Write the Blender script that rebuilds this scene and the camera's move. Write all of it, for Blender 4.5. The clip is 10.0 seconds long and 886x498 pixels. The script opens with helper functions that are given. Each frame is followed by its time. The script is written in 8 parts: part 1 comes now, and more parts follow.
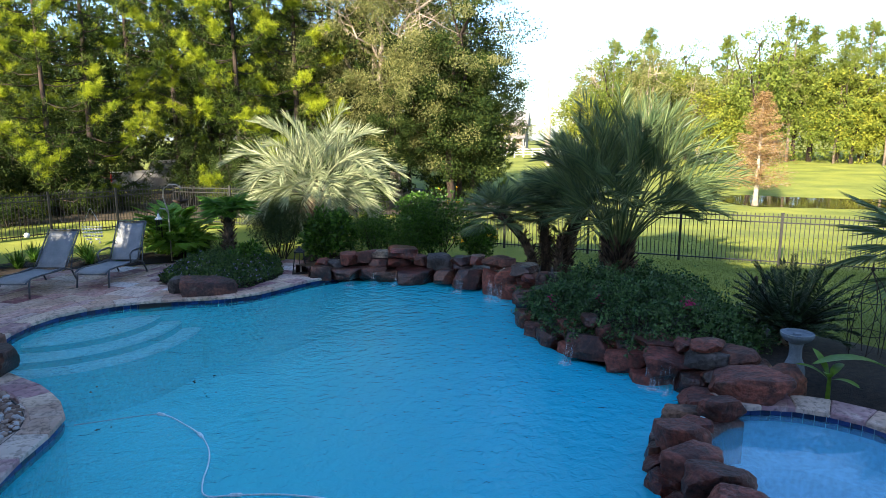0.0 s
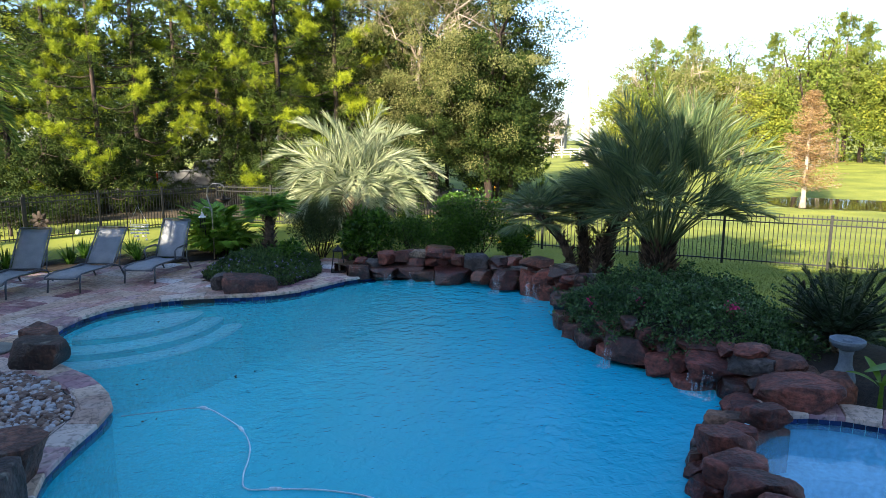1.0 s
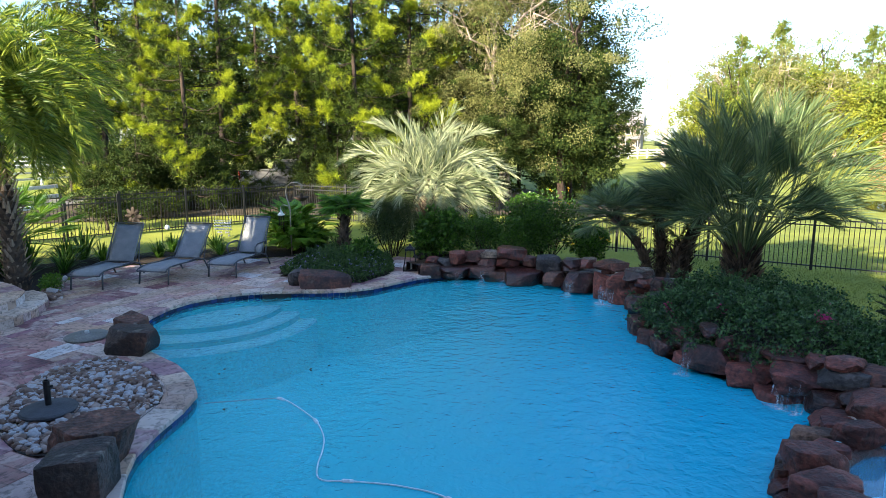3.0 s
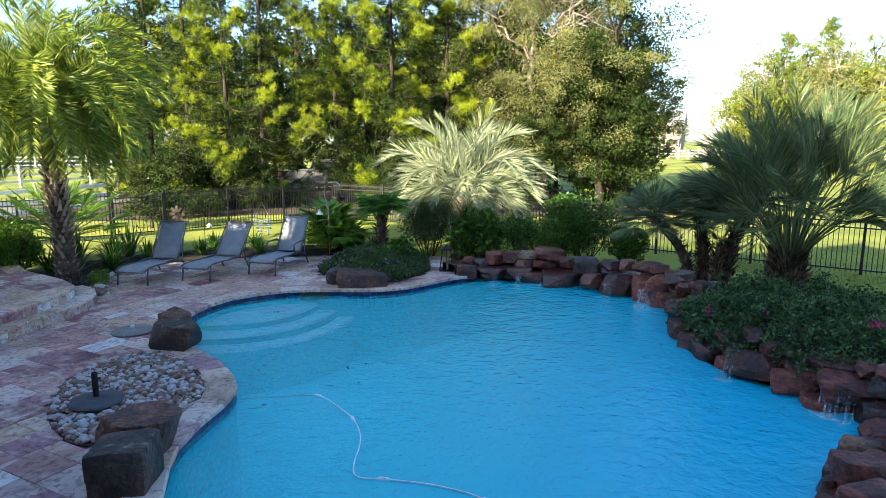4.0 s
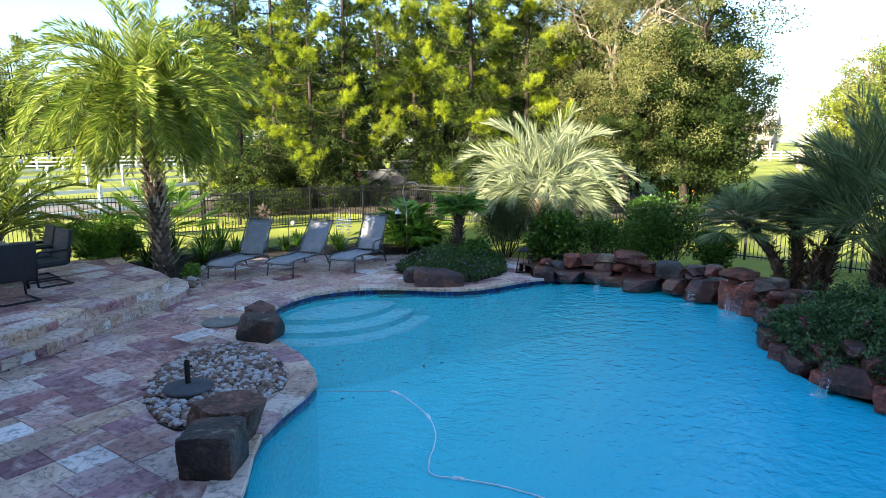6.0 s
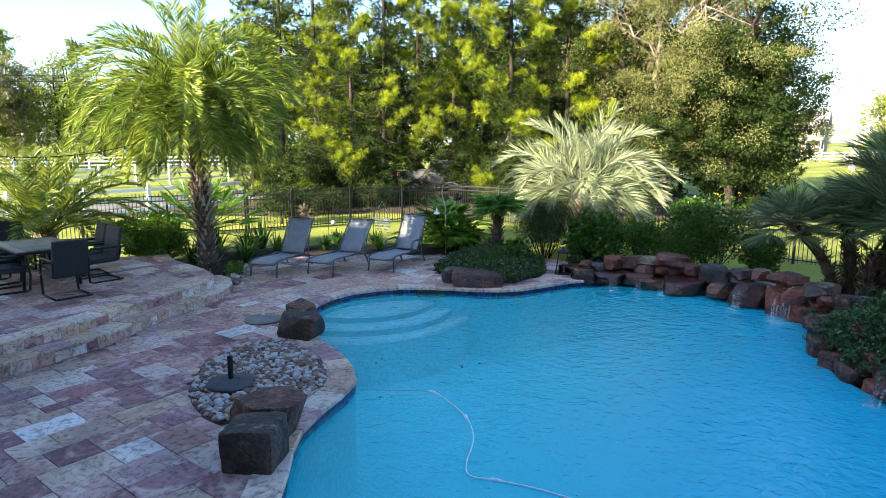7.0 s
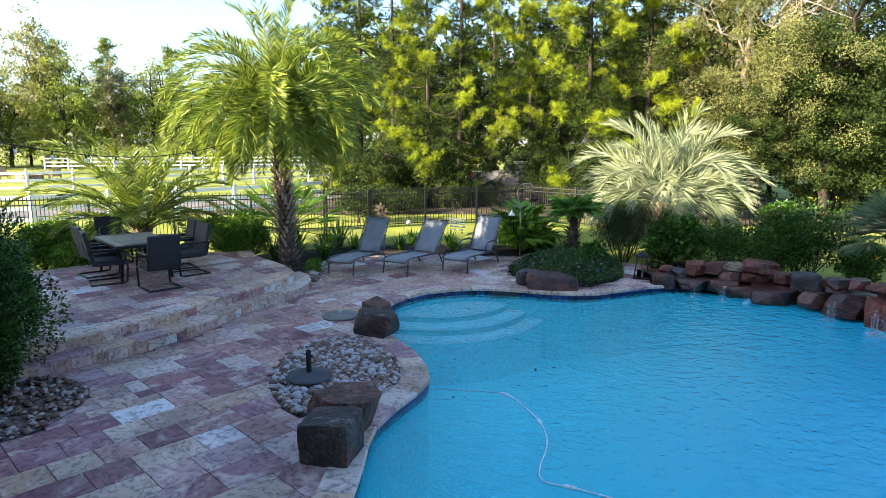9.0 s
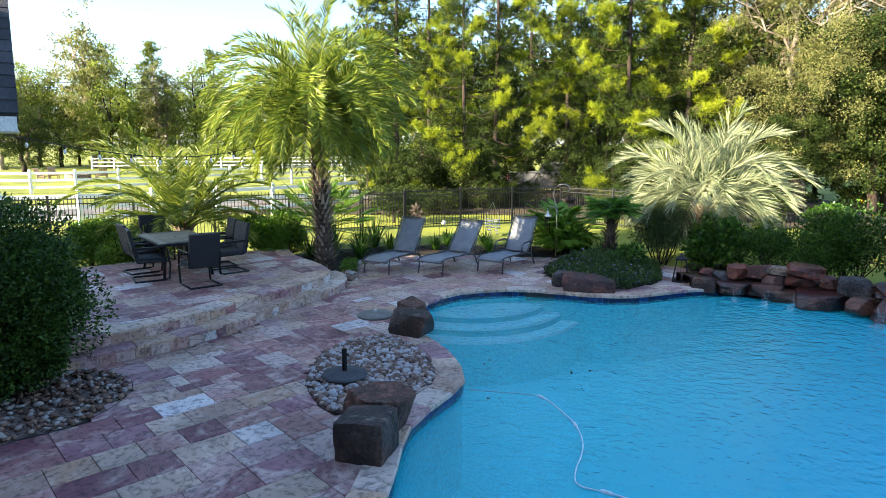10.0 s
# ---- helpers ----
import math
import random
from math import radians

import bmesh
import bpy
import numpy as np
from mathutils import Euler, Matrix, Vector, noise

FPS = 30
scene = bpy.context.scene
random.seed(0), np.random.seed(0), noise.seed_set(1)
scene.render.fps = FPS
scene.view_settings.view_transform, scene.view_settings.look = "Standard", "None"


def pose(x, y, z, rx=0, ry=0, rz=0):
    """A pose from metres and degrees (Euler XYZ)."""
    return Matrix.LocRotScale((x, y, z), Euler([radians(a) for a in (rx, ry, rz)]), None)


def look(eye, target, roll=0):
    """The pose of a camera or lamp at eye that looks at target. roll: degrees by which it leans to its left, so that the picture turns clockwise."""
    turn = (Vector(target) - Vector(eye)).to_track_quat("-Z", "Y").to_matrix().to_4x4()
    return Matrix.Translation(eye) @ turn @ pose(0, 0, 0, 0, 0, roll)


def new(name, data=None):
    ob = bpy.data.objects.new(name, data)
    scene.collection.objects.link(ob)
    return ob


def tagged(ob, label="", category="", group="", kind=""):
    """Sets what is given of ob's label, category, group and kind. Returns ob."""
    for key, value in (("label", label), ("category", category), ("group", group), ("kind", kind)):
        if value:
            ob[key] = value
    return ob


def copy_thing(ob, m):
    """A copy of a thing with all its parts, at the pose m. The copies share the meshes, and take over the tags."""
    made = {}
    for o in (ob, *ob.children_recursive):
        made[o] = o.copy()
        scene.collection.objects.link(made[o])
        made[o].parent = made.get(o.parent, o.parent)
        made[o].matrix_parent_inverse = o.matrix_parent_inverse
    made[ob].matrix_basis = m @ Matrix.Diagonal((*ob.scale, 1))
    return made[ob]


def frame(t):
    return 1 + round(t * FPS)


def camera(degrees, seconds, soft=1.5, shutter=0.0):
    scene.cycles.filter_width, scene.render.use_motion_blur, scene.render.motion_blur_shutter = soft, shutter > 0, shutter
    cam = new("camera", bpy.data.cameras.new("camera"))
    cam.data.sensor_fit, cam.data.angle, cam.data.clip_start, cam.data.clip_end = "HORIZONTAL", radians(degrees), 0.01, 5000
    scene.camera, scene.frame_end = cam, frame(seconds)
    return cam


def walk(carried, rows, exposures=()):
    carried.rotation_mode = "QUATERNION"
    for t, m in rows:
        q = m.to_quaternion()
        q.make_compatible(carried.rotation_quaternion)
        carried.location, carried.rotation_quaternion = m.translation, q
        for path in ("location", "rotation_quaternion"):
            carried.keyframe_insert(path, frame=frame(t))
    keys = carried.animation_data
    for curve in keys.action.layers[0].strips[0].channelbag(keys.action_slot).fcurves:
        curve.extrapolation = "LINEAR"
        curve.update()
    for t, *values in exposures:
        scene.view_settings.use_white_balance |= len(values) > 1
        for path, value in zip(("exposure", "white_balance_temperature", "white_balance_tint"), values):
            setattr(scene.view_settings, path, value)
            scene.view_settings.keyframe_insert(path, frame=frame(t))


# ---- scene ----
cam = camera(69.9, 10.0, soft=0.55)
# seconds, x, y, z, tilt, turn: a slow pan to the left with a slight drift
PATH = [
    (0.0, -0.000, 0.000, 3.000, 80.14, 0.00),
    (0.5, -0.011, 0.000, 2.998, 80.15, 1.68),
    (1.0, -0.021, 0.000, 2.996, 80.16, 3.34),
    (1.5, -0.032, 0.000, 2.994, 80.17, 5.01),
    (2.0, -0.043, 0.000, 2.992, 80.18, 6.62),
    (2.5, -0.053, 0.000, 2.990, 80.19, 8.17),
    (4.0, -0.086, 0.000, 2.984, 80.24, 12.97),
    (4.5, -0.096, 0.000, 2.982, 80.25, 14.73),
    (5.0, -0.107, 0.000, 2.981, 80.27, 16.46),
    (5.5, -0.118, 0.000, 2.979, 80.29, 18.13),
    (7.0, -0.150, 0.000, 2.973, 80.35, 23.29),
    (7.5, -0.161, 0.000, 2.971, 80.37, 24.99),
    (8.0, -0.171, 0.000, 2.969, 80.40, 26.64),
    (8.5, -0.182, 0.000, 2.967, 80.42, 28.27),
    (9.0, -0.193, 0.000, 2.965, 80.45, 29.94),
    (9.5, -0.203, 0.000, 2.963, 80.47, 31.55),
    (10.0, -0.214, 0.000, 2.961, 80.50, 33.09),
]
walk(cam, [(t, pose(x, y, z, tilt, 0, turn)) for t, x, y, z, tilt, turn in PATH], [(0.0, 2.15, 6200, 12), (5.0, 2.45, 6200, 10), (10.0, 2.48, 6400, 11)])

# ---- light: a low sun behind the house, open sky ----
SUN_EL, SUN_TO = 20.5, Vector((0.49, 0.87))          # elevation, way of the light over the ground
world = bpy.data.worlds.new("sky")
scene.world = world
world.use_nodes = True
wn = world.node_tree.nodes
sky = wn.new("ShaderNodeTexSky")
sky.sky_type, sky.sun_disc = "NISHITA", False
sky.sun_elevation, sky.sun_rotation = radians(SUN_EL), math.atan2(-SUN_TO.x, -SUN_TO.y)
sky.dust_density, sky.ozone_density = 1.0, 2.9
wn["Background"].inputs[1].default_value = 0.098
world.node_tree.links.new(sky.outputs[0], wn["Background"].inputs[0])
sun = new("sun", bpy.data.lights.new("sun", "SUN"))
sun.data.energy, sun.data.angle, sun.data.color = 5.0, radians(0.53), (1.0, 0.86, 0.62)
sun.matrix_world = look((-40, -70, 40), (-40 + SUN_TO.x, -70 + SUN_TO.y, 40 - math.tan(radians(SUN_EL))))


# ---- building helpers ----
def rgba(c):
    return (*c, 1.0)


def mat(name, c1, c2, scale=3.0, rough=0.85, bump=0.3, fine=40.0, metal=0.0, spec=0.4, vary=0.0, island=0.0, through_light=0.0, stretch=(1, 1, 1), coords="Object", c3=None):
    """Two-scale noise colour with fine relief; vary: by object, island: by loose piece; through_light: share of light that passes a leaf."""
    m = bpy.data.materials.new(name)
    m.use_nodes = True
    n, l = m.node_tree.nodes, m.node_tree.links
    b = n["Principled BSDF"]
    b.inputs["Roughness"].default_value, b.inputs["Metallic"].default_value = rough, metal
    b.inputs["Specular IOR Level"].default_value = spec
    tc, mp = n.new("ShaderNodeTexCoord"), n.new("ShaderNodeMapping")
    l.new(tc.outputs[coords], mp.inputs[0])
    mp.inputs["Scale"].default_value = stretch
    big, small = n.new("ShaderNodeTexNoise"), n.new("ShaderNodeTexNoise")
    big.inputs["Scale"].default_value, small.inputs["Scale"].default_value = scale, fine
    big.inputs["Detail"].default_value, small.inputs["Detail"].default_value = 5, 3
    l.new(mp.outputs[0], big.inputs[0]), l.new(mp.outputs[0], small.inputs[0])
    ramp = n.new("ShaderNodeValToRGB")
    ramp.color_ramp.elements[0].color, ramp.color_ramp.elements[1].color = rgba(c1), rgba(c2)
    ramp.color_ramp.elements[0].position, ramp.color_ramp.elements[1].position = 0.35, 0.65
    if c3:
        e = ramp.color_ramp.elements.new(0.8)
        e.color = rgba(c3)
    fac = big.outputs[0]
    if vary or island:
        src = n.new("ShaderNodeObjectInfo").outputs["Random"] if vary else n.new("ShaderNodeNewGeometry").outputs["Random Per Island"]
        a, k = n.new("ShaderNodeMath"), n.new("ShaderNodeMath")
        a.operation, k.operation = "SUBTRACT", "MULTIPLY_ADD"
        l.new(src, a.inputs[0])
        a.inputs[1].default_value = 0.5
        l.new(a.outputs[0], k.inputs[0])
        k.inputs[1].default_value = vary or island
        l.new(fac, k.inputs[2])
        fac = k.outputs[0]
    l.new(fac, ramp.inputs[0])
    hsv = n.new("ShaderNodeHueSaturation")
    span = n.new("ShaderNodeMapRange")
    l.new(small.outputs[0], span.inputs[0])
    span.inputs["From Min"].default_value, span.inputs["From Max"].default_value = 0.3, 0.7
    span.inputs["To Min"].default_value, span.inputs["To Max"].default_value = 0.8, 1.2
    l.new(span.outputs[0], hsv.inputs["Value"])
    l.new(ramp.outputs[0], hsv.inputs["Color"])
    l.new(hsv.outputs[0], b.inputs["Base Color"])
    if bump:
        bp = n.new("ShaderNodeBump")
        bp.inputs["Strength"].default_value, bp.inputs["Distance"].default_value = bump, 0.02
        l.new(small.outputs[0], bp.inputs["Height"])
        l.new(bp.outputs[0], b.inputs["Normal"])
    if through_light:
        tr, mx = n.new("ShaderNodeBsdfTranslucent"), n.new("ShaderNodeMixShader")
        l.new(hsv.outputs[0], tr.inputs[0])
        mx.inputs[0].default_value = through_light
        l.new(b.outputs[0], mx.inputs[1]), l.new(tr.outputs[0], mx.inputs[2])
        l.new(mx.outputs[0], n["Material Output"].inputs[0])
    return m


def mesh_of(name, bm, material, smooth=False):
    me = bpy.data.meshes.new(name)
    bm.normal_update()
    bm.to_mesh(me)
    bm.free()
    for m in material if isinstance(material, (list, tuple)) else [material]:
        me.materials.append(m)
    if smooth:
        me.polygons.foreach_set("use_smooth", [True] * len(me.polygons))
    return me


def raw_mesh(name, verts, faces, material, smooth=False):
    me = bpy.data.meshes.new(name)
    me.from_pydata(verts, [], faces)
    for m in material if isinstance(material, (list, tuple)) else [material]:
        me.materials.append(m)
    if smooth:
        me.polygons.foreach_set("use_smooth", [True] * len(me.polygons))
    return me


def part(name, bm, material, parent=None, label="", smooth=False):
    """Links a bmesh (or a mesh) as one object under a thing."""
    ob = new(name, bm if isinstance(bm, bpy.types.Mesh) else mesh_of(name, bm, material, smooth))
    if parent:
        ob.parent = parent
    return tagged(ob, label)


def thing(name, at, label, category, group="", kind=""):
    ob = new(name)
    ob.matrix_basis = at if isinstance(at, Matrix) else Matrix.Translation(at)
    ob.empty_display_size = 0.1
    return tagged(ob, label, category, group, kind)


def box(bm, lo, hi, m=None, bevel=0.0):
    g = bmesh.ops.create_cube(bm, size=1.0)
    c, s = [(a + b) / 2 for a, b in zip(lo, hi)], [abs(b - a) for a, b in zip(lo, hi)]
    t = Matrix.Translation(c) @ Matrix.Diagonal((*s, 1))
    bmesh.ops.transform(bm, matrix=(m @ t) if m else t, verts=g["verts"])
    if bevel:
        bmesh.ops.bevel(bm, geom=[e for e in {e for v in g["verts"] for e in v.link_edges}], offset=bevel, segments=2, affect="EDGES", profile=0.6)
    return bm


def tube(bm, pts, radii, sides=8, caps=True):
    """A round rod along points; radii: one for all or one each."""
    pts = [Vector(p) for p in pts]
    radii = radii if isinstance(radii, (list, tuple)) else [radii] * len(pts)
    rings, up = [], Vector((0.3, 0.2, 1)).normalized()
    for i, p in enumerate(pts):
        d = (pts[min(i + 1, len(pts) - 1)] - pts[max(i - 1, 0)]).normalized()
        if abs(d.dot(up)) > 0.95:
            up = Vector((1, 0.1, 0)).normalized()
        a = d.cross(up).normalized()
        b = d.cross(a)
        up = -b if i else up
        rings.append([bm.verts.new(p + radii[i] * (math.cos(t) * a + math.sin(t) * b)) for t in [math.tau * k / sides for k in range(sides)]])
        up = Vector((0.3, 0.2, 1)).normalized()
    for r, q in zip(rings, rings[1:]):
        for k in range(sides):
            bm.faces.new((r[k], r[(k + 1) % sides], q[(k + 1) % sides], q[k]))
    if caps:
        bm.faces.new(rings[0][::-1]), bm.faces.new(rings[-1])
    return bm


def lathe(bm, profile, sides=24, m=None):
    """Turns (radius, height) pairs round z."""
    rings = []
    for r, z in profile:
        rings.append([bm.verts.new((m or Matrix()) @ Vector((r * math.cos(math.tau * k / sides), r * math.sin(math.tau * k / sides), z))) for k in range(sides)])
    for r, q in zip(rings, rings[1:]):
        for k in range(sides):
            bm.faces.new((r[k], r[(k + 1) % sides], q[(k + 1) % sides], q[k]))
    bm.faces.new(rings[0][::-1]), bm.faces.new(rings[-1])
    return bm


def spline(points, step=0.1, closed=False):
    """Points at even steps along a smooth line through the given ones."""
    p = [Vector((*q, 0)) if len(q) == 2 else Vector(q) for q in points]
    n, fine = len(p), []
    for i in range(n if closed else n - 1):
        a, b, c, d = (p[(i + k) % n] if closed else p[min(max(i + k, 0), n - 1)] for k in (-1, 0, 1, 2))
        for j in range(12):
            t = j / 12
            fine.append(0.5 * (2 * b + (c - a) * t + (2 * a - 5 * b + 4 * c - d) * t * t + (3 * b - a - 3 * c + d) * t ** 3))
    fine.append(p[0] if closed else p[-1])
    out, left = [fine[0].copy()], step
    for a, b in zip(fine, fine[1:]):
        gone, length = 0.0, (b - a).length
        while length - gone >= left:
            gone += left
            out.append(a.lerp(b, gone / length))
            left = step
        left -= length - gone
    if closed and (out[-1] - out[0]).length < step * 0.5:
        out.pop()
    return out


def inside(x, y, poly):
    hit, n = False, len(poly)
    for i in range(n):
        a, b = poly[i], poly[i - 1]
        if (a[1] > y) != (b[1] > y) and x < (b[0] - a[0]) * (y - a[1]) / (b[1] - a[1]) + a[0]:
            hit = not hit
    return hit


def edge_gap(x, y, poly):
    best = 1e9
    for i in range(len(poly)):
        a, b = poly[i - 1], poly[i]
        dx, dy = b[0] - a[0], b[1] - a[1]
        t = max(0, min(1, ((x - a[0]) * dx + (y - a[1]) * dy) / (dx * dx + dy * dy + 1e-12)))
        best = min(best, math.hypot(a[0] + t * dx - x, a[1] + t * dy - y))
    return best


def smoothstep(a, b, x):
    t = max(0.0, min(1.0, (x - a) / (b - a)))
    return t * t * (3 - 2 * t)


def fill(outline, z=0.0):
    """A flat sheet inside an outline."""
    from mathutils.geometry import tessellate_polygon
    pts = [Vector((p[0], p[1], z)) for p in outline]
    tris = [tuple(t) for t in tessellate_polygon([pts])]
    up = lambda a, b, c: (pts[b] - pts[a]).cross(pts[c] - pts[a]).z > 0
    return [tuple(p) for p in pts], [t if up(*t) else t[::-1] for t in tris]

# ---- materials ----
def stone_mat(name, tones, rough=0.6, veins=1.0, per="Random"):
    """Veined sawn stone, one tone a piece."""
    m = bpy.data.materials.new(name)
    m.use_nodes = True
    n, l = m.node_tree.nodes, m.node_tree.links
    b = n["Principled BSDF"]
    rnd = n.new("ShaderNodeObjectInfo").outputs["Random"] if per == "Random" else n.new("ShaderNodeNewGeometry").outputs["Random Per Island"]
    tc = n.new("ShaderNodeNewGeometry").outputs["Position"]
    off = n.new("ShaderNodeVectorMath")
    off.operation = "MULTIPLY_ADD"
    comb = n.new("ShaderNodeCombineXYZ")
    l.new(rnd, comb.inputs[0]), l.new(rnd, comb.inputs[1]), l.new(rnd, comb.inputs[2])
    l.new(comb.outputs[0], off.inputs[0])
    off.inputs[1].default_value = (37, 91, 53)
    l.new(tc, off.inputs[2])
    ramp = n.new("ShaderNodeValToRGB")
    ramp.color_ramp.interpolation = "CONSTANT"
    el = ramp.color_ramp.elements
    el[0].color, el[0].position = rgba(tones[0]), 0.0
    el[1].color, el[1].position = rgba(tones[1]), 1 / len(tones)
    for i, c in enumerate(tones[2:], 2):
        e = el.new(i / len(tones))
        e.color = rgba(c)
    l.new(rnd, ramp.inputs[0])
    cloud = n.new("ShaderNodeTexNoise")
    cloud.inputs["Scale"].default_value, cloud.inputs["Detail"].default_value, cloud.inputs["Distortion"].default_value = 2.4, 11, 1.3
    # every piece is sawn in a direction of its own, so the bands run askew from slab to slab
    turn, angle, band = n.new("ShaderNodeVectorRotate"), n.new("ShaderNodeMath"), n.new("ShaderNodeMapping")
    turn.rotation_type, angle.operation, angle.inputs[1].default_value = "Z_AXIS", "MULTIPLY", 57.0
    band.inputs["Scale"].default_value = (0.9, 1.45, 1.0)
    l.new(rnd, angle.inputs[0]), l.new(angle.outputs[0], turn.inputs["Angle"]), l.new(off.outputs[0], turn.inputs["Vector"])
    l.new(turn.outputs[0], band.inputs[0]), l.new(band.outputs[0], cloud.inputs[0])
    second = n.new("ShaderNodeValToRGB")
    e2 = second.color_ramp.elements
    e2[0].position, e2[0].color = 0.40, rgba((0.25, 0.10, 0.10))
    e2[1].position, e2[1].color = 0.64, rgba((0.62, 0.48, 0.40))
    l.new(cloud.outputs[0], second.inputs[0])
    mix = n.new("ShaderNodeMix")
    mix.data_type = "RGBA"
    amount = n.new("ShaderNodeMapRange")
    l.new(cloud.outputs[0], amount.inputs[0])
    amount.inputs["From Min"].default_value, amount.inputs["From Max"].default_value = 0.45, 0.7
    amount.inputs["To Min"].default_value, amount.inputs["To Max"].default_value = 0.15, 0.7 * veins
    l.new(amount.outputs[0], mix.inputs[0])
    l.new(ramp.outputs[0], mix.inputs[6]), l.new(second.outputs[0], mix.inputs[7])
    pit = n.new("ShaderNodeTexNoise")
    pit.inputs["Scale"].default_value, pit.inputs["Detail"].default_value = 15, 8
    l.new(off.outputs[0], pit.inputs[0])
    grime = n.new("ShaderNodeTexNoise")
    grime.inputs["Scale"].default_value, grime.inputs["Detail"].default_value = 1.3, 7
    l.new(tc, grime.inputs[0])
    dark = n.new("ShaderNodeMapRange")
    l.new(grime.outputs[0], dark.inputs[0])
    dark.inputs["From Min"].default_value, dark.inputs["From Max"].default_value = 0.3, 0.62
    dark.inputs["To Min"].default_value, dark.inputs["To Max"].default_value = 0.66, 1.05
    pits = n.new("ShaderNodeMapRange")
    l.new(pit.outputs[0], pits.inputs[0])
    pits.inputs["From Min"].default_value, pits.inputs["From Max"].default_value = 0.34, 0.5
    pits.inputs["To Min"].default_value, pits.inputs["To Max"].default_value = 0.5, 1.08
    mul = n.new("ShaderNodeMath")
    mul.operation = "MULTIPLY"
    l.new(dark.outputs[0], mul.inputs[0]), l.new(pits.outputs[0], mul.inputs[1])
    # thin dark cracks and seams
    seam, mp, sb, ab, sm, mul2 = n.new("ShaderNodeTexNoise"), n.new("ShaderNodeMapping"), n.new("ShaderNodeMath"), n.new("ShaderNodeMath"), n.new("ShaderNodeMapRange"), n.new("ShaderNodeMath")
    mp.inputs["Scale"].default_value = (0.5, 1.7, 1.0)
    l.new(turn.outputs[0], mp.inputs[0]), l.new(mp.outputs[0], seam.inputs[0])
    seam.inputs["Scale"].default_value, seam.inputs["Detail"].default_value, seam.inputs["Distortion"].default_value = 2.4, 9, 0.7
    sb.operation, sb.inputs[1].default_value, ab.operation, mul2.operation = "SUBTRACT", 0.5, "ABSOLUTE", "MULTIPLY"
    l.new(seam.outputs[0], sb.inputs[0]), l.new(sb.outputs[0], ab.inputs[0]), l.new(ab.outputs[0], sm.inputs[0])
    sm.inputs["From Max"].default_value, sm.inputs["To Min"].default_value = 0.012, 1 - 0.55 * veins
    l.new(mul.outputs[0], mul2.inputs[0]), l.new(sm.outputs[0], mul2.inputs[1])
    mul = mul2
    hsv = n.new("ShaderNodeHueSaturation")
    l.new(mix.outputs[2], hsv.inputs["Color"]), l.new(mul.outputs[0], hsv.inputs["Value"])
    l.new(hsv.outputs[0], b.inputs["Base Color"])
    b.inputs["Roughness"].default_value = rough
    bp = n.new("ShaderNodeBump")
    bp.inputs["Strength"].default_value, bp.inputs["Distance"].default_value = 0.6, 0.008
    l.new(pit.outputs[0], bp.inputs["Height"]), l.new(bp.outputs[0], b.inputs["Normal"])
    return m


TONES = [(0.50, 0.32, 0.23), (0.44, 0.23, 0.20), (0.55, 0.40, 0.30), (0.28, 0.12, 0.15), (0.49, 0.31, 0.20), (0.70, 0.67, 0.66), (0.42, 0.27, 0.27), (0.33, 0.13, 0.13),
         (0.47, 0.34, 0.25), (0.19, 0.06, 0.08), (0.46, 0.28, 0.25), (0.62, 0.50, 0.43), (0.36, 0.18, 0.16), (0.40, 0.26, 0.19), (0.23, 0.09, 0.10), (0.55, 0.42, 0.38)]
PAVER = stone_mat("travertine", TONES)
PAVER_ISLAND = stone_mat("travertine joined", TONES, per="Island")
COPING = stone_mat("coping stone", [(0.56, 0.42, 0.31), (0.52, 0.35, 0.26), (0.64, 0.54, 0.46), (0.34, 0.19, 0.21), (0.55, 0.38, 0.25), (0.60, 0.47, 0.37)], veins=0.9)
JOINT = mat("sand joint", (0.16, 0.10, 0.085), (0.27, 0.18, 0.15), 6, 0.95)
GRASS_SOIL = mat("lawn", (0.13, 0.16, 0.014), (0.25, 0.265, 0.028), 0.35, 0.95, 0.8, 30, c3=(0.30, 0.29, 0.045), coords="Object")
MULCH = mat("dark mulch", (0.007, 0.005, 0.004), (0.03, 0.02, 0.014), 14, 0.95, 1.0, 60)
ROCK_TONES = [(0.20, 0.045, 0.028), (0.08, 0.027, 0.02), (0.22, 0.075, 0.042), (0.055, 0.023, 0.018), (0.26, 0.055, 0.032), (0.16, 0.055, 0.034), (0.27, 0.14, 0.085)]
TILE = mat("cobalt glazed tile", (0.006, 0.012, 0.06), (0.014, 0.034, 0.15), 9, 0.18, 0.05, 30, vary=0.8, spec=0.6)
PLASTER = mat("pool plaster", (0.11, 0.80, 0.86), (0.16, 0.84, 0.89), 1.2, 0.9, 0.1, 20)
# Paler than PLASTER: the brighter look of shallow water put into the colour.
STEP_PLASTER = mat("pale step plaster", (0.55, 0.84, 0.87), (0.63, 0.88, 0.90), 1.2, 0.9, 0.1, 20)
SPA_PLASTER = mat("spa plaster", (0.38, 0.74, 0.86), (0.44, 0.79, 0.89), 1.2, 0.9, 0.1, 20)
ROOF = mat("slate grey shingles", (0.03, 0.032, 0.037), (0.06, 0.062, 0.07), 2, 0.9, 0.5, 30, vary=0.3)
WALL_PAINT = mat("house brick paint", (0.42, 0.36, 0.30), (0.5, 0.44, 0.38), 1.5, 0.9, 0.2)
WHITE = mat("white paint", (0.76, 0.76, 0.75), (0.82, 0.82, 0.8), 3, 0.55, 0.05)
BLACK_METAL = mat("black powder coat", (0.012, 0.012, 0.013), (0.022, 0.022, 0.024), 8, 0.45, 0.05, metal=0.3)


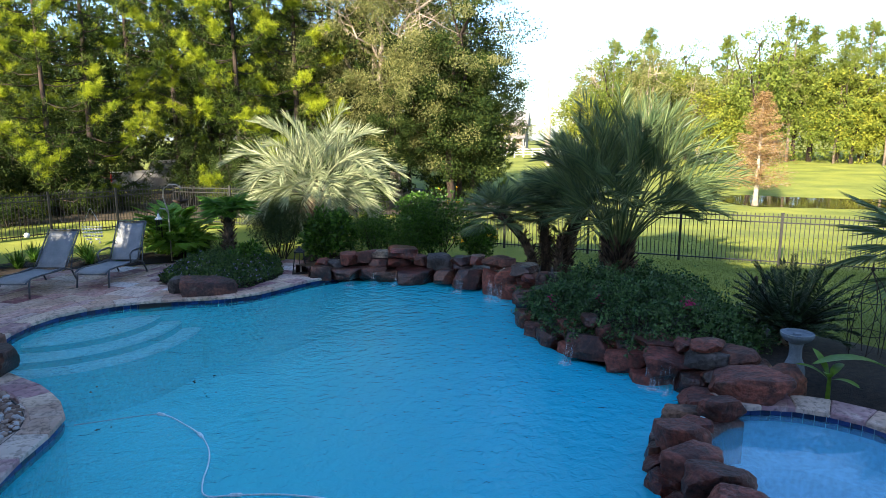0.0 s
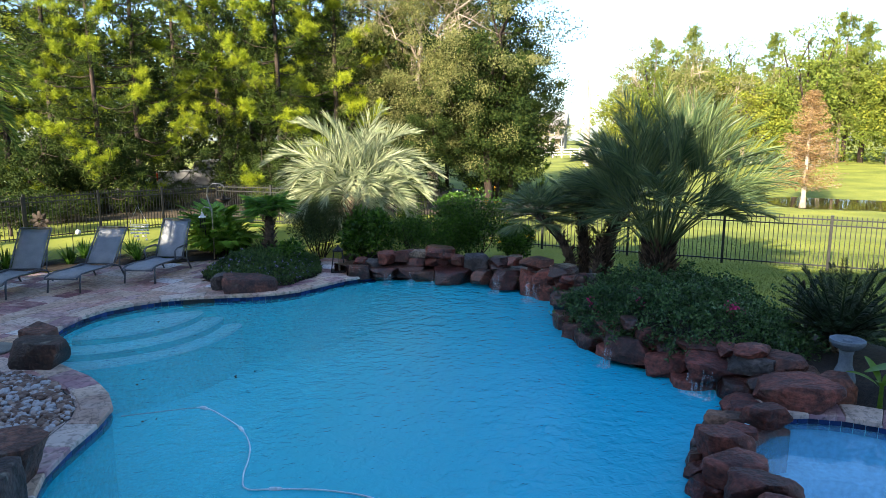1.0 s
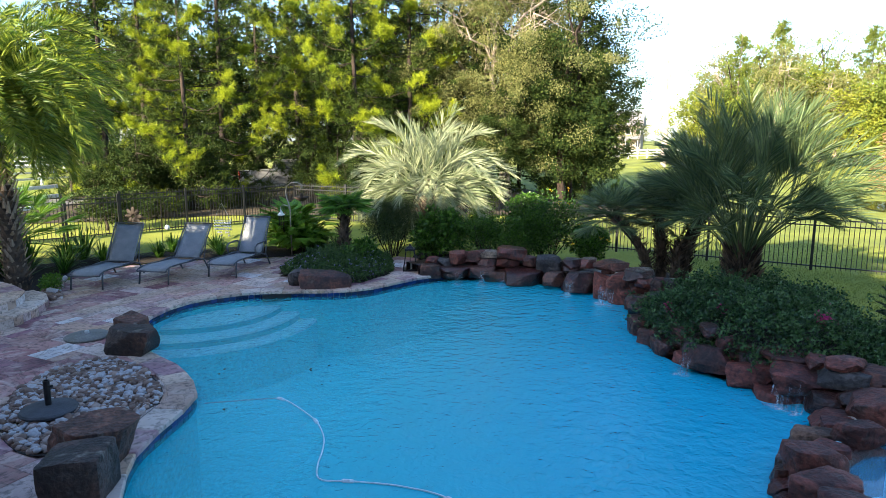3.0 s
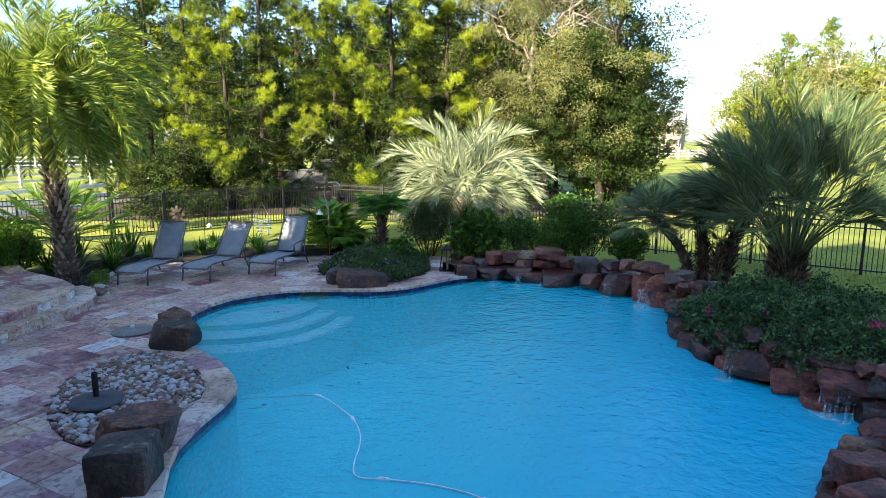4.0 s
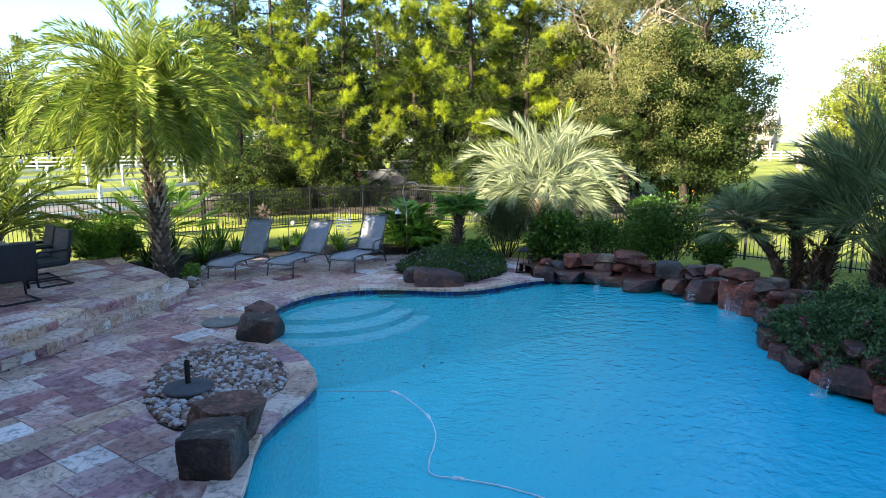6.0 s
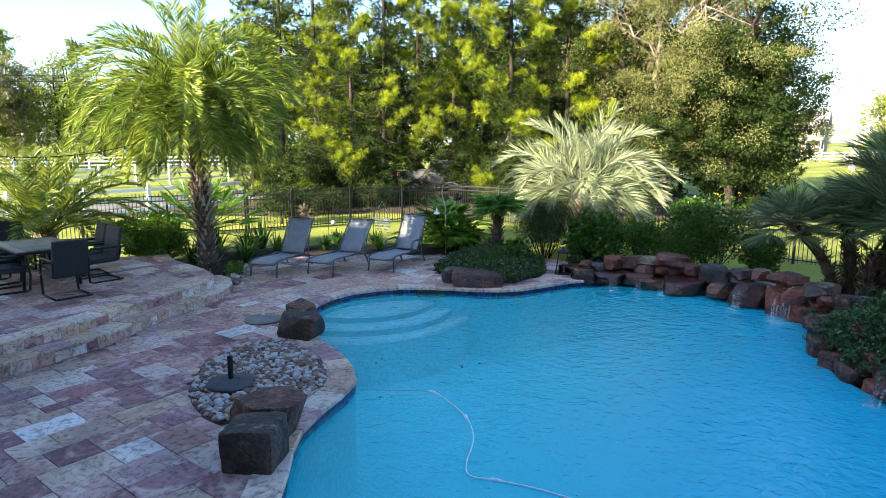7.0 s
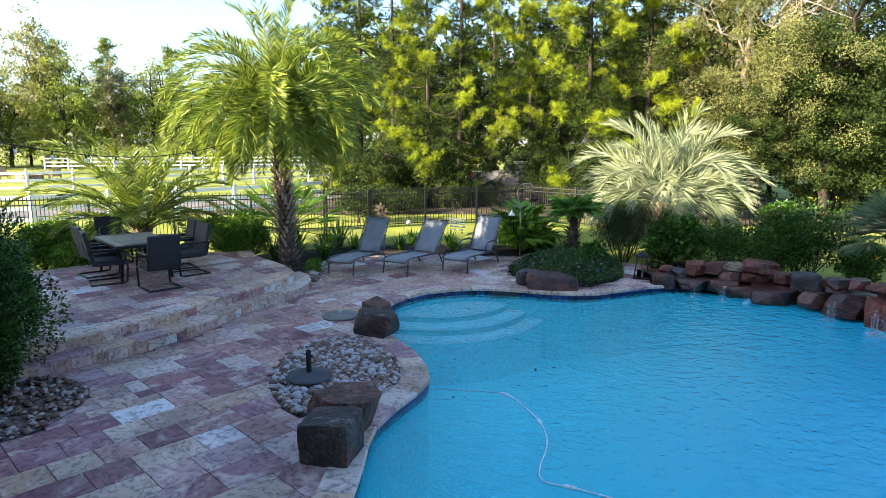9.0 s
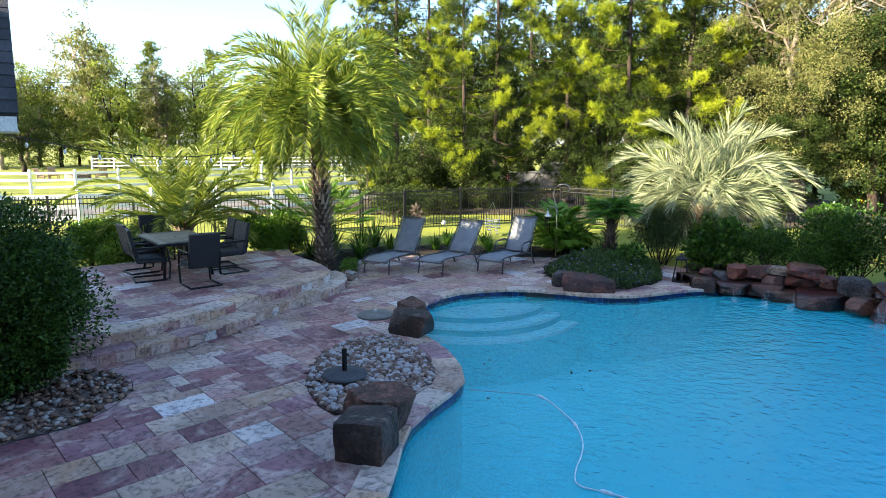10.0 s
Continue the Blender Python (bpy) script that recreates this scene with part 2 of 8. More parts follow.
def rock_mat(name, wet=0.0, shade=1.0, tones=ROCK_TONES, lichen=0.55):
    m = bpy.data.materials.new(name)
    m.use_nodes = True
    n, l = m.node_tree.nodes, m.node_tree.links
    b = n["Principled BSDF"]
    tc = n.new("ShaderNodeTexCoord")
    rnd = n.new("ShaderNodeObjectInfo").outputs["Random"]
    ramp = n.new("ShaderNodeValToRGB")
    el = ramp.color_ramp.elements
    el[0].color, el[0].position = rgba([q * shade for q in tones[0]]), 0.0
    el[1].color, el[1].position = rgba([q * shade for q in tones[-1]]), 1.0
    for i, c in enumerate(tones[1:-1], 1):
        e = el.new(i / (len(tones) - 1))
        e.color = rgba([q * shade for q in c])
    big = n.new("ShaderNodeTexNoise")
    big.inputs["Scale"].default_value, big.inputs["Detail"].default_value = 1.8, 6
    geo = n.new("ShaderNodeNewGeometry")
    l.new(geo.outputs["Position"], big.inputs[0])
    add = n.new("ShaderNodeMath")
    add.operation = "MULTIPLY_ADD"
    l.new(big.outputs[0], add.inputs[0])
    add.inputs[1].default_value = 0.55
    sub = n.new("ShaderNodeMath")
    sub.operation = "MULTIPLY_ADD"
    l.new(rnd, sub.inputs[0])
    sub.inputs[1].default_value, sub.inputs[2].default_value = 0.8, -0.2
    l.new(sub.outputs[0], add.inputs[2])
    l.new(add.outputs[0], ramp.inputs[0])
    mp = n.new("ShaderNodeMapping")
    mp.inputs["Scale"].default_value = (1.6, 1.6, 5)
    l.new(tc.outputs["Object"], mp.inputs[0])
    strata = n.new("ShaderNodeTexNoise")
    strata.inputs["Scale"].default_value, strata.inputs["Detail"].default_value, strata.inputs["Distortion"].default_value = 1.6, 5, 0.6
    l.new(mp.outputs[0], strata.inputs[0])
    fine = n.new("ShaderNodeTexNoise")
    fine.inputs["Scale"].default_value, fine.inputs["Detail"].default_value = 22, 6
    l.new(tc.outputs["Object"], fine.inputs[0])
    # pale lichen and dark stains
    lich = n.new("ShaderNodeTexNoise")
    lich.inputs["Scale"].default_value, lich.inputs["Detail"].default_value = 5.0, 8
    l.new(geo.outputs["Position"], lich.inputs[0])
    lr = n.new("ShaderNodeMapRange")
    l.new(lich.outputs[0], lr.inputs[0])
    lr.inputs["From Min"].default_value, lr.inputs["From Max"].default_value, lr.inputs["To Max"].default_value = 0.60, 0.72, lichen
    val = n.new("ShaderNodeMapRange")
    l.new(strata.outputs[0], val.inputs[0])
    val.inputs["From Min"].default_value, val.inputs["From Max"].default_value = 0.3, 0.7
    val.inputs["To Min"].default_value, val.inputs["To Max"].default_value = 0.62, 1.35
    hsv = n.new("ShaderNodeHueSaturation")
    l.new(ramp.outputs[0], hsv.inputs["Color"]), l.new(val.outputs[0], hsv.inputs["Value"])
    stain, st, mv = n.new("ShaderNodeTexNoise"), n.new("ShaderNodeMapRange"), n.new("ShaderNodeMath")
    stain.inputs["Scale"].default_value, stain.inputs["Detail"].default_value, stain.inputs["Distortion"].default_value = 3.2, 9, 1.0
    l.new(geo.outputs["Position"], stain.inputs[0]), l.new(stain.outputs[0], st.inputs[0])
    st.inputs["From Min"].default_value, st.inputs["From Max"].default_value, st.inputs["To Min"].default_value, st.inputs["To Max"].default_value = 0.40, 0.56, 0.5, 1.25
    mv.operation = "MULTIPLY"
    l.new(val.outputs[0], mv.inputs[0]), l.new(st.outputs[0], mv.inputs[1]), l.new(mv.outputs[0], hsv.inputs["Value"])
    mix = n.new("ShaderNodeMix")
    mix.data_type = "RGBA"
    l.new(lr.outputs[0], mix.inputs[0]), l.new(hsv.outputs[0], mix.inputs[6])
    mix.inputs[7].default_value = (0.22, 0.20, 0.16, 1)
    grain, gv = n.new("ShaderNodeMapRange"), n.new("ShaderNodeHueSaturation")
    grain.inputs["From Min"].default_value, grain.inputs["From Max"].default_value, grain.inputs["To Min"].default_value, grain.inputs["To Max"].default_value = 0.35, 0.65, 0.55, 1.4
    l.new(fine.outputs[0], grain.inputs[0]), l.new(grain.outputs[0], gv.inputs["Value"]), l.new(mix.outputs[2], gv.inputs["Color"])
    l.new(gv.outputs[0], b.inputs["Base Color"])
    b.inputs["Roughness"].default_value = 0.85 - 0.5 * wet
    bp, bp2 = n.new("ShaderNodeBump"), n.new("ShaderNodeBump")
    bp.inputs["Strength"].default_value, bp.inputs["Distance"].default_value = 0.6, 0.05
    bp2.inputs["Strength"].default_value, bp2.inputs["Distance"].default_value = 0.9, 0.03
    l.new(strata.outputs[0], bp.inputs["Height"]), l.new(fine.outputs[0], bp2.inputs["Height"])
    l.new(bp.outputs[0], bp2.inputs["Normal"]), l.new(bp2.outputs[0], b.inputs["Normal"])
    return m


ROCK = rock_mat("red sandstone", 0.35, 0.66, lichen=0.28)
ROCK_RED = rock_mat("rust red sandstone", 0.4, 0.62, [(0.24, 0.052, 0.032), (0.15, 0.042, 0.028), (0.27, 0.075, 0.045), (0.17, 0.038, 0.028)], 0.15)
ROCK_WARM = rock_mat("tan sandstone", 0.2, 0.62, [(0.17, 0.09, 0.055), (0.22, 0.12, 0.075), (0.13, 0.065, 0.042)])
ROCK_WET = rock_mat("wet red sandstone", 1.1, 0.48, lichen=0.25)
ROCK_BLOCK = rock_mat("weathered brown block", 0.3, 0.75, [(0.12, 0.048, 0.03), (0.04, 0.025, 0.02), (0.16, 0.065, 0.04), (0.05, 0.035, 0.03), (0.20, 0.085, 0.05)], 0.95)
ROCK_GREY = rock_mat("grey weathered sandstone", 0.3, 0.6, [(0.075, 0.065, 0.065), (0.14, 0.12, 0.11), (0.05, 0.044, 0.046), (0.11, 0.08, 0.07)], 0.8)
ROCK_PALE = rock_mat("cream sandstone", 0.0, 0.75, [(0.26, 0.18, 0.12), (0.34, 0.26, 0.19), (0.22, 0.15, 0.10)], 0.4)


def water_mat(name, tint, waves, strength, body=None, cloudy=0.0, deep=None):
    """Water: tinted see-through below, a share of scattered light from its body, mirror sheen by the angle above."""
    m = bpy.data.materials.new(name)
    m.use_nodes = True
    n, l = m.node_tree.nodes, m.node_tree.links
    n.remove(n["Principled BSDF"])
    tr, gl, mx, fr = n.new("ShaderNodeBsdfTransparent"), n.new("ShaderNodeBsdfGlossy"), n.new("ShaderNodeMixShader"), n.new("ShaderNodeFresnel")
    df, mb = n.new("ShaderNodeBsdfDiffuse"), n.new("ShaderNodeMixShader")
    tr.inputs[0].default_value = rgba(tint)
    df.inputs[0].default_value = rgba(body or tint)
    mb.inputs[0].default_value = cloudy
    l.new(tr.outputs[0], mb.inputs[1]), l.new(df.outputs[0], mb.inputs[2])
    gl.inputs["Roughness"].default_value = 0.04
    if deep:        # light lost over the deep end, painted as a colour shift along x: (tint, body)
        pos, sep, run = n.new("ShaderNodeNewGeometry"), n.new("ShaderNodeSeparateXYZ"), n.new("ShaderNodeMapRange")
        run.interpolation_type = "SMOOTHSTEP"
        run.inputs["From Min"].default_value, run.inputs["From Max"].default_value = -4.5, 2.6
        l.new(pos.outputs["Position"], sep.inputs[0]), l.new(sep.outputs[0], run.inputs[0])
        mk = n.new("ShaderNodeMapRange")
        l.new(run.outputs[0], mk.inputs[0]), l.new(mk.outputs[0], mb.inputs[0])
        mk.inputs["To Min"].default_value, mk.inputs["To Max"].default_value = cloudy, deep[2]
        for sh, c0, c1 in ((tr, tint, deep[0]), (df, body, deep[1])):
            cm = n.new("ShaderNodeMix")
            cm.data_type = "RGBA"
            cm.inputs[6].default_value, cm.inputs[7].default_value = rgba(c0), rgba(c1)
            l.new(run.outputs[0], cm.inputs[0]), l.new(cm.outputs[2], sh.inputs[0])
    fr.inputs[0].default_value = 1.34
    geo = n.new("ShaderNodeNewGeometry")
    mp = n.new("ShaderNodeMapping")
    mp.inputs["Rotation"].default_value, mp.inputs["Scale"].default_value = (0, 0, radians(-35)), (1.0, 1.15, 1)
    l.new(geo.outputs["Position"], mp.inputs[0])
    prev = None
    for scale, dist, st in waves:
        nz, bp = n.new("ShaderNodeTexNoise"), n.new("ShaderNodeBump")
        nz.inputs["Scale"].default_value, nz.inputs["Detail"].default_value, nz.inputs["Distortion"].default_value = scale, 2, 0.8
        l.new(mp.outputs[0], nz.inputs[0])
        bp.inputs["Strength"].default_value, bp.inputs["Distance"].default_value = st * strength, dist
        l.new(nz.outputs[0], bp.inputs["Height"])
        if prev:
            l.new(prev.outputs[0], bp.inputs["Normal"])
        prev = bp
    l.new(prev.outputs[0], df.inputs["Normal"]), l.new(prev.outputs[0], gl.inputs["Normal"]), l.new(prev.outputs[0], fr.inputs["Normal"])
    l.new(fr.outputs[0], mx.inputs[0]), l.new(mb.outputs[0], mx.inputs[1]), l.new(gl.outputs[0], mx.inputs[2])
    l.new(mx.outputs[0], n["Material Output"].inputs[0])
    return m


WATER = water_mat("pool water", (0.80, 0.96, 1.0), [(1.2, 0.05, 0.5), (4.0, 0.035, 0.8), (9.0, 0.02, 1.0), (18.0, 0.006, 0.6)], 0.82, (0.08, 0.85, 0.87), 0.26, ((0.50, 0.79, 0.91), (0.03, 0.52, 0.72), 0.75))
SPA_WATER = water_mat("still spa water", (0.74, 0.93, 1.0), [(1.5, 0.02, 0.3)], 0.25, (0.22, 0.70, 1.0), 0.3)
# The brown body colour stands in for trees mirrored in the pond.
POND_WATER = water_mat("pond water", (0.05, 0.045, 0.02), [(1.0, 0.02, 0.3)], 0.3, (0.11, 0.085, 0.035), 0.5)

# ---- the plan: pool, beds, deck ----
POOL = [(-2.2, 2.0), (-3.1, 3.1), (-3.42, 4.03), (-3.8, 4.7), (-4.02, 5.24), (-4.08, 5.8), (-4.14, 6.39), (-4.35, 6.79), (-4.98, 7.4), (-5.6, 7.78), (-6.25, 8.3),
        (-6.63, 8.94), (-6.81, 9.65), (-6.77, 10.39), (-6.45, 10.95), (-6.01, 11.36), (-5.49, 11.59), (-4.93, 11.72), (-4.3, 11.85), (-3.75, 12.16), (-3.39, 12.63),
        (-2.85, 13.4), (-2.3, 13.88), (-1.58, 14.0), (-0.81, 13.94), (-0.05, 13.66), (0.56, 13.3), (1.05, 12.79), (1.42, 12.2), (1.5, 11.5), (1.37, 10.7),
        (1.42, 9.9), (1.7, 9.1), (2.52, 8.23), (3.0, 7.7), (2.85, 7.25), (2.3, 6.4), (1.98, 5.6), (1.95, 5.0), (2.2, 4.0), (1.6, 2.2), (-0.4, 1.5)]
WATER_Z = -0.13
SPA_AT, SPA_R, SPA_Z = Vector((3.48, 5.35)), 1.22, 0.12       # spa centre, inner radius, coping height
pool_line = spline(POOL, 0.12, True)
pool_poly = [(p.x, p.y) for p in pool_line]
RISER = [(-8.9, 2.4), (-8.7, 3.4), (-8.55, 4.3), (-8.38, 4.9), (-8.30, 5.5), (-8.26, 6.1), (-8.38, 6.8), (-8.62, 7.85), (-8.62, 8.7), (-8.82, 9.5), (-9.2, 10.0), (-9.75, 10.25)]
PATIO = [(-9.1, 2.4), (-8.9, 3.5), (-8.80, 4.4), (-8.72, 4.95), (-8.68, 5.5), (-8.70, 6.1), (-8.76, 6.8), (-8.84, 7.7), (-8.88, 8.5), (-9.0, 9.1), (-9.25, 9.55), (-9.7, 9.85),
         (-10.3, 10.12), (-10.95, 10.35), (-11.5, 10.6), (-12.0, 11.0), (-12.75, 10.3), (-13.45, 9.4), (-13.95, 7.5), (-14.3, 5.0), (-14.4, 2.5)]
BED = [(-7.0, 1.6), (-7.1, 2.6), (-7.0, 2.95), (-6.98, 3.3), (-7.12, 3.72), (-7.4, 4.08), (-7.75, 4.26), (-8.1, 4.28), (-8.6, 4.1), (-9.6, 3.6), (-10.4, 2.4), (-9.5, 1.2), (-8, 1.0)]
ISLAND = [(-6.15, 13.5), (-5.9, 13.05), (-5.35, 12.62), (-4.85, 12.3), (-4.35, 12.35), (-3.95, 12.7), (-3.72, 13.2), (-3.6, 13.8), (-3.8, 14.6), (-4.2, 15.5), (-5.2, 15.7), (-6.1, 14.6)]
PEBBLE = [(-4.36, 5.3), (-4.40, 5.8), (-4.46, 6.25), (-4.70, 6.66), (-5.25, 7.15), (-5.75, 7.44), (-6.2, 7.4), (-6.42, 7.0), (-6.4, 6.5), (-6.1, 5.82), (-5.6, 5.25), (-4.9, 4.92)]
DECK_SIDE = [(-2.6, 2.2), (-2.6, 1.2), (-7.6, 1.2), (-8.7, 3.4), (-8.8, 6.2), (-9.0, 9.0), (-9.8, 10.15), (-10.1, 11.0), (-10.5, 12.9), (-9.6, 14.0), (-6.8, 15.2), (-5.2, 15.9), (-3.0, 15.5), (-2.5, 14.3)]
shore_edge = spline(POOL[1:23], 0.12)
shore_edge = [p + Vector((a.y - b.y, b.x - a.x, 0)).normalized() * 0.06 for a, p, b in zip(shore_edge, shore_edge[1:], shore_edge[2:])]      # just behind the pool wall
DECK = DECK_SIDE + [(p.x, p.y) for p in shore_edge[::-1]]


def ground_z(x, y):
    """The yard falls gently towards the pond and rises again behind it."""
    s = 0.55 * x + 0.83 * y - 9
    w = smoothstep(-7, 3, x)
    z = -0.06 - w * min(0.03 * max(s, 0), 0.9)
    return z + 1.4 * w * smoothstep(50, 110, math.hypot(x, y)) + 0.03 * noise.noise(Vector((x * 0.25, y * 0.25, 0))) * smoothstep(16, 24, y)


def lines(dense_lo, dense_hi, step, far):
    mid = list(np.arange(dense_lo, dense_hi + 1e-6, step))
    grow, out, d = [], dense_hi, step
    while out < far:
        d *= 1.25
        out += d
        grow.append(out)
    out, d, low = dense_lo, step, []
    while out > -far:
        d *= 1.25
        out -= d
        low.append(out)
    return low[::-1] + mid + grow


POND = [(18.5, 38.2), (21.5, 36.8), (26, 35.6), (36, 32.5), (52, 27), (58, 33), (44, 39.5), (31, 41.8), (26, 43.0), (23, 44.6), (21.6, 45.6), (20.4, 45.4), (19.3, 44), (18.2, 41.4)]
pond_line = [(p.x, p.y) for p in spline(POND, 0.8, True)]
xs, ys = lines(-15, 9, 0.25, 900), lines(1, 21, 0.25, 900)
xs = sorted([x for x in xs if not 15 < x < 56] + list(np.arange(15.2, 56, 0.8)))
ys = sorted([y for y in ys if not 25 < y < 50] + list(np.arange(25.2, 50, 0.6)))
spa_ring = [(SPA_AT.x + (SPA_R + 0.1) * math.cos(a), SPA_AT.y + (SPA_R + 0.1) * math.sin(a)) for a in [math.tau * k / 40 for k in range(40)]]
verts = []
for yy in ys:
    for xx in xs:
        z = ground_z(xx, yy)
        if -8 < xx < 6 and 0.5 < yy < 15 and (inside(xx, yy, pool_poly) or edge_gap(xx, yy, pool_poly) < 0.3 or inside(xx, yy, spa_ring)):
            z = -2.4
        if 14 < xx < 64 and 24 < yy < 56 and inside(xx, yy, pond_line):
            z -= 0.5 * smoothstep(0, 1.5, edge_gap(xx, yy, pond_line)) + 0.05
        verts.append((xx, yy, z))
nx = len(xs)
faces = [(j * nx + i, j * nx + i + 1, (j + 1) * nx + i + 1, (j + 1) * nx + i) for j in range(len(ys) - 1) for i in range(nx - 1)]
tagged(new("ground", raw_mesh("ground", verts, faces, GRASS_SOIL, True)), "mown green lawn sloping gently to a pond", "lawn", kind="structure")

# pond water
v, f = fill(pond_line, -0.97)
tagged(new("water_pond", raw_mesh("water_pond", v, f, POND_WATER)), "dark still pond water mirroring the trees", "water", kind="structure")

# ---- pool shell, water ----
def depth(x, y):
    return -1.4


n = len(pool_line)
v, f = fill(pool_poly, 0)
v = [(x, y, depth(x, y)) for x, y, _ in v]
wall = [(p.x, p.y, WATER_Z - 0.03) for p in pool_line]
v2 = v + wall
f2 = f + [(i, (i + 1) % n, n + (i + 1) % n, n + i) for i in range(n)]
tagged(new("pool_shell", raw_mesh("pool_shell", v2, f2, PLASTER)), "freeform pool basin with pale blue plaster", "pool", kind="structure")
v, f = fill([(p.x, p.y) for p in pool_line], WATER_Z)
water = tagged(new("water_pool", raw_mesh("water_pool", v, f, WATER)), "rippled turquoise pool water", "water", kind="structure")
# Risers coloured darker than the treads, standing in for shade and deeper water.
RISER_SHADE = mat("deep teal riser plaster", (0.06, 0.48, 0.56), (0.09, 0.54, 0.62), 1.2, 0.9, 0.1, 20)
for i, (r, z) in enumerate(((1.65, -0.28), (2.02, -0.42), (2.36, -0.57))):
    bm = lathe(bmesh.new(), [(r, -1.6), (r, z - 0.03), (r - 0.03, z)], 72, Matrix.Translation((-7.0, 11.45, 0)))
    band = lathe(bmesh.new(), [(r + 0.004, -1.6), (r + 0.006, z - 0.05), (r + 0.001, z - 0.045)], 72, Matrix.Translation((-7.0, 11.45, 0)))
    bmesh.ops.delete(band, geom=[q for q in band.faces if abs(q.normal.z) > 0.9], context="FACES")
    tagged(part("step_riser", band, RISER_SHADE if i < 2 else PLASTER), "riser of an underwater step, coloured darker than its tread for shade", "pool step", kind="structure")
    tagged(part("pool_step", bm, STEP_PLASTER), "curved underwater step of pale plaster", "pool step", kind="structure")
bm = lathe(bmesh.new(), [(1.6, -1.5), (1.6, -0.48), (1.57, -0.45)], 60, Matrix.Translation((-4.7, 3.2, 0)))
tagged(part("pool_step", bm, PLASTER), "shallow underwater shelf of pale plaster", "pool step", kind="structure")

# spa
bm = lathe(bmesh.new(), [(0.01, -0.85), (0.7, -0.85), (0.75, -0.8), (0.78, -0.5), (0.82, -0.42), (1.18, -0.42), (SPA_R, -0.38), (SPA_R, SPA_Z - 0.05), (SPA_R + 0.04, SPA_Z - 0.05), (SPA_R + 0.04, -1.6)], 72,
           Matrix.Translation((*SPA_AT, 0)))
tagged(part("spa_shell", bm, SPA_PLASTER, smooth=False), "round raised spa with pale plaster bench and floor", "spa", kind="structure")
v, f = fill([(SPA_AT.x + SPA_R * math.cos(a), SPA_AT.y + SPA_R * math.sin(a)) for a in [math.tau * k / 72 for k in range(72)]], SPA_Z - 0.12)
tagged(new("water_spa", raw_mesh("water_spa", v, f, SPA_WATER)), "still clear spa water mirroring the sky", "water", kind="structure")

# deck slab under the paving
def slab(name, outline, z0, z1, material):
    v, f = fill(outline, z1)
    k = len(v)
    v += [(x, y, z0) for x, y, _ in v]
    f += [(i, (i + 1) % k, k + (i + 1) % k, k + i) for i in range(k)]
    return new(name, raw_mesh(name, v, f, material))


PATIO_Z = 0.34
patio_line = [(p.x, p.y) for p in spline(PATIO, 0.15, True)]
riser_line = [(p.x, p.y) for p in spline(RISER, 0.1)]

GRAVEL = mat("fine gravel and soil", (0.06, 0.042, 0.034), (0.24, 0.18, 0.15), 22, 0.95, 1.0, 70)
DRIVE = mat("worn asphalt drive", (0.10, 0.095, 0.09), (0.17, 0.16, 0.15), 1.2, 0.95, 0.5, 30)


def overlay(name, outline, material, lift, label, category, mound=0.0, step=0.3):
    """A sheet of soil or gravel that follows the ground a little above it."""
    line = [(p.x, p.y) for p in spline(outline, step, True)]
    from mathutils.geometry import delaunay_2d_cdt
    x0, x1, y0, y1 = min(p[0] for p in line), max(p[0] for p in line), min(p[1] for p in line), max(p[1] for p in line)
    pts = [Vector(p) for p in line]
    k = len(pts)
    y = y0 + step
    while y < y1:
        x = x0 + step
        while x < x1:
            if inside(x, y, line) and edge_gap(x, y, line) > step * 0.5:
                pts.append(Vector((x + 0.05 * math.sin(9 * y), y)))
            x += step
        y += step
    vv, _, ff, *_ = delaunay_2d_cdt(pts, [(i, (i + 1) % k) for i in range(k)], [list(range(k))], 1, 1e-5)
    v = [(p.x, p.y, ground_z(p.x, p.y) + lift + (mound * smoothstep(0, 0.8, edge_gap(p.x, p.y, line)) + 0.03 * noise.noise(Vector((p.x * 3, p.y * 3, 1))) if mound else 0)) for p in vv]
    return tagged(new(name, raw_mesh(name, v, [tuple(f) for f in ff], material, True)), label, category, kind="structure")


overlay("drive", [(-33, 4), (-27.5, 14), (-23.5, 24), (-19, 36), (-13, 48), (-8, 70), (-12, 72), (-17, 50), (-23, 38), (-27.5, 25), (-31.5, 15), (-38, 4)], DRIVE, 0.03, "grey asphalt drive beyond the fence", "road", step=2.0)
overlay("mulch_bed", [(-10.3, 10.9), (-10.75, 12.9), (-9.7, 14.05), (-6.8, 15.25), (-5.5, 15.9), (-5.6, 16.9), (-8, 16.8), (-11, 15.0), (-12.6, 12.6), (-12.2, 11.2), (-11.2, 10.7)], MULCH, 0.05, "dark brown mulch bed behind the loungers", "flower bed", 0.06)
overlay("mulch_bed", [(-3.2, 15.1), (-2.6, 14.35), (-1.5, 14.45), (0.4, 14.0), (1.6, 13.2), (2.05, 11.5), (1.95, 10.0), (2.3, 9.1), (3.3, 8.1), (3.1, 7.6), (3.15, 7.0), (3.6, 6.75), (4.3, 6.6), (4.9, 6.3), (5.6, 6.2), (7.2, 6.8), (6.6, 8.9), (5.0, 10.6), (4.7, 12.6),
         (3.4, 15), (1, 16.5), (-3, 16.8), (-3.6, 16.0)], MULCH, 0.06, "dark mulch bed behind the rock ledge", "flower bed", 0.12)
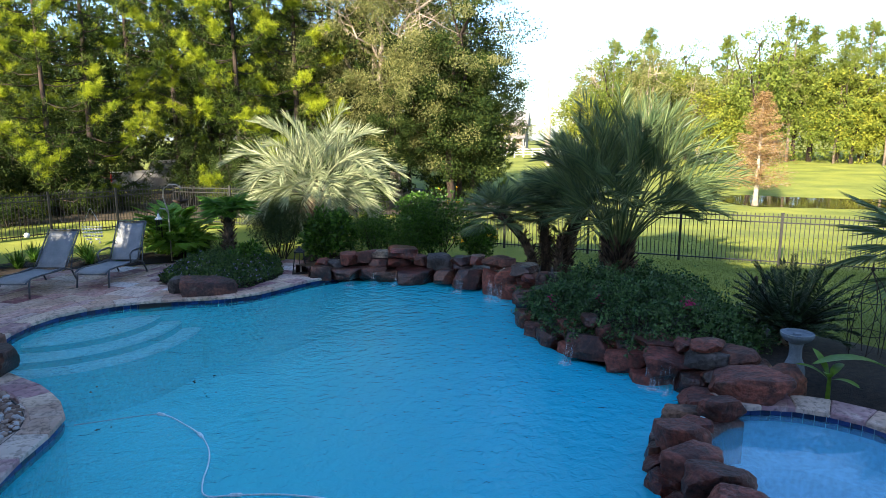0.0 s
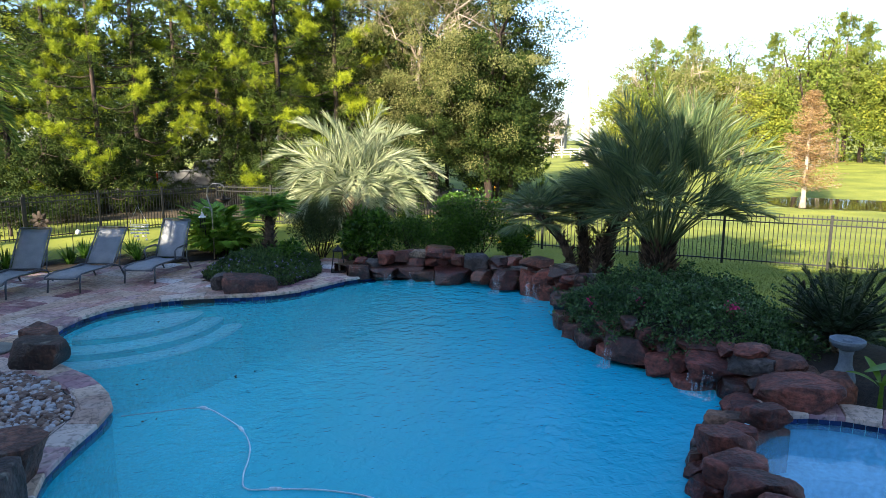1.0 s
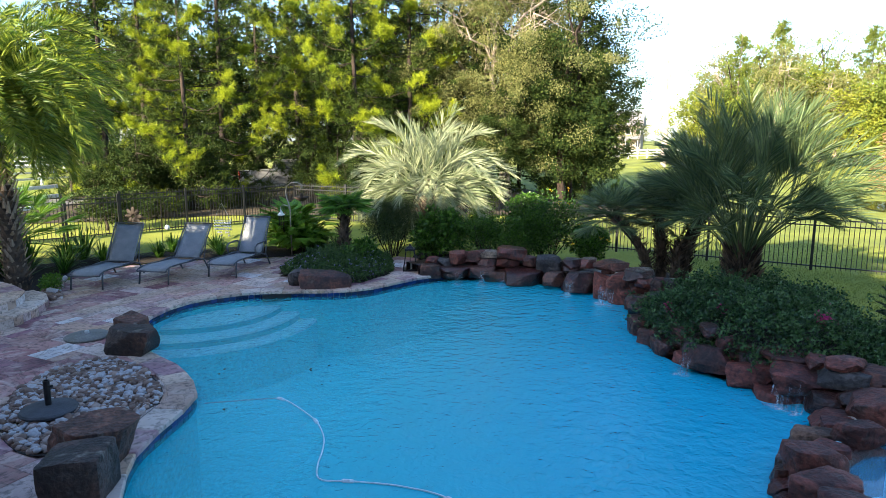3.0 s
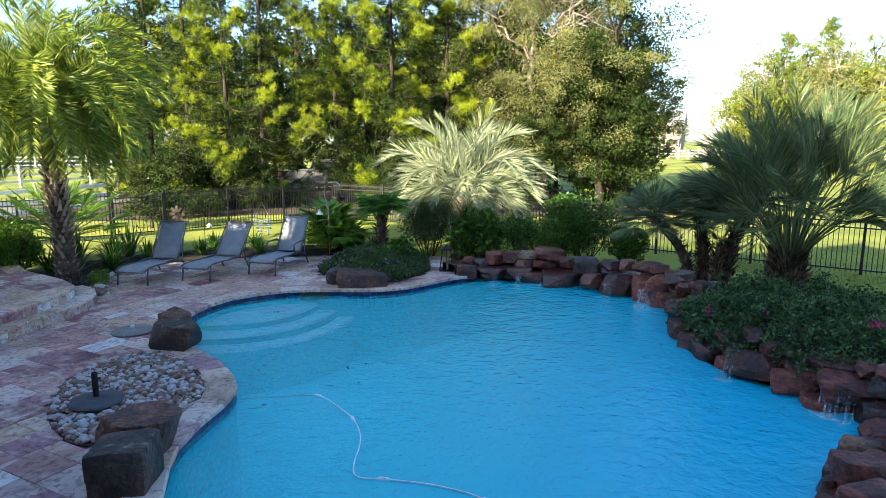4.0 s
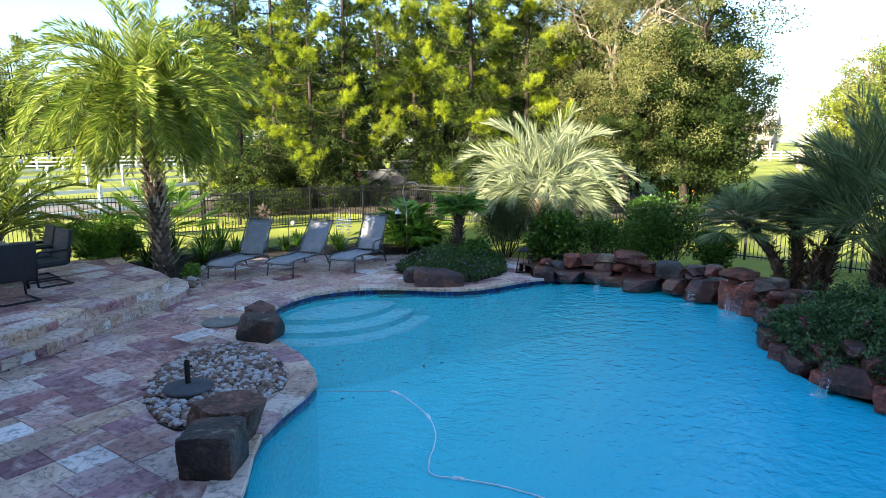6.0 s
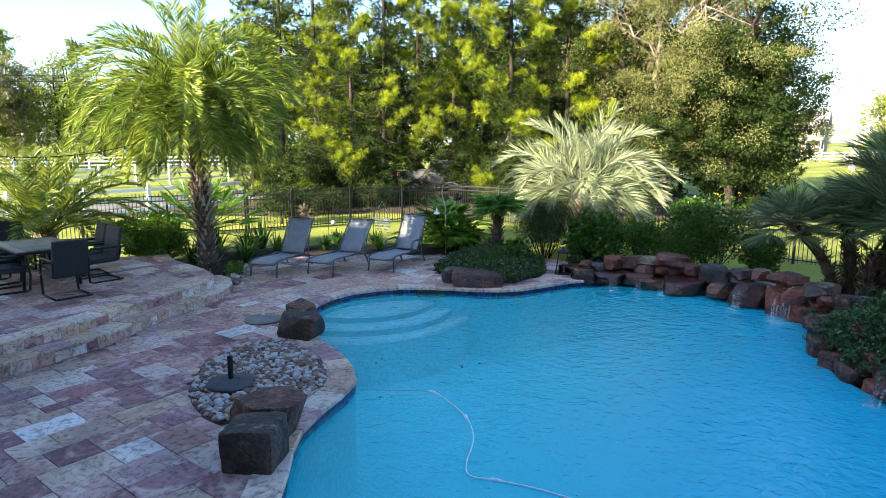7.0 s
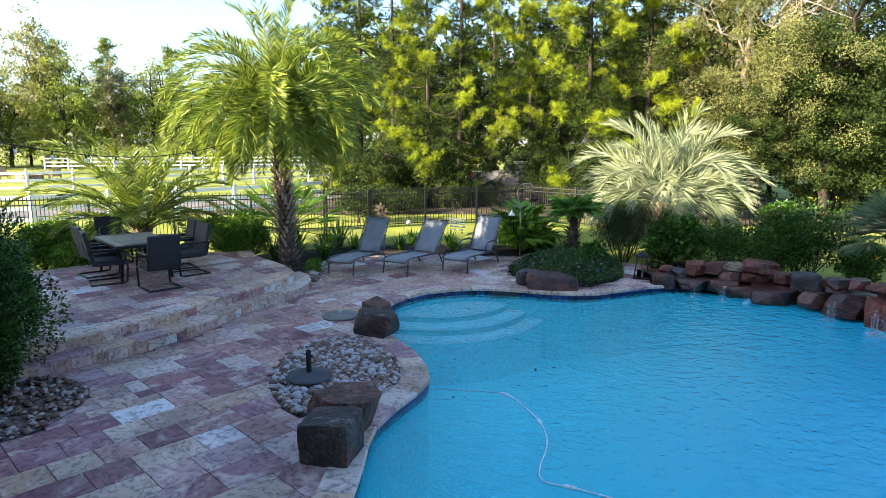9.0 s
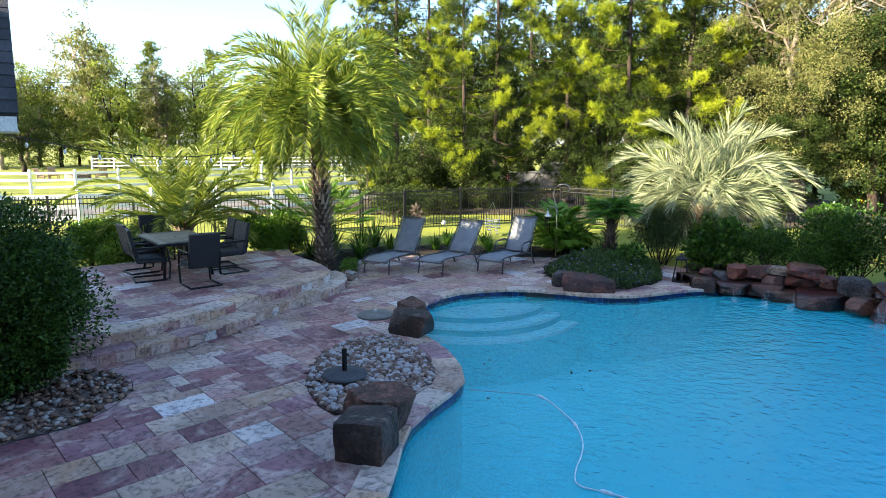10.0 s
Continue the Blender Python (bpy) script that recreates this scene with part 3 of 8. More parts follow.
overlay("mulch_bed", [(-9.9, 9.95), (-10.9, 10.2), (-12.0, 10.9), (-12.7, 10.0), (-13.2, 9.0), (-13.8, 7.4), (-14.6, 5.0), (-15.8, 5.0), (-15.2, 8), (-13.8, 11.2), (-12.2, 12.2), (-10.4, 11.4), (-9.7, 10.6)], MULCH, 0.05, "mulch bed round the dining patio", "flower bed", 0.05)
overlay("mulch_bed", ISLAND, MULCH, 0.06, "planting island of dark soil beside the pool", "flower bed", 0.12, 0.25)
overlay("pebble_bed", PEBBLE, GRAVEL, 0.052, "bed of dark soil under river pebbles", "pebble bed", 0.0, 0.25)
overlay("pebble_bed", BED, GRAVEL, 0.052, "bed of dark soil under brown pebbles", "pebble bed", 0.0, 0.3)

# Needle litter; its dark colour also stands in for the pines' shade.
LITTER_SHADE = mat("pine needle litter", (0.025, 0.018, 0.010), (0.085, 0.06, 0.032), 1.5, 0.95, 0.8, 30, c3=(0.10, 0.12, 0.02))
overlay("needle_litter", [(-24, 17.5), (-18, 20.5), (-13, 23.6), (-8, 24.6), (-3, 26.5), (3, 31), (4, 40), (-4, 46), (-12, 44.5), (-20, 33), (-25, 23)], LITTER_SHADE, 0.03, "brown needle litter under the pines, darkened for their shade", "ground", step=1.0)

# ---- the house that shades the yard, and its left wing ----
def prism(bm, profile, axis_from, axis_to):
    """A bar with the given cross-section between two matrices."""
    a = [bm.verts.new(axis_from @ Vector(p)) for p in profile]
    b = [bm.verts.new(axis_to @ Vector(p)) for p in profile]
    k = len(a)
    for i in range(k):
        bm.faces.new((a[i], a[(i + 1) % k], b[(i + 1) % k], b[i]))
    bm.faces.new(a[::-1]), bm.faces.new(b)
    return bm


house = thing("house", (0, 0, 0), "two-storey house with dark grey shingle roof", "house")
bm = bmesh.new()
box(bm, (-22, -13, -0.1), (12, -2.2, 5.2))
part("wall", bm, WALL_PAINT, house, "painted wall")
# Unseen roof volumes; ridge heights and ends set to shape the yard's shade.
bm = bmesh.new()
prism(bm, [(0, -13.6, 5.2), (0, -1.7, 5.2), (0, -5.2, 8.95), (0, -9.5, 8.95)], Matrix.Translation((-19.45, 0, 0)), Matrix.Translation((12.6, 0, 0)))
prism(bm, [(0, -13.2, 5.0), (0, -1.9, 5.0), (0, -5.2, 7.9), (0, -9.5, 7.9)], Matrix.Translation((-21.2, 0, 0)), Matrix.Translation((-19.4, 0, 0)))
prism(bm, [(0, -13.5, 5.25), (0, -1.75, 5.25), (0, -5.4, 10.7), (0, -9.0, 10.7)], Matrix.Translation((-16.9, 0, 0)), Matrix.Translation((-7.6, 0, 0)))
prism(bm, [(-11.5, 0, 5.3), (-1.2, 0, 5.3), (-5.7, 0, 10.8)], Matrix.Translation((0, -3.3, 0)), Matrix.Translation((0, -1.9, 0)))
part("roof", bm, ROOF, house)

WING = Matrix.Translation((-10.32, 4.42, 0)) @ Matrix.Rotation(math.atan2(0.41, -0.91), 4, "Z")     # x: up the roof slope, y: along the eave
wing = thing("porch_wing", WING, "porch roof with dark slate-grey shingles and white fascia", "house")
bm = bmesh.new()
prism(bm, [(-0.05, 0, 3.36), (2.25, 0, 5.77), (2.25, 0, 5.57), (0.05, 0, 3.24)], Matrix.Translation((0, 0, 0)), Matrix.Translation((0, 7, 0)))
part("roof", bm, ROOF, wing)
for k in range(12):
    bm = bmesh.new()
    x0 = 0.18 * k
    box(bm, (0, 0, 0), (0.26, 7.02, 0.018), Matrix.Translation((x0 - 0.05, -0.01, 3.372 + x0 * 1.047)) @ Matrix.Rotation(-math.atan(1.047) + 0.05, 4, "Y"))
    part("shingle_course", bm, ROOF, wing)
bm = bmesh.new()
box(bm, (-0.03, 0.02, 3.12), (0.0, 7, 3.33))
part("fascia", bm, WHITE, wing, "white painted fascia board")
bm = bmesh.new()
box(bm, (0.0, 0.03, 3.12), (2.25, 7, 3.16))
part("soffit", bm, WHITE, wing)
bm = bmesh.new()
box(bm, (0.8, 3.2, -0.1), (2.2, 6.8, 5.4))
part("wall", bm, WALL_PAINT, wing)

# ---- iron fence ----
FENCE_H = 1.37


def fence_run(name, a, b, label, panel=2.44, height=FENCE_H, gap=0.105, gate=False):
    a, b = Vector(a), Vector(b)
    d = (b - a).length
    count = max(1, round(d / panel))
    u = (b - a) / d
    fence = thing(name, (a.x, a.y, ground_z(a.x, a.y)), label, "fence", "iron fence" if not gate else "")
    post_me, rail_cache = None, {}
    bm = bmesh.new()
    box(bm, (-0.032, -0.032, -0.3), (0.032, 0.032, height + 0.04))
    box(bm, (-0.038, -0.038, height + 0.04), (0.038, 0.038, height + 0.06))
    post_me = mesh_of("post", bm, BLACK_METAL)
    bm = bmesh.new()
    box(bm, (-0.0085, -0.0085, 0.05), (0.0085, 0.0085, height + 0.04))
    picket_me = mesh_of("picket", bm, BLACK_METAL)
    yaw = math.atan2(u.y, u.x)
    base = Vector((a.x, a.y, ground_z(a.x, a.y)))
    for k in range(count + 1):
        q = a + u * (d * k / count)
        ob = new("post", post_me)
        ob.parent = fence
        ob.matrix_basis = Matrix.Translation(Vector((q.x, q.y, ground_z(q.x, q.y))) - base) @ Matrix.Rotation(yaw, 4, "Z")
    for k in range(count):
        q0, q1 = a + u * (d * k / count), a + u * (d * (k + 1) / count)
        g0, g1 = ground_z(q0.x, q0.y), ground_z(q1.x, q1.y)
        p0, p1 = Vector((q0.x, q0.y, g0)) - base, Vector((q1.x, q1.y, g1)) - base
        for name2, z in (("rail", 0.12), ("rail", height - 0.2), ("rail", height - 0.05)):
            bm = bmesh.new()
            w = (p1 - p0)
            m = Matrix.Translation(p0 + Vector((0, 0, z))) @ w.to_track_quat("X", "Z").to_matrix().to_4x4()
            box(bm, (0.03, -0.016, -0.016), (w.length - 0.03, 0.016, 0.016), m)
            part(name2, bm, BLACK_METAL, fence)
        m = int((q1 - q0).length / gap)
        for j in range(1, m):
            ob = new("picket", picket_me)
            ob.parent = fence
            ob.matrix_basis = Matrix.Translation(p0.lerp(p1, j / m)) @ Matrix.Rotation(yaw, 4, "Z")
    return fence


fence_run("iron_fence", (16.0, 14.05), (-9.9, 23.3), "long black iron picket fence between lawn and pool garden")
fence_run("iron_fence", (-9.9, 23.3), (-13.6, 18.1), "black iron picket fence at the side of the yard")
fence_run("iron_fence", (-14.55, 16.75), (-24.0, 6.0), "black iron picket fence along the drive")
gate = fence_run("iron_gate", (-13.62, 18.05), (-14.5, 16.82), "closed black iron garden gate with arched top rail", 1.6, 1.3, gate=True)

# ---- boulders ----
def boulder_mesh(seed, size, flat=0.75, detail=11, rough=0.14, material=None, chips=11, power=6):
    """A split block of sandstone: a rounded box, cut by a few broad planes, with worn corners."""
    bm = bmesh.new()
    bmesh.ops.create_cube(bm, size=2.0)
    bmesh.ops.subdivide_edges(bm, edges=bm.edges[:], cuts=detail, use_grid_fill=True)
    rng = random.Random(seed)
    off = Vector((seed * 7.13, seed * 3.7, seed * 1.9))
    cuts = [(Vector((rng.gauss(0, 1), rng.gauss(0, 1), rng.gauss(0.1, 0.6))).normalized(), rng.uniform(0.72, 1.1)) for _ in range(chips)]
    tilt = Vector((rng.uniform(-0.16, 0.16), rng.uniform(-0.16, 0.16), 1)).normalized()
    cuts += [(tilt, flat * 0.85), (Vector((0, 0, -1)), flat * 0.85)]
    for v in bm.verts:
        d = v.co.normalized()
        p = d / (abs(d.x) ** power + abs(d.y) ** power + abs(d.z) ** power) ** (1 / power)
        p += d * (rough * 0.9 * noise.noise(d * 1.2 + off) + rough * 0.4 * noise.noise(d * 2.8 + off))
        for nrm, lim in cuts:
            over = p.dot(nrm) - lim
            if over > 0:
                p -= nrm * over * 0.93
        p += d * (rough * 0.25 * noise.noise(p * 4 + off) + rough * 0.16 * noise.noise(p * 9 + off))
        v.co = p
    lo, hi = [min(v.co[k] for v in bm.verts) for k in range(3)], [max(v.co[k] for v in bm.verts) for k in range(3)]
    for v in bm.verts:
        f = [(v.co[k] - lo[k]) / (hi[k] - lo[k]) for k in range(3)]
        v.co = Vector(((f[0] - 0.5) * size[0], (f[1] - 0.5) * size[1], f[2] * size[2]))
    me = mesh_of("boulder", bm, material or ROCK, True)
    me.set_sharp_from_angle(angle=radians(34))
    return me


boulder_seed = [0]


def boulder(x, y, z, sx, sy, sz, turn=0, label="reddish brown sandstone boulder at the pool edge", group="pool edge boulders", material=None, lean=0, rough=0.14, flat=0.75, chips=11, power=6):
    boulder_seed[0] += 1
    me = boulder_mesh(boulder_seed[0], (sx, sy, sz), rough=rough, flat=flat, material=material, chips=chips, power=power)
    ob = new("boulder", me)
    ob.matrix_basis = pose(x, y, z, lean, 0, turn)
    return tagged(ob, label, "rock", group)


def ledge_rocks(rows, rng, label, material, drop=0.0, deep=1.15, flat_by=1.0):
    """Rocks of a ledge, one by one: x, y, foot, width, depth, height; drop: how far each is bedded below its foot."""
    for x, y, z, sx, sy, sz in rows:
        sz *= flat_by
        turn = -math.degrees(math.atan2(x, y))
        boulder(x, y, z - drop, sx * 1.12, sy * deep, sz + drop, turn + rng.uniform(-14, 14), label, material=rng.choice(material) if isinstance(material, list) else material, lean=rng.uniform(-5, 4), flat=rng.uniform(0.7, 0.9))


def core_wall(points, z0, z1, thick, label):
    """The rough wet stone wall behind the boulders."""
    line = spline(points, 0.08)
    v, f = [], []
    for i, p in enumerate(line):
        t = (line[min(i + 1, len(line) - 1)] - line[max(i - 1, 0)]).normalized()
        side = Vector((t.y, -t.x, 0))
        for k, (o, z) in enumerate(((-0.07, z0), (-0.07, (z0 + z1) / 2), (-0.07, z1), (-thick, z1), (-thick, z0))):
            w = 0.05 * noise.noise(Vector((p.x * 3, p.y * 3, z * 6)))
            v.append(tuple(p + side * (o + w) + Vector((0, 0, z + 0.4 * w))))
    for i in range(len(line) - 1):
        f += [(5 * i + k, 5 * i + 5 + k, 5 * i + 5 + (k + 1) % 5, 5 * i + (k + 1) % 5) for k in range(5)]
    return tagged(new("ledge_wall", raw_mesh("ledge_wall", v, f, ROCK_WET, True)), label, "wall", kind="structure")


rng = random.Random(4)
FAR_LOW = [(-2.68, 13.69, -0.04, 0.45, 0.34, 0.3), (-2.18, 13.86, -0.05, 0.75, 0.57, 0.23), (-1.58, 13.86, -0.03, 0.55, 0.42, 0.23), (-1.27, 13.84, -0.1, 0.53, 0.4, 0.22), (-0.58, 13.72, -0.08, 0.85, 0.64, 0.28), (0.05, 13.36, -0.05, 0.47, 0.4, 0.29),
           (0.57, 13.06, -0.08, 0.67, 0.5, 0.39), (0.99, 12.62, -0.15, 0.34, 0.3, 0.55), (1.34, 12.38, 0.2, 0.55, 0.45, 0.26), (1.32, 12.39, -0.13, 0.5, 0.42, 0.34), (1.57, 11.65, -0.05, 0.47, 0.4, 0.28), (1.6, 11.2, -0.1, 0.5, 0.42, 0.36)]
FAR_TOP = [(-2.73, 14.04, 0.22, 0.27, 0.25, 0.12), (-2.46, 14.09, 0.17, 0.35, 0.26, 0.12), (-2.11, 14.17, 0.22, 0.41, 0.31, 0.26), (-1.75, 14.22, 0.26, 0.45, 0.34, 0.25), (-0.93, 14.18, 0.37, 0.63, 0.48, 0.24),
           (-1.48, 14.21, 0.18, 0.48, 0.36, 0.16), (-1.02, 14.18, 0.18, 0.5, 0.38, 0.2), (-0.49, 13.93, 0.24, 0.31, 0.25, 0.22)]
BEND_TOP = [(0.41, 13.52, 0.33, 0.45, 0.34, 0.17), (0.74, 13.21, 0.41, 0.27, 0.25, 0.17), (1.16, 12.95, 0.43, 0.64, 0.48, 0.17), (0.45, 13.48, 0.27, 0.41, 0.31, 0.1), (1.11, 12.92, 0.37, 0.25, 0.25, 0.1), (1.59, 12.08, 0.46, 0.5, 0.38, 0.15),
            (1.66, 11.88, 0.35, 0.29, 0.25, 0.13), (1.86, 11.55, 0.42, 0.22, 0.25, 0.13), (1.61, 12.0, 0.21, 0.33, 0.25, 0.1), (1.95, 11.58, 0.21, 0.45, 0.34, 0.2), (2.07, 11.55, 0.44, 0.22, 0.25, 0.12), (1.9, 11.1, 0.2, 0.42, 0.36, 0.22)]
NEAR_LOW = [(1.46, 10.43, -0.09, 0.45, 0.4, 0.27), (1.58, 9.95, -0.15, 0.45, 0.4, 0.3), (1.72, 9.46, -0.2, 0.51, 0.42, 0.34), (2.1, 8.71, -0.05, 0.65, 0.49, 0.35), (2.54, 8.33, -0.09, 0.56, 0.42, 0.3), (2.99, 7.89, 0.04, 0.67, 0.51, 0.29), (3.16, 7.51, -0.11, 0.51, 0.38, 0.28),
            (3.4, 7.34, 0.08, 0.45, 0.36, 0.21), (2.75, 7.95, -0.2, 0.5, 0.4, 0.22), (1.95, 9.05, -0.22, 0.45, 0.36, 0.3)]
NEAR_TOP = [(1.88, 9.37, 0.11, 0.29, 0.25, 0.26), (2.16, 8.93, 0.34, 0.24, 0.25, 0.2), (2.31, 8.77, 0.18, 0.23, 0.25, 0.26), (2.47, 8.67, 0.17, 0.22, 0.25, 0.17), (2.94, 8.34, 0.21, 0.53, 0.4, 0.18), (3.15, 7.95, 0.32, 0.24, 0.25, 0.13),
            (3.36, 7.72, 0.4, 0.37, 0.28, 0.14), (3.69, 7.59, 0.27, 0.46, 0.34, 0.21), (3.87, 7.55, 0.08, 0.53, 0.4, 0.2)]
ledge_rocks(FAR_LOW, rng, "wet dark red sandstone slab of the waterfall ledge", [ROCK_WET, ROCK_WET, ROCK_RED], 0.03)
ledge_rocks(FAR_TOP, rng, "rust red sandstone rock piled on the waterfall ledge", [ROCK, ROCK_WET, ROCK, ROCK_GREY], 0.03, 1.5)
boulder(-1.35, 14.19, 0.36, 0.54, 0.45, 0.15, 4, "pale cream sandstone slab on top of the ledge", material=ROCK_PALE)
boulder(-0.08, 13.83, 0.14, 0.56, 0.5, 0.36, -4, "dark slate-grey block on top of the ledge", material=ROCK_GREY, power=9)
ledge_rocks(BEND_TOP, rng, "rust red sandstone rock where the ledge bends", [ROCK, ROCK_WET, ROCK_WET, ROCK_GREY], 0.04, 1.5)
ledge_rocks(NEAR_LOW, rng, "wet dark red sandstone slab at the water's edge", [ROCK_WET, ROCK, ROCK_RED], 0.04, 1.2, 0.85)
ledge_rocks(NEAR_TOP, rng, "rust red sandstone rock half under creeper", [ROCK, ROCK_RED, ROCK_WET], 0.02, 1.6, 0.7)
boulder(3.37, 7.72, 0.16, 0.64, 0.5, 0.22, -24, "grey weathered slab lying on the red ledge rocks", material=ROCK_GREY)
core_wall([Vector((*p, 0)) + 0.14 * Vector((p[0] + 1.2, p[1] - 9.5, 0)).normalized() for p in POOL[21:35]], -0.3, 0.22, 0.6, "dark wet stone wall under the ledge boulders")
core_wall([(SPA_AT.x + (SPA_R + 0.06) * math.cos(a), SPA_AT.y + (SPA_R + 0.06) * math.sin(a)) for a in [radians(255 - 150 * k / 12) for k in range(13)]], -0.9, SPA_Z - 0.07, -0.3, "dark stone wall between spa and pool")

# ---- plants ----
def leaf_mat(name, c1, c2, rough=0.45, through_light=0.3, island=0.9, spec=0.35):
    return mat(name, c1, c2, 0.8, rough, 0.0, 20, island=island, through_light=through_light, spec=spec)


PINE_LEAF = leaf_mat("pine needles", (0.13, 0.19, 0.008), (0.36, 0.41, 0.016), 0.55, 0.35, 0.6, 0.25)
# Dark copy of the needles: shade inside the crowns put into the colour.
SHADE_NEEDLE = leaf_mat("older dark pine needles", (0.016, 0.034, 0.005), (0.055, 0.08, 0.010), 0.65, 0.2, 0.7, 0.15)
# Dark tone also stands in for shade on the trees and bushes among the pines.
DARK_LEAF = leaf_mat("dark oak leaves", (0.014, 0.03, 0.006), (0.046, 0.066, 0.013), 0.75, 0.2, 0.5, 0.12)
OAK_LEAF = leaf_mat("pale oak leaves", (0.115, 0.135, 0.04), (0.27, 0.265, 0.10), 0.7, 0.45, 0.45, 0.2)
FAR_LEAF = leaf_mat("far woodland leaves", (0.10, 0.145, 0.02), (0.21, 0.25, 0.036), 0.7, 0.45, 0.4)
FAR_YELLOW = leaf_mat("yellow-green woodland leaves", (0.16, 0.20, 0.02), (0.31, 0.32, 0.036), 0.7, 0.45, 0.4)
FAR_OLIVE = leaf_mat("olive woodland leaves", (0.13, 0.145, 0.042), (0.25, 0.25, 0.085), 0.7, 0.45, 0.4)
RUST_LEAF = leaf_mat("rusty cypress needles", (0.20, 0.115, 0.045), (0.34, 0.22, 0.10), 0.6, 0.3, 1.0)
HEDGE_LEAF = leaf_mat("shrub leaves", (0.028, 0.075, 0.009), (0.085, 0.18, 0.02), 0.4, 0.35, 1.0)
ISLAND_LEAF = leaf_mat("island cover leaves", (0.03, 0.068, 0.016), (0.09, 0.15, 0.035), 0.45, 0.3, 1.0)
DULL_LEAF = leaf_mat("small grey-green leaves", (0.03, 0.055, 0.015), (0.08, 0.11, 0.03), 0.5, 0.25, 1.0)
COVER_LEAF = leaf_mat("trailing leaves", (0.02, 0.055, 0.016), (0.09, 0.17, 0.05), 0.4, 0.25, 1.0)
PALM_LEAF = leaf_mat("date palm leaflets", (0.085, 0.145, 0.016), (0.28, 0.33, 0.045), 0.4, 0.35, 0.8)
SILVER_LEAF = leaf_mat("silvery palm leaflets", (0.17, 0.21, 0.105), (0.36, 0.385, 0.225), 0.45, 0.25, 0.8)
FAN_LEAF = leaf_mat("fan palm blades", (0.06, 0.10, 0.045), (0.16, 0.21, 0.08), 0.4, 0.3, 0.9)
SAGO_LEAF = leaf_mat("sago leaflets", (0.010, 0.024, 0.009), (0.026, 0.05, 0.016), 0.3, 0.15, 0.8)
BRIGHT_LEAF = leaf_mat("bright tropical leaves", (0.07, 0.16, 0.015), (0.16, 0.28, 0.03), 0.35, 0.4, 0.9)
PINE_BARK = mat("pine bark", (0.014, 0.010, 0.008), (0.045, 0.03, 0.022), 5, 0.95, 0.9, 14, stretch=(1, 1, 0.4))
PALE_BARK = mat("pale dead wood", (0.20, 0.16, 0.12), (0.36, 0.30, 0.24), 4, 0.9, 0.6, 18)
PALM_BARK = mat("palm trunk fibre", (0.03, 0.021, 0.015), (0.11, 0.078, 0.055), 7, 0.95, 0.9, 30)
YOUNG_FAN = leaf_mat("young fan blades", (0.05, 0.13, 0.015), (0.13, 0.27, 0.03), 0.4, 0.35, 0.9)
YOUNG_DATE = leaf_mat("young date leaflets", (0.09, 0.15, 0.018), (0.26, 0.30, 0.042), 0.4, 0.35, 0.8)
DARK_HUSK = mat("dark shaggy husks", (0.03, 0.02, 0.013), (0.13, 0.09, 0.06), 9, 0.9, 0.5, 40, island=0.9)
HUSK = mat("dry leaf bases", (0.12, 0.08, 0.05), (0.33, 0.26, 0.19), 9, 0.9, 0.5, 40, island=0.8)


def leaves_mesh(name, base, way, length, width, material, fold=0.15, rng=None, bend=0.0, simple=False):
    """One diamond-shaped leaf (simple: one needle triangle) for every row of base (n, 3), way (n, 3), length and width."""
    rng = rng or np.random.default_rng(1)
    base, way = np.asarray(base, float), np.asarray(way, float)
    n = len(base)
    way = way / (np.linalg.norm(way, axis=1, keepdims=True) + 1e-9)
    r = rng.normal(size=(n, 3))
    side = np.cross(way, r)
    side /= np.linalg.norm(side, axis=1, keepdims=True) + 1e-9
    nor = np.cross(side, way)
    L, W = np.broadcast_to(length, n)[:, None], np.broadcast_to(width, n)[:, None]
    tip = base + way * L - np.array([0, 0, 1]) * L * bend
    mid = base + way * L * 0.45 + nor * W * fold
    k = 3 if simple else 4
    if simple:
        v = np.stack([base - side * W / 2, base + side * W / 2, tip], 1).reshape(-1, 3)
    else:
        v = np.stack([base, mid - side * W / 2, tip, mid + side * W / 2], 1).reshape(-1, 3)
    me = bpy.data.meshes.new(name)
    me.vertices.add(k * n), me.loops.add(k * n), me.polygons.add(n)
    me.vertices.foreach_set("co", v.astype(np.float32).ravel())
    me.loops.foreach_set("vertex_index", np.arange(k * n, dtype=np.int32))
    me.polygons.foreach_set("loop_start", np.arange(0, k * n, k, dtype=np.int32))
    me.update(calc_edges=True)
    me.materials.append(material)
    return me


def ball_points(rng, n, power=0.5):
    d = rng.normal(size=(n, 3))
    d /= np.linalg.norm(d, axis=1, keepdims=True)
    return d * (rng.random(n) ** power)[:, None], d


def limb(bm, a, b, r0, r1, rng, steps=4, wobble=0.08, sides=6):
    a, b = Vector(a), Vector(b)
    l = (b - a).length
    pts = [a.lerp(b, k / steps) + (Vector((rng.uniform(-1, 1), rng.uniform(-1, 1), rng.uniform(-0.4, 0.4))) * wobble * l if 0 < k < steps else Vector()) for k in range(steps + 1)]
    tube(bm, pts, [r0 + (r1 - r0) * k / steps for k in range(steps + 1)], sides)
    return pts


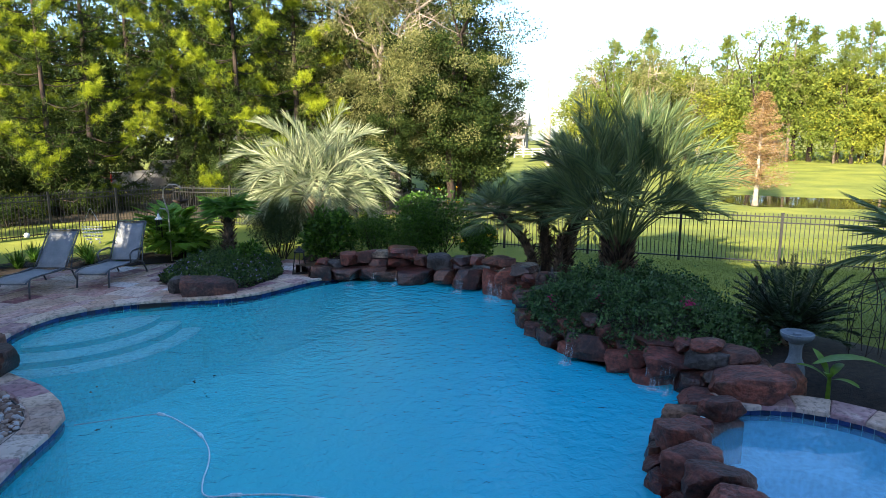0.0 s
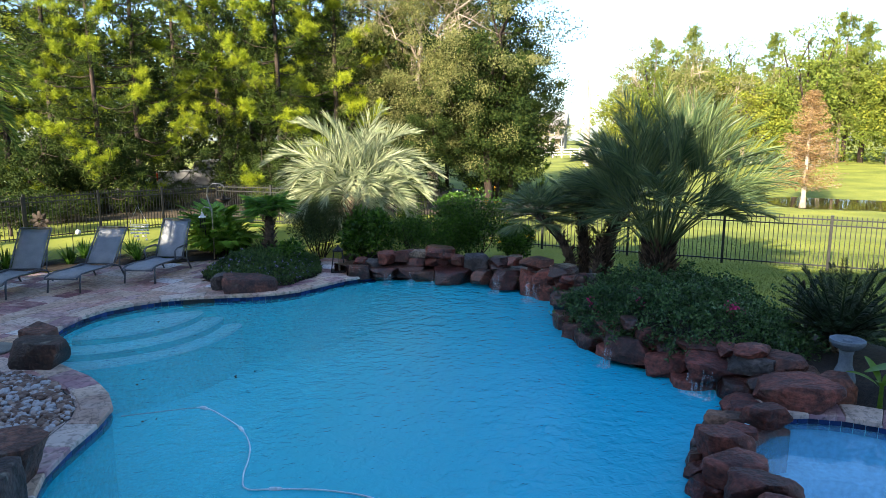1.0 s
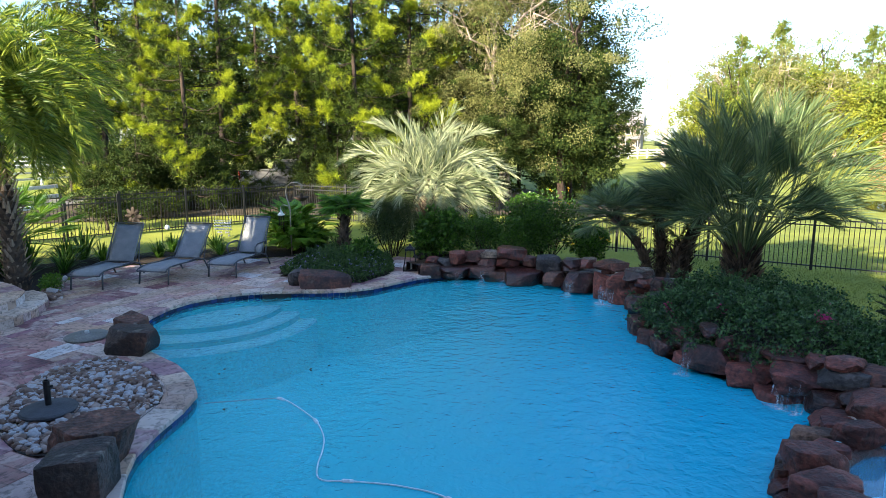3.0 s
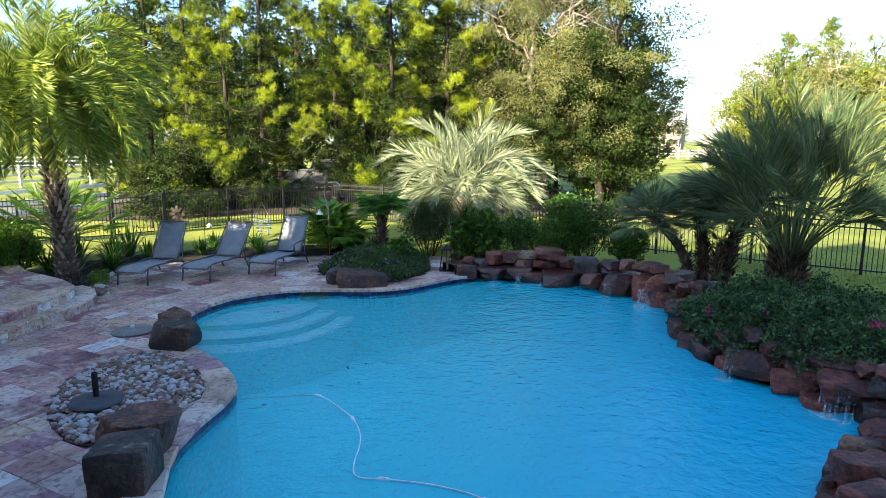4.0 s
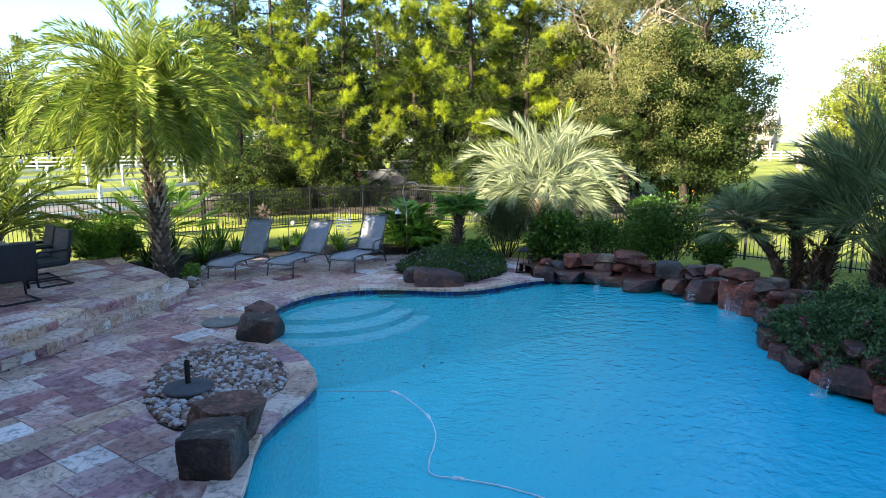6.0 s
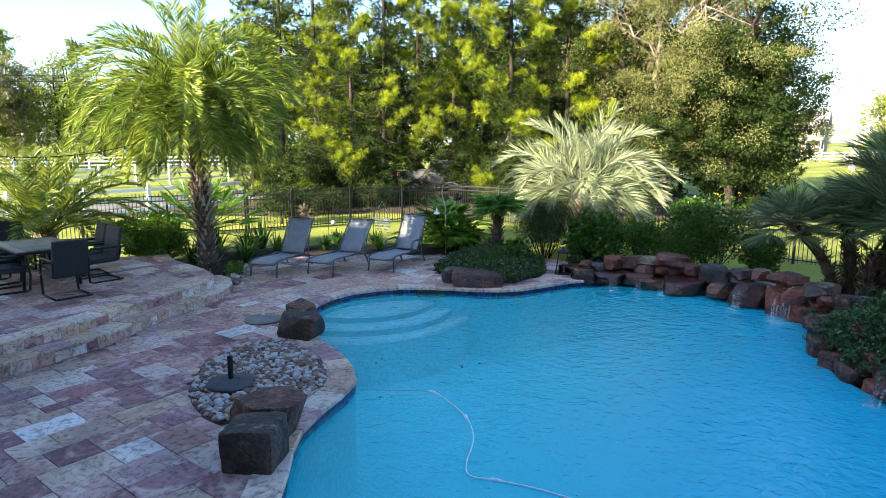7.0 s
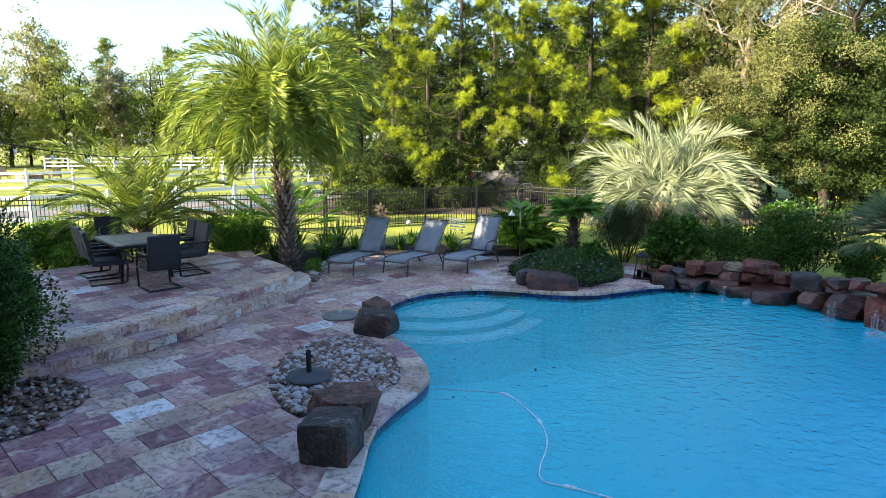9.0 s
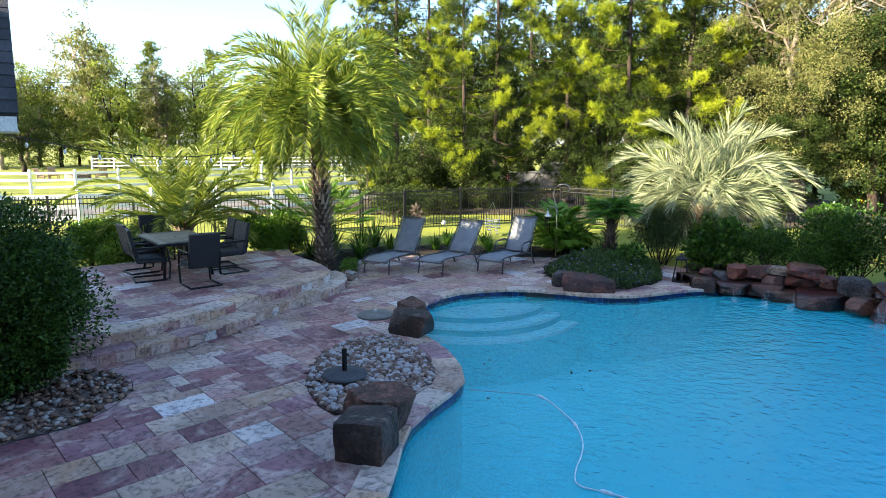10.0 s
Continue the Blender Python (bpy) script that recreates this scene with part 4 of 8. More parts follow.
def bursts(name, ctr, out, tufts, needles, needle, width, ball, material, nr):
    """Round puffs of needle tufts at the given centres."""
    n = len(ctr)
    ctr, out = np.repeat(np.array(ctr), tufts, 0), np.repeat(np.array(out), tufts, 0)
    size = np.repeat(nr.uniform(0.6, 1.25, n), tufts)[:, None]
    d = nr.normal(size=(n * tufts, 3)) * np.array([1, 1, 0.8])
    d /= np.linalg.norm(d, axis=1, keepdims=True)
    base, way = ctr + d * size * ball * nr.uniform(0.3, 1.0, (n * tufts, 1)), d * 0.8 + out
    way /= np.linalg.norm(way, axis=1, keepdims=True)
    m = n * tufts * needles
    b = np.repeat(base, needles, 0) + nr.normal(size=(m, 3)) * 0.02
    w = np.repeat(way, needles, 0) * 0.7 + nr.normal(size=(m, 3)) * 0.55
    return leaves_mesh(name, b, w, needle * nr.uniform(0.75, 1.2, m), width, material, rng=nr, simple=True)


def pine_parts(seed, height, spread, first, tufts=13, needles=22, needle=0.22, width=0.02, ball=0.46, bark=None, leaf=None, old=None, whorl=0.66, thick=0.15, inner=(4, 7, 10, 0.3, 0.036, 0.5), start=0.3):
    """Trunk and branches, bright needle puffs at the branch ends, and further in needles (old) coloured dark by default
    for the crown's shade.
    """
    rng, nr = random.Random(seed), np.random.default_rng(seed)
    bm = bmesh.new()
    lean = Vector((rng.uniform(-0.4, 0.4), rng.uniform(-0.4, 0.4), 0))
    trunk = [Vector((0, 0, -0.2)) + (Vector((0, 0, height)) + lean) * t + Vector((0.12 * math.sin(3 * t + seed), 0.12 * math.cos(4 * t + seed), 0)) * (t > 0) for t in [k / 8 for k in range(9)]]
    tube(bm, trunk, [thick * height / 15 * (1 - 0.85 * t) + 0.02 for t in [k / 8 for k in range(9)]], 8)
    ctr, out, ctr2, out2 = [], [], [], []
    z = first
    while z < height - 0.2:
        f = z / height
        reach = spread * (1.0 - ((f - 0.35) / 0.72) ** 2) * rng.uniform(0.55, 1.15) if f > 0.35 else spread * rng.uniform(0.5, 1.0)
        reach = max(reach, 0.5)
        o = trunk[min(8, int(f * 8))].lerp(trunk[min(8, int(f * 8) + 1)], f * 8 % 1)
        for _ in range(rng.randint(2, 4)):
            a = rng.uniform(0, math.tau)
            up = rng.uniform(-0.05, 0.3) + 0.5 * max(0, f - 0.6)
            e = o + Vector((math.cos(a), math.sin(a), up)) * reach * rng.uniform(0.6, 1.05)
            limb(bm, o, e, 0.05 * (1.2 - f), 0.012, rng, 3, 0.05, 4)
            way = (e - o).normalized() * 0.45 + Vector((0, 0, 0.35))
            for j in range(2):
                ctr.append(e + Vector((rng.gauss(0, 0.3), rng.gauss(0, 0.3), rng.uniform(-0.1, 0.25))) * (0.4 + 0.6 * j)), out.append(way)
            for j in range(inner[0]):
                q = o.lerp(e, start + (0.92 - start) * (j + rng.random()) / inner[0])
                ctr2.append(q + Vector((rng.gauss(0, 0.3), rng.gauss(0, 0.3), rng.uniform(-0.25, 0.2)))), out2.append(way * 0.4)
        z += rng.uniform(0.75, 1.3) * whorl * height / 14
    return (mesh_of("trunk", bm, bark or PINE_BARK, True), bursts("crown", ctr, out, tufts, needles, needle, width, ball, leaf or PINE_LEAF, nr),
            bursts("inner_needles", ctr2, out2, *inner[1:], old or SHADE_NEEDLE, nr))


def stars(name, ctr, way, needles, needle, width, material, nr, cone):
    """Starbursts of needles: one at each centre, leaning its way."""
    m = len(ctr) * needles
    d = nr.normal(size=(m, 3))
    d /= np.linalg.norm(d, axis=1, keepdims=True)
    w = d + np.repeat(np.array(way), needles, 0) * cone
    return leaves_mesh(name, np.repeat(np.array(ctr), needles, 0) + d * 0.015, w, needle * nr.uniform(0.75, 1.15, m), width, material, rng=nr, simple=True)


def loblolly(seed, height, spread, first, dense=11.5):
    """A broad young pine: tiers of limbs that turn up at the ends in pompons of bright needles, darker ones further in
    that stand in for crown shade. Above dense the crown thins.
    """
    rng, nr = random.Random(seed), np.random.default_rng(seed)
    bm = bmesh.new()
    lean = Vector((rng.uniform(-0.5, 0.5), rng.uniform(-0.5, 0.5), 0))
    at = lambda t: Vector((0, 0, -0.2)) + (Vector((0, 0, height)) + lean) * t + Vector((0.15 * math.sin(3 * t + seed), 0.15 * math.cos(4 * t + seed), 0)) * t
    tube(bm, [at(k / 9) for k in range(10)], [0.155 * (1 - 0.9 * k / 9) + 0.015 for k in range(10)], 8)
    ctr, out, ctr2, out2 = [], [], [], []
    z = first
    while z < height - 0.3:
        f = z / height
        reach = max(0.5, spread * (1.05 - abs((f - 0.22) / 0.82) ** 1.5))
        high = z > dense
        o = at(f)
        for _ in range(rng.randint(3, 4)):
            a = rng.uniform(0, math.tau)
            d = Vector((math.cos(a), math.sin(a), 0))
            r = reach * rng.uniform(0.45, 1.1)
            lift = rng.uniform(0.0, 0.28) + 0.4 * max(0, f - 0.6)
            bow = [o + d * (r * t) + Vector((0, 0, r * (lift * t - 0.22 * math.sin(math.pi * t) * (1 - f) + 0.12 * t ** 3))) for t in (0, 0.25, 0.5, 0.75, 1.0)]
            tube(bm, bow, [0.042 * (1.2 - f), 0.034 * (1.2 - f), 0.024, 0.015, 0.008], 4)
            side = Vector((-d.y, d.x, 0))
            # about half the limbs get bright tips, the rest the shade-dark needles
            lush = rng.random() < 0.52
            for j in range((3 if high else 8) if lush else 2):
                t = 1.0 if j == 0 else rng.uniform(0.62, 1.0)
                p = bow[int(t * 3.999)].lerp(bow[min(4, int(t * 3.999) + 1)], t * 4 - int(t * 3.999))
                tip = p + side * rng.uniform(-0.45, 0.45) * (0.4 + 0.25 * r) * (j > 0) + d * rng.uniform(0, 0.25) + Vector((0, 0, rng.uniform(0.02, 0.3)))
                tube(bm, [p, tip], [0.012, 0.006], 3, False)
                for _ in range(2 if high else 4):
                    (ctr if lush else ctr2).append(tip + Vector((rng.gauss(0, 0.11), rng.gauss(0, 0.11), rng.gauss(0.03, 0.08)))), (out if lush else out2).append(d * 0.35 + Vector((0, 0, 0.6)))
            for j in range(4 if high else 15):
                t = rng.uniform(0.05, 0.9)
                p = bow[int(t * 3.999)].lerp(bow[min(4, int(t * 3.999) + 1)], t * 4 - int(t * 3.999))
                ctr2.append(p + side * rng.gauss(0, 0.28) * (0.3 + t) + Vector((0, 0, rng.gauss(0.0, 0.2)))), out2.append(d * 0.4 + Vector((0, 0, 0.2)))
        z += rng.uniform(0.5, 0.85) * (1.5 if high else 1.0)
    return (mesh_of("trunk", bm, PINE_BARK, True), stars("crown", ctr, out, 38, 0.28, 0.016, PINE_LEAF, nr, 0.75), stars("inner_needles", ctr2, out2, 16, 0.31, 0.03, SHADE_NEEDLE, nr, 0.5))


def tree_from(name, meshes, m, label, category, group=""):
    t = thing(name, m, label, category, group)
    for nm, me in zip(("trunk", "crown"), meshes[:2]):
        o = new(nm, me)
        o.parent = t
    for me in meshes[2:]:
        o = new(me.name.split(".")[0], me)
        o.parent = t
    return t


def bearing(deg, dist, z=None):
    x, y = dist * math.sin(radians(deg)), dist * math.cos(radians(deg))
    return Vector((x, y, ground_z(x, y) if z is None else z))


pines = [loblolly(11, 17, 3.3, 0.7), loblolly(12, 15, 3.1, 0.6), loblolly(13, 19, 3.4, 1.4)]
for k, (b, d, which, s) in enumerate([(-37.5, 31, 0, 0.86), (-34.5, 36, 2, 0.9), (-31.5, 29.5, 1, 0.8), (-28.8, 32, 0, 0.95), (-25.6, 46, 2, 1.1), (-19.8, 36, 0, 1.05),
                                      (-17.6, 31, 1, 0.95), (-15.0, 36, 2, 1.0), (-12.6, 33, 0, 1.0), (-9.8, 40, 2, 1.0), (-7.0, 43, 0, 1.0), (-3.0, 45, 2, 0.9), (0.5, 44, 1, 0.95),
                                      (2.0, 42, 0, 0.76), (3.2, 43, 1, 0.66), (-40, 38, 1, 0.8), (-22.4, 43, 2, 1.1)]):
    tree_from("pine_tree", pines[which], Matrix.Translation(bearing(b, d)) @ Matrix.Rotation(k * 1.7, 4, "Z") @ Matrix.Diagonal((s, s, s, 1)),
              "tall loblolly pine with yellow-green sunlit needle tufts", "tree", "pines behind the fence")


def broadleaf(seed, height, spread, low, clumps, per, leaf, material, bark, flat=0.7, clump_r=0.9, simple=True):
    """Forked trunk, limbs, and clumps of leaves round the limb ends."""
    rng, nr = random.Random(seed), np.random.default_rng(seed)
    bm = bmesh.new()
    fork = Vector((rng.uniform(-0.3, 0.3), rng.uniform(-0.3, 0.3), height * 0.3))
    limb(bm, (0, 0, -0.2), fork, height * 0.022, height * 0.016, rng, 4, 0.04, 8)
    ends = []
    for _ in range(7):
        a = rng.uniform(0, math.tau)
        e = fork + Vector((math.cos(a) * spread * rng.uniform(0.2, 0.7), math.sin(a) * spread * rng.uniform(0.2, 0.7), height * rng.uniform(0.25, 0.62)))
        pts = limb(bm, fork, e, height * 0.011, height * 0.004, rng, 4, 0.08, 6)
        for q in pts[1:]:
            f = q + Vector((rng.gauss(0, 1) * spread * 0.3, rng.gauss(0, 1) * spread * 0.3, rng.gauss(0.1, 1) * height * 0.1))
            limb(bm, q, f, height * 0.004, height * 0.0012, rng, 3, 0.1, 5)
            ends.append(f)
        ends.append(e)
    cs, _ = ball_points(nr, clumps, 0.4)
    ctr = np.array([0, 0, (height + low) / 2])
    cs = cs * np.array([spread, spread, (height - low) / 2]) * (1 + 0.25 * nr.normal(size=(clumps, 1)).clip(-1, 0.4)) + ctr
    half = clumps // 3
    if ends:
        cs[:half] = np.array(ends)[nr.integers(0, len(ends), half)] + nr.normal(size=(half, 3)) * 0.3
    r = clump_r * nr.uniform(0.5, 1.3, clumps)
    p, d = ball_points(nr, clumps * per, 0.6)
    base = np.repeat(cs, per, 0) + p * np.repeat(r, per)[:, None] * np.array([1, 1, flat])
    way = d * 0.7 + nr.normal(size=base.shape) * 0.6 + np.array([0, 0, 0.1])
    return mesh_of("trunk", bm, bark, True), leaves_mesh("crown", base, way, leaf * nr.uniform(0.7, 1.3, len(base)), leaf * 0.8, material, rng=nr, simple=simple)


# broad oak with bare pale limbs in its top
trunk_me, crown_me = broadleaf(31, 14.5, 5.6, 1.2, 640, 310, 0.075, OAK_LEAF, PALE_BARK, clump_r=0.8)
rng = random.Random(8)
bm = bmesh.new()
for _ in range(6):
    a, z0 = rng.uniform(3.6, 6.2), rng.uniform(5.0, 10.5)
    o = Vector((0, -0.5, z0))
    e = o + Vector((math.cos(a) * rng.uniform(2.5, 5.2), math.sin(a) * 3.6 - 1.0, rng.uniform(0.2, 4)))
    pts = limb(bm, o, e, 0.09, 0.025, rng, 6, 0.07, 6)
    for q in pts[2:]:
        for _ in range(2):
            f = q + Vector((rng.gauss(0, 0.9), rng.gauss(-0.2, 0.5), rng.gauss(0.5, 0.8)))
            mid = limb(bm, q, f, 0.022, 0.008, rng, 3, 0.12, 4)
            for _ in range(3):
                limb(bm, mid[2], mid[2] + Vector((rng.gauss(0, 0.4), rng.gauss(0, 0.3), rng.gauss(0.2, 0.4))), 0.009, 0.004, rng, 2, 0.1, 3)
tree_from("oak_tree", (trunk_me, crown_me, mesh_of("dead_limb", bm, PALE_BARK)), Matrix.Translation(bearing(-4.0, 35)), "broad oak with sparse olive leaves and bare pale limbs", "tree")
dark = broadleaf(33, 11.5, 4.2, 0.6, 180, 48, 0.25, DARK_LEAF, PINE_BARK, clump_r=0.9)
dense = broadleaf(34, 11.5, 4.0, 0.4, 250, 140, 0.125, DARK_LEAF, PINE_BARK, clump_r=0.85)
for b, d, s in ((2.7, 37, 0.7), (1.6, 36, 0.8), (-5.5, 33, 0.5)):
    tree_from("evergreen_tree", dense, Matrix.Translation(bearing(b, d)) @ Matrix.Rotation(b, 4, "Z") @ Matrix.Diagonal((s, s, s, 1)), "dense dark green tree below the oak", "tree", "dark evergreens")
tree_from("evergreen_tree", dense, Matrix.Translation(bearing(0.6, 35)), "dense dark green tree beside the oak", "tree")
# Trees added to fill gaps; their dark leaves stand in for shade between pines.
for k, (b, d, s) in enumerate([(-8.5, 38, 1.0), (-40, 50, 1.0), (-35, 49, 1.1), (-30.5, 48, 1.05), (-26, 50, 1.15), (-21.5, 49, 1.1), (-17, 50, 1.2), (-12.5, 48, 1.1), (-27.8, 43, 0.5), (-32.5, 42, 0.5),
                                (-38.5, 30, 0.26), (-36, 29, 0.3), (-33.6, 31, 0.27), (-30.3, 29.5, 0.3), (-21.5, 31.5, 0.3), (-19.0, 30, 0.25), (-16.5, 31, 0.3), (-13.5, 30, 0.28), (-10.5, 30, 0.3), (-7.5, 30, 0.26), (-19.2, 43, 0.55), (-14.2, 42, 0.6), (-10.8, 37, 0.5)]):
    tree_from("evergreen_tree", dark, Matrix.Translation(bearing(b, d)) @ Matrix.Rotation(1.3 * k, 4, "Z") @ Matrix.Diagonal((s, s, s, 1)), "dense dark green tree added to fill the gaps among the pines", "tree", "dark evergreens")

# Bushes under the pines; their dark leaf colour also carries the shade there.
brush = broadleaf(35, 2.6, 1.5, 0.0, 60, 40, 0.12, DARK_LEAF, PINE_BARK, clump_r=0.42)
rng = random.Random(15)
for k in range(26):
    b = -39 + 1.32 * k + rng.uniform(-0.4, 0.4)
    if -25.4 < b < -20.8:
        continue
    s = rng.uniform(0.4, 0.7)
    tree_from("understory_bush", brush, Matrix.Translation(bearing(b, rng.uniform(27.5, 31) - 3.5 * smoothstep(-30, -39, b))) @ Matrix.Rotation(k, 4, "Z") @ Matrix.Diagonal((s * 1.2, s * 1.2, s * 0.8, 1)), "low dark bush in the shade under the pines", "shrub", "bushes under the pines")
tree_from("evergreen_tree", dense, Matrix.Translation(bearing(-66.5, 74)) @ Matrix.Diagonal((0.95, 0.95, 0.62, 1)), "broad dark evergreen at the edge of the field", "tree")

# far woods round the fields
far_kinds = [broadleaf(41, 15, 4.6, 0.0, 240, 33, 0.29, FAR_LEAF, PINE_BARK, clump_r=1.1), broadleaf(42, 17, 3.6, 1.5, 210, 32, 0.29, FAR_OLIVE, PALE_BARK, clump_r=1.0),
             broadleaf(43, 11, 5.0, 0.0, 200, 33, 0.29, FAR_YELLOW, PINE_BARK, clump_r=1.2)]
FAR_BARK = mat("greyish far pine bark", (0.10, 0.075, 0.055), (0.20, 0.155, 0.12), 2, 0.95, 0.4)
far_pine = pine_parts(44, 20, 3.5, 5.0, 9, 12, 0.5, 0.06, 0.6, FAR_BARK, FAR_LEAF, FAR_LEAF, 0.62, 0.15, (2, 5, 8, 0.55, 0.09, 0.6))
rng = random.Random(6)
for b0, b1, d0, d1, step in ((12.2, 48, 84, 98, 1.5), (12.5, 48, 100, 116, 1.9), (-72, -40, 84, 112, 1.3), (-6, 9, 140, 170, 1.8)):
    b = b0
    while b < b1:
        k = rng.randrange(3)
        s = rng.uniform(0.7, 1.05) * (0.8 if -6 <= b0 < 0 else 1)
        tree_from("woodland_tree", far_kinds[k], Matrix.Translation(bearing(b, rng.uniform(d0, d1))) @ Matrix.Rotation(rng.uniform(0, 6), 4, "Z") @ Matrix.Diagonal((s, s, s * rng.uniform(0.85, 1.1), 1)),
                  "leafy woodland tree at the far edge of the field", "tree", "far woodland")
        b += step * rng.uniform(0.6, 1.3)
for b, d, s in ((14.6, 90, 0.8), (17.5, 96, 0.9), (23.5, 100, 0.85), (28.2, 92, 0.9), (29.6, 96, 0.85), (31.4, 90, 0.8), (33.0, 94, 0.85), (34.6, 88, 0.75), (36.5, 92, 0.85), (-43, 100, 0.72), (-47, 98, 0.74), (-52.5, 96, 0.8), (-57, 98, 0.84), (-61, 96, 0.8)):
    tree_from("far_pine_tree", far_pine, Matrix.Translation(bearing(b, d)) @ Matrix.Rotation(b, 4, "Z") @ Matrix.Diagonal((s, s, s, 1)), "tall pine with a bare pale trunk at the far wood's edge", "tree", "far pines")


# ---- palms ----
def frond(base, way, length, droop, pairs, leaf, rng, start=0.15, forward=0.9, lift=0.35, width=0.022, hang=0.0, tipward=0.6, jitter=0.18, roll=0.0):
    """A feather frond: points of its stem, and rows of base, way and length for its leaflets."""
    way = Vector(way).normalized()
    stem, p, d = [], Vector(base), way.copy()
    steps = 12
    for k in range(steps + 1):
        stem.append(p.copy())
        p = p + d * (length / steps)
        d = (d + Vector((0, 0, -droop / steps * (0.5 + 1.2 * k / steps)))).normalized()
    side0 = way.cross(Vector((0, 0, 1)))
    side0 = side0.normalized() if side0.length > 0.05 else Vector((1, 0, 0))
    side0 = Matrix.Rotation(roll, 3, way) @ side0
    b, w, l = [], [], []
    for k in range(pairs):
        t = start + (1 - start) * (k + 0.5) / pairs
        i = min(steps - 1, int(t * steps))
        q = stem[i].lerp(stem[i + 1], t * steps - i)
        tan = (stem[i + 1] - stem[i]).normalized()
        up = side0.cross(tan).normalized()
        size = leaf * (0.45 + 0.55 * math.sin(math.pi * min(1, 0.15 + 0.85 * t)) ** 0.7) * rng.uniform(0.85, 1.1)
        for s in (-1, 1):
            g = side0 * s + tan * (forward + tipward * t) + up * (lift + rng.gauss(0, jitter)) + Vector((0, 0, -hang))
            b.append(q), w.append(g.normalized() + Vector((rng.gauss(0, 0.07), rng.gauss(0, 0.07), rng.gauss(0, 0.07)))), l.append(size)
    return stem, b, w, l


def feather_palm(name, at, label, trunk_h, trunk_r, fronds, length, leaf, droop, material, seed, low=-0.35, pairs=46, width=0.03, lean=(0, 0), boots=True, hang=0.0, stem_mat=None, forward=0.9, lift=0.35, bend=0.12, start=0.15, high=1.35, even=0.85, tipward=0.6, jitter=0.18, twist=0.25, shag=0):
    rng, nr = random.Random(seed), np.random.default_rng(seed)
    palm = thing(name, at, label, "palm")
    top = Vector((lean[0], lean[1], trunk_h))
    bm = bmesh.new()
    pts = [top * t + Vector((0, 0, -0.15 * (t == 0))) for t in [k / 10 for k in range(11)]]
    tube(bm, pts, [trunk_r * (1.15 - 0.3 * min(1, 3 * k / 10) + 0.12 * (k > 7)) for k in range(11)], 14)
    part("trunk", bm, PALM_BARK, palm, smooth=True)
    if boots:
        bm = bmesh.new()
        rows = max(4, int(trunk_h / 0.11))
        for r in range(rows):
            z = trunk_h * (r + 0.5) / rows
            for k in range(9):
                a = math.tau * (k + 0.5 * (r % 2)) / 9 + rng.uniform(-0.1, 0.1)
                grow = 0.5 + 0.8 * z / trunk_h
                o = top * (z / trunk_h) + Vector((math.cos(a), math.sin(a), 0)) * trunk_r * 0.92
                m = Matrix.Translation(o) @ Matrix.Rotation(a, 4, "Z") @ Matrix.Rotation(radians(28 + rng.uniform(-12, 24)), 4, "Y")
                h = 0.12 * grow + rng.uniform(-0.03, 0.16)
                q = [bm.verts.new(m @ Vector(c)) for c in ((0.0, -0.05, -0.05), (0.0, 0.05, -0.05), (0.03, 0.0, -0.02), (0.012, -0.014, h), (0.012, 0.014, h), (0.028, 0.0, h * 0.9))]
                for c in ((0, 2, 5, 3), (2, 1, 4, 5), (1, 0, 3, 4), (3, 5, 4)):
                    bm.faces.new([q[e] for e in c])
        part("leaf_base", bm, HUSK, palm, "old cut leaf bases wrapped round the trunk")
    if shag:
        a, zz = nr.uniform(0, math.tau, shag), nr.uniform(0, trunk_h * 1.25, shag)
        ring = np.c_[np.cos(a), np.sin(a), np.zeros(shag)]
        part("husk", leaves_mesh("husk", ring * trunk_r * 0.9 + np.c_[np.zeros((shag, 2)), zz], ring * nr.uniform(0.5, 1.0, (shag, 1)) + np.array([0, 0, 1.0]), nr.uniform(0.12, 0.34, shag), 0.06, DARK_HUSK, 0.1, nr), None, palm, "shaggy dark leaf bases")
    bmS = bmesh.new()
    B, W, L = [], [], []
    for k in range(fronds):
        f = (k + 0.5) / fronds
        a = k * 2.39996 + rng.uniform(-0.2, 0.2)
        el = high - (high - low) * f ** even + rng.uniform(-0.12, 0.12)
        ln = length * rng.uniform(0.85, 1.1) * (0.75 + 0.25 * math.sin(math.pi * min(1, f + 0.25)))
        way = (math.cos(a) * math.cos(el), math.sin(a) * math.cos(el), math.sin(el))
        stem, b, w, l = frond(top + Vector((math.cos(a), math.sin(a), 0)) * trunk_r * 0.5, way, ln, droop * rng.uniform(0.8, 1.2), pairs, leaf, rng, hang=hang, forward=forward, lift=lift, start=start, tipward=tipward, jitter=jitter, roll=rng.gauss(0, twist))
        tube(bmS, stem[::2], [0.022, 0.018, 0.014, 0.011, 0.008, 0.006, 0.003], 4)
        B += b
        W += w
        L += l
    part("frond_stem", bmS, stem_mat or material, palm)
    part("frond", leaves_mesh("frond", np.array(B), np.array(W), np.array(L), width, material, 0.1, nr, bend), None, palm)
    return palm


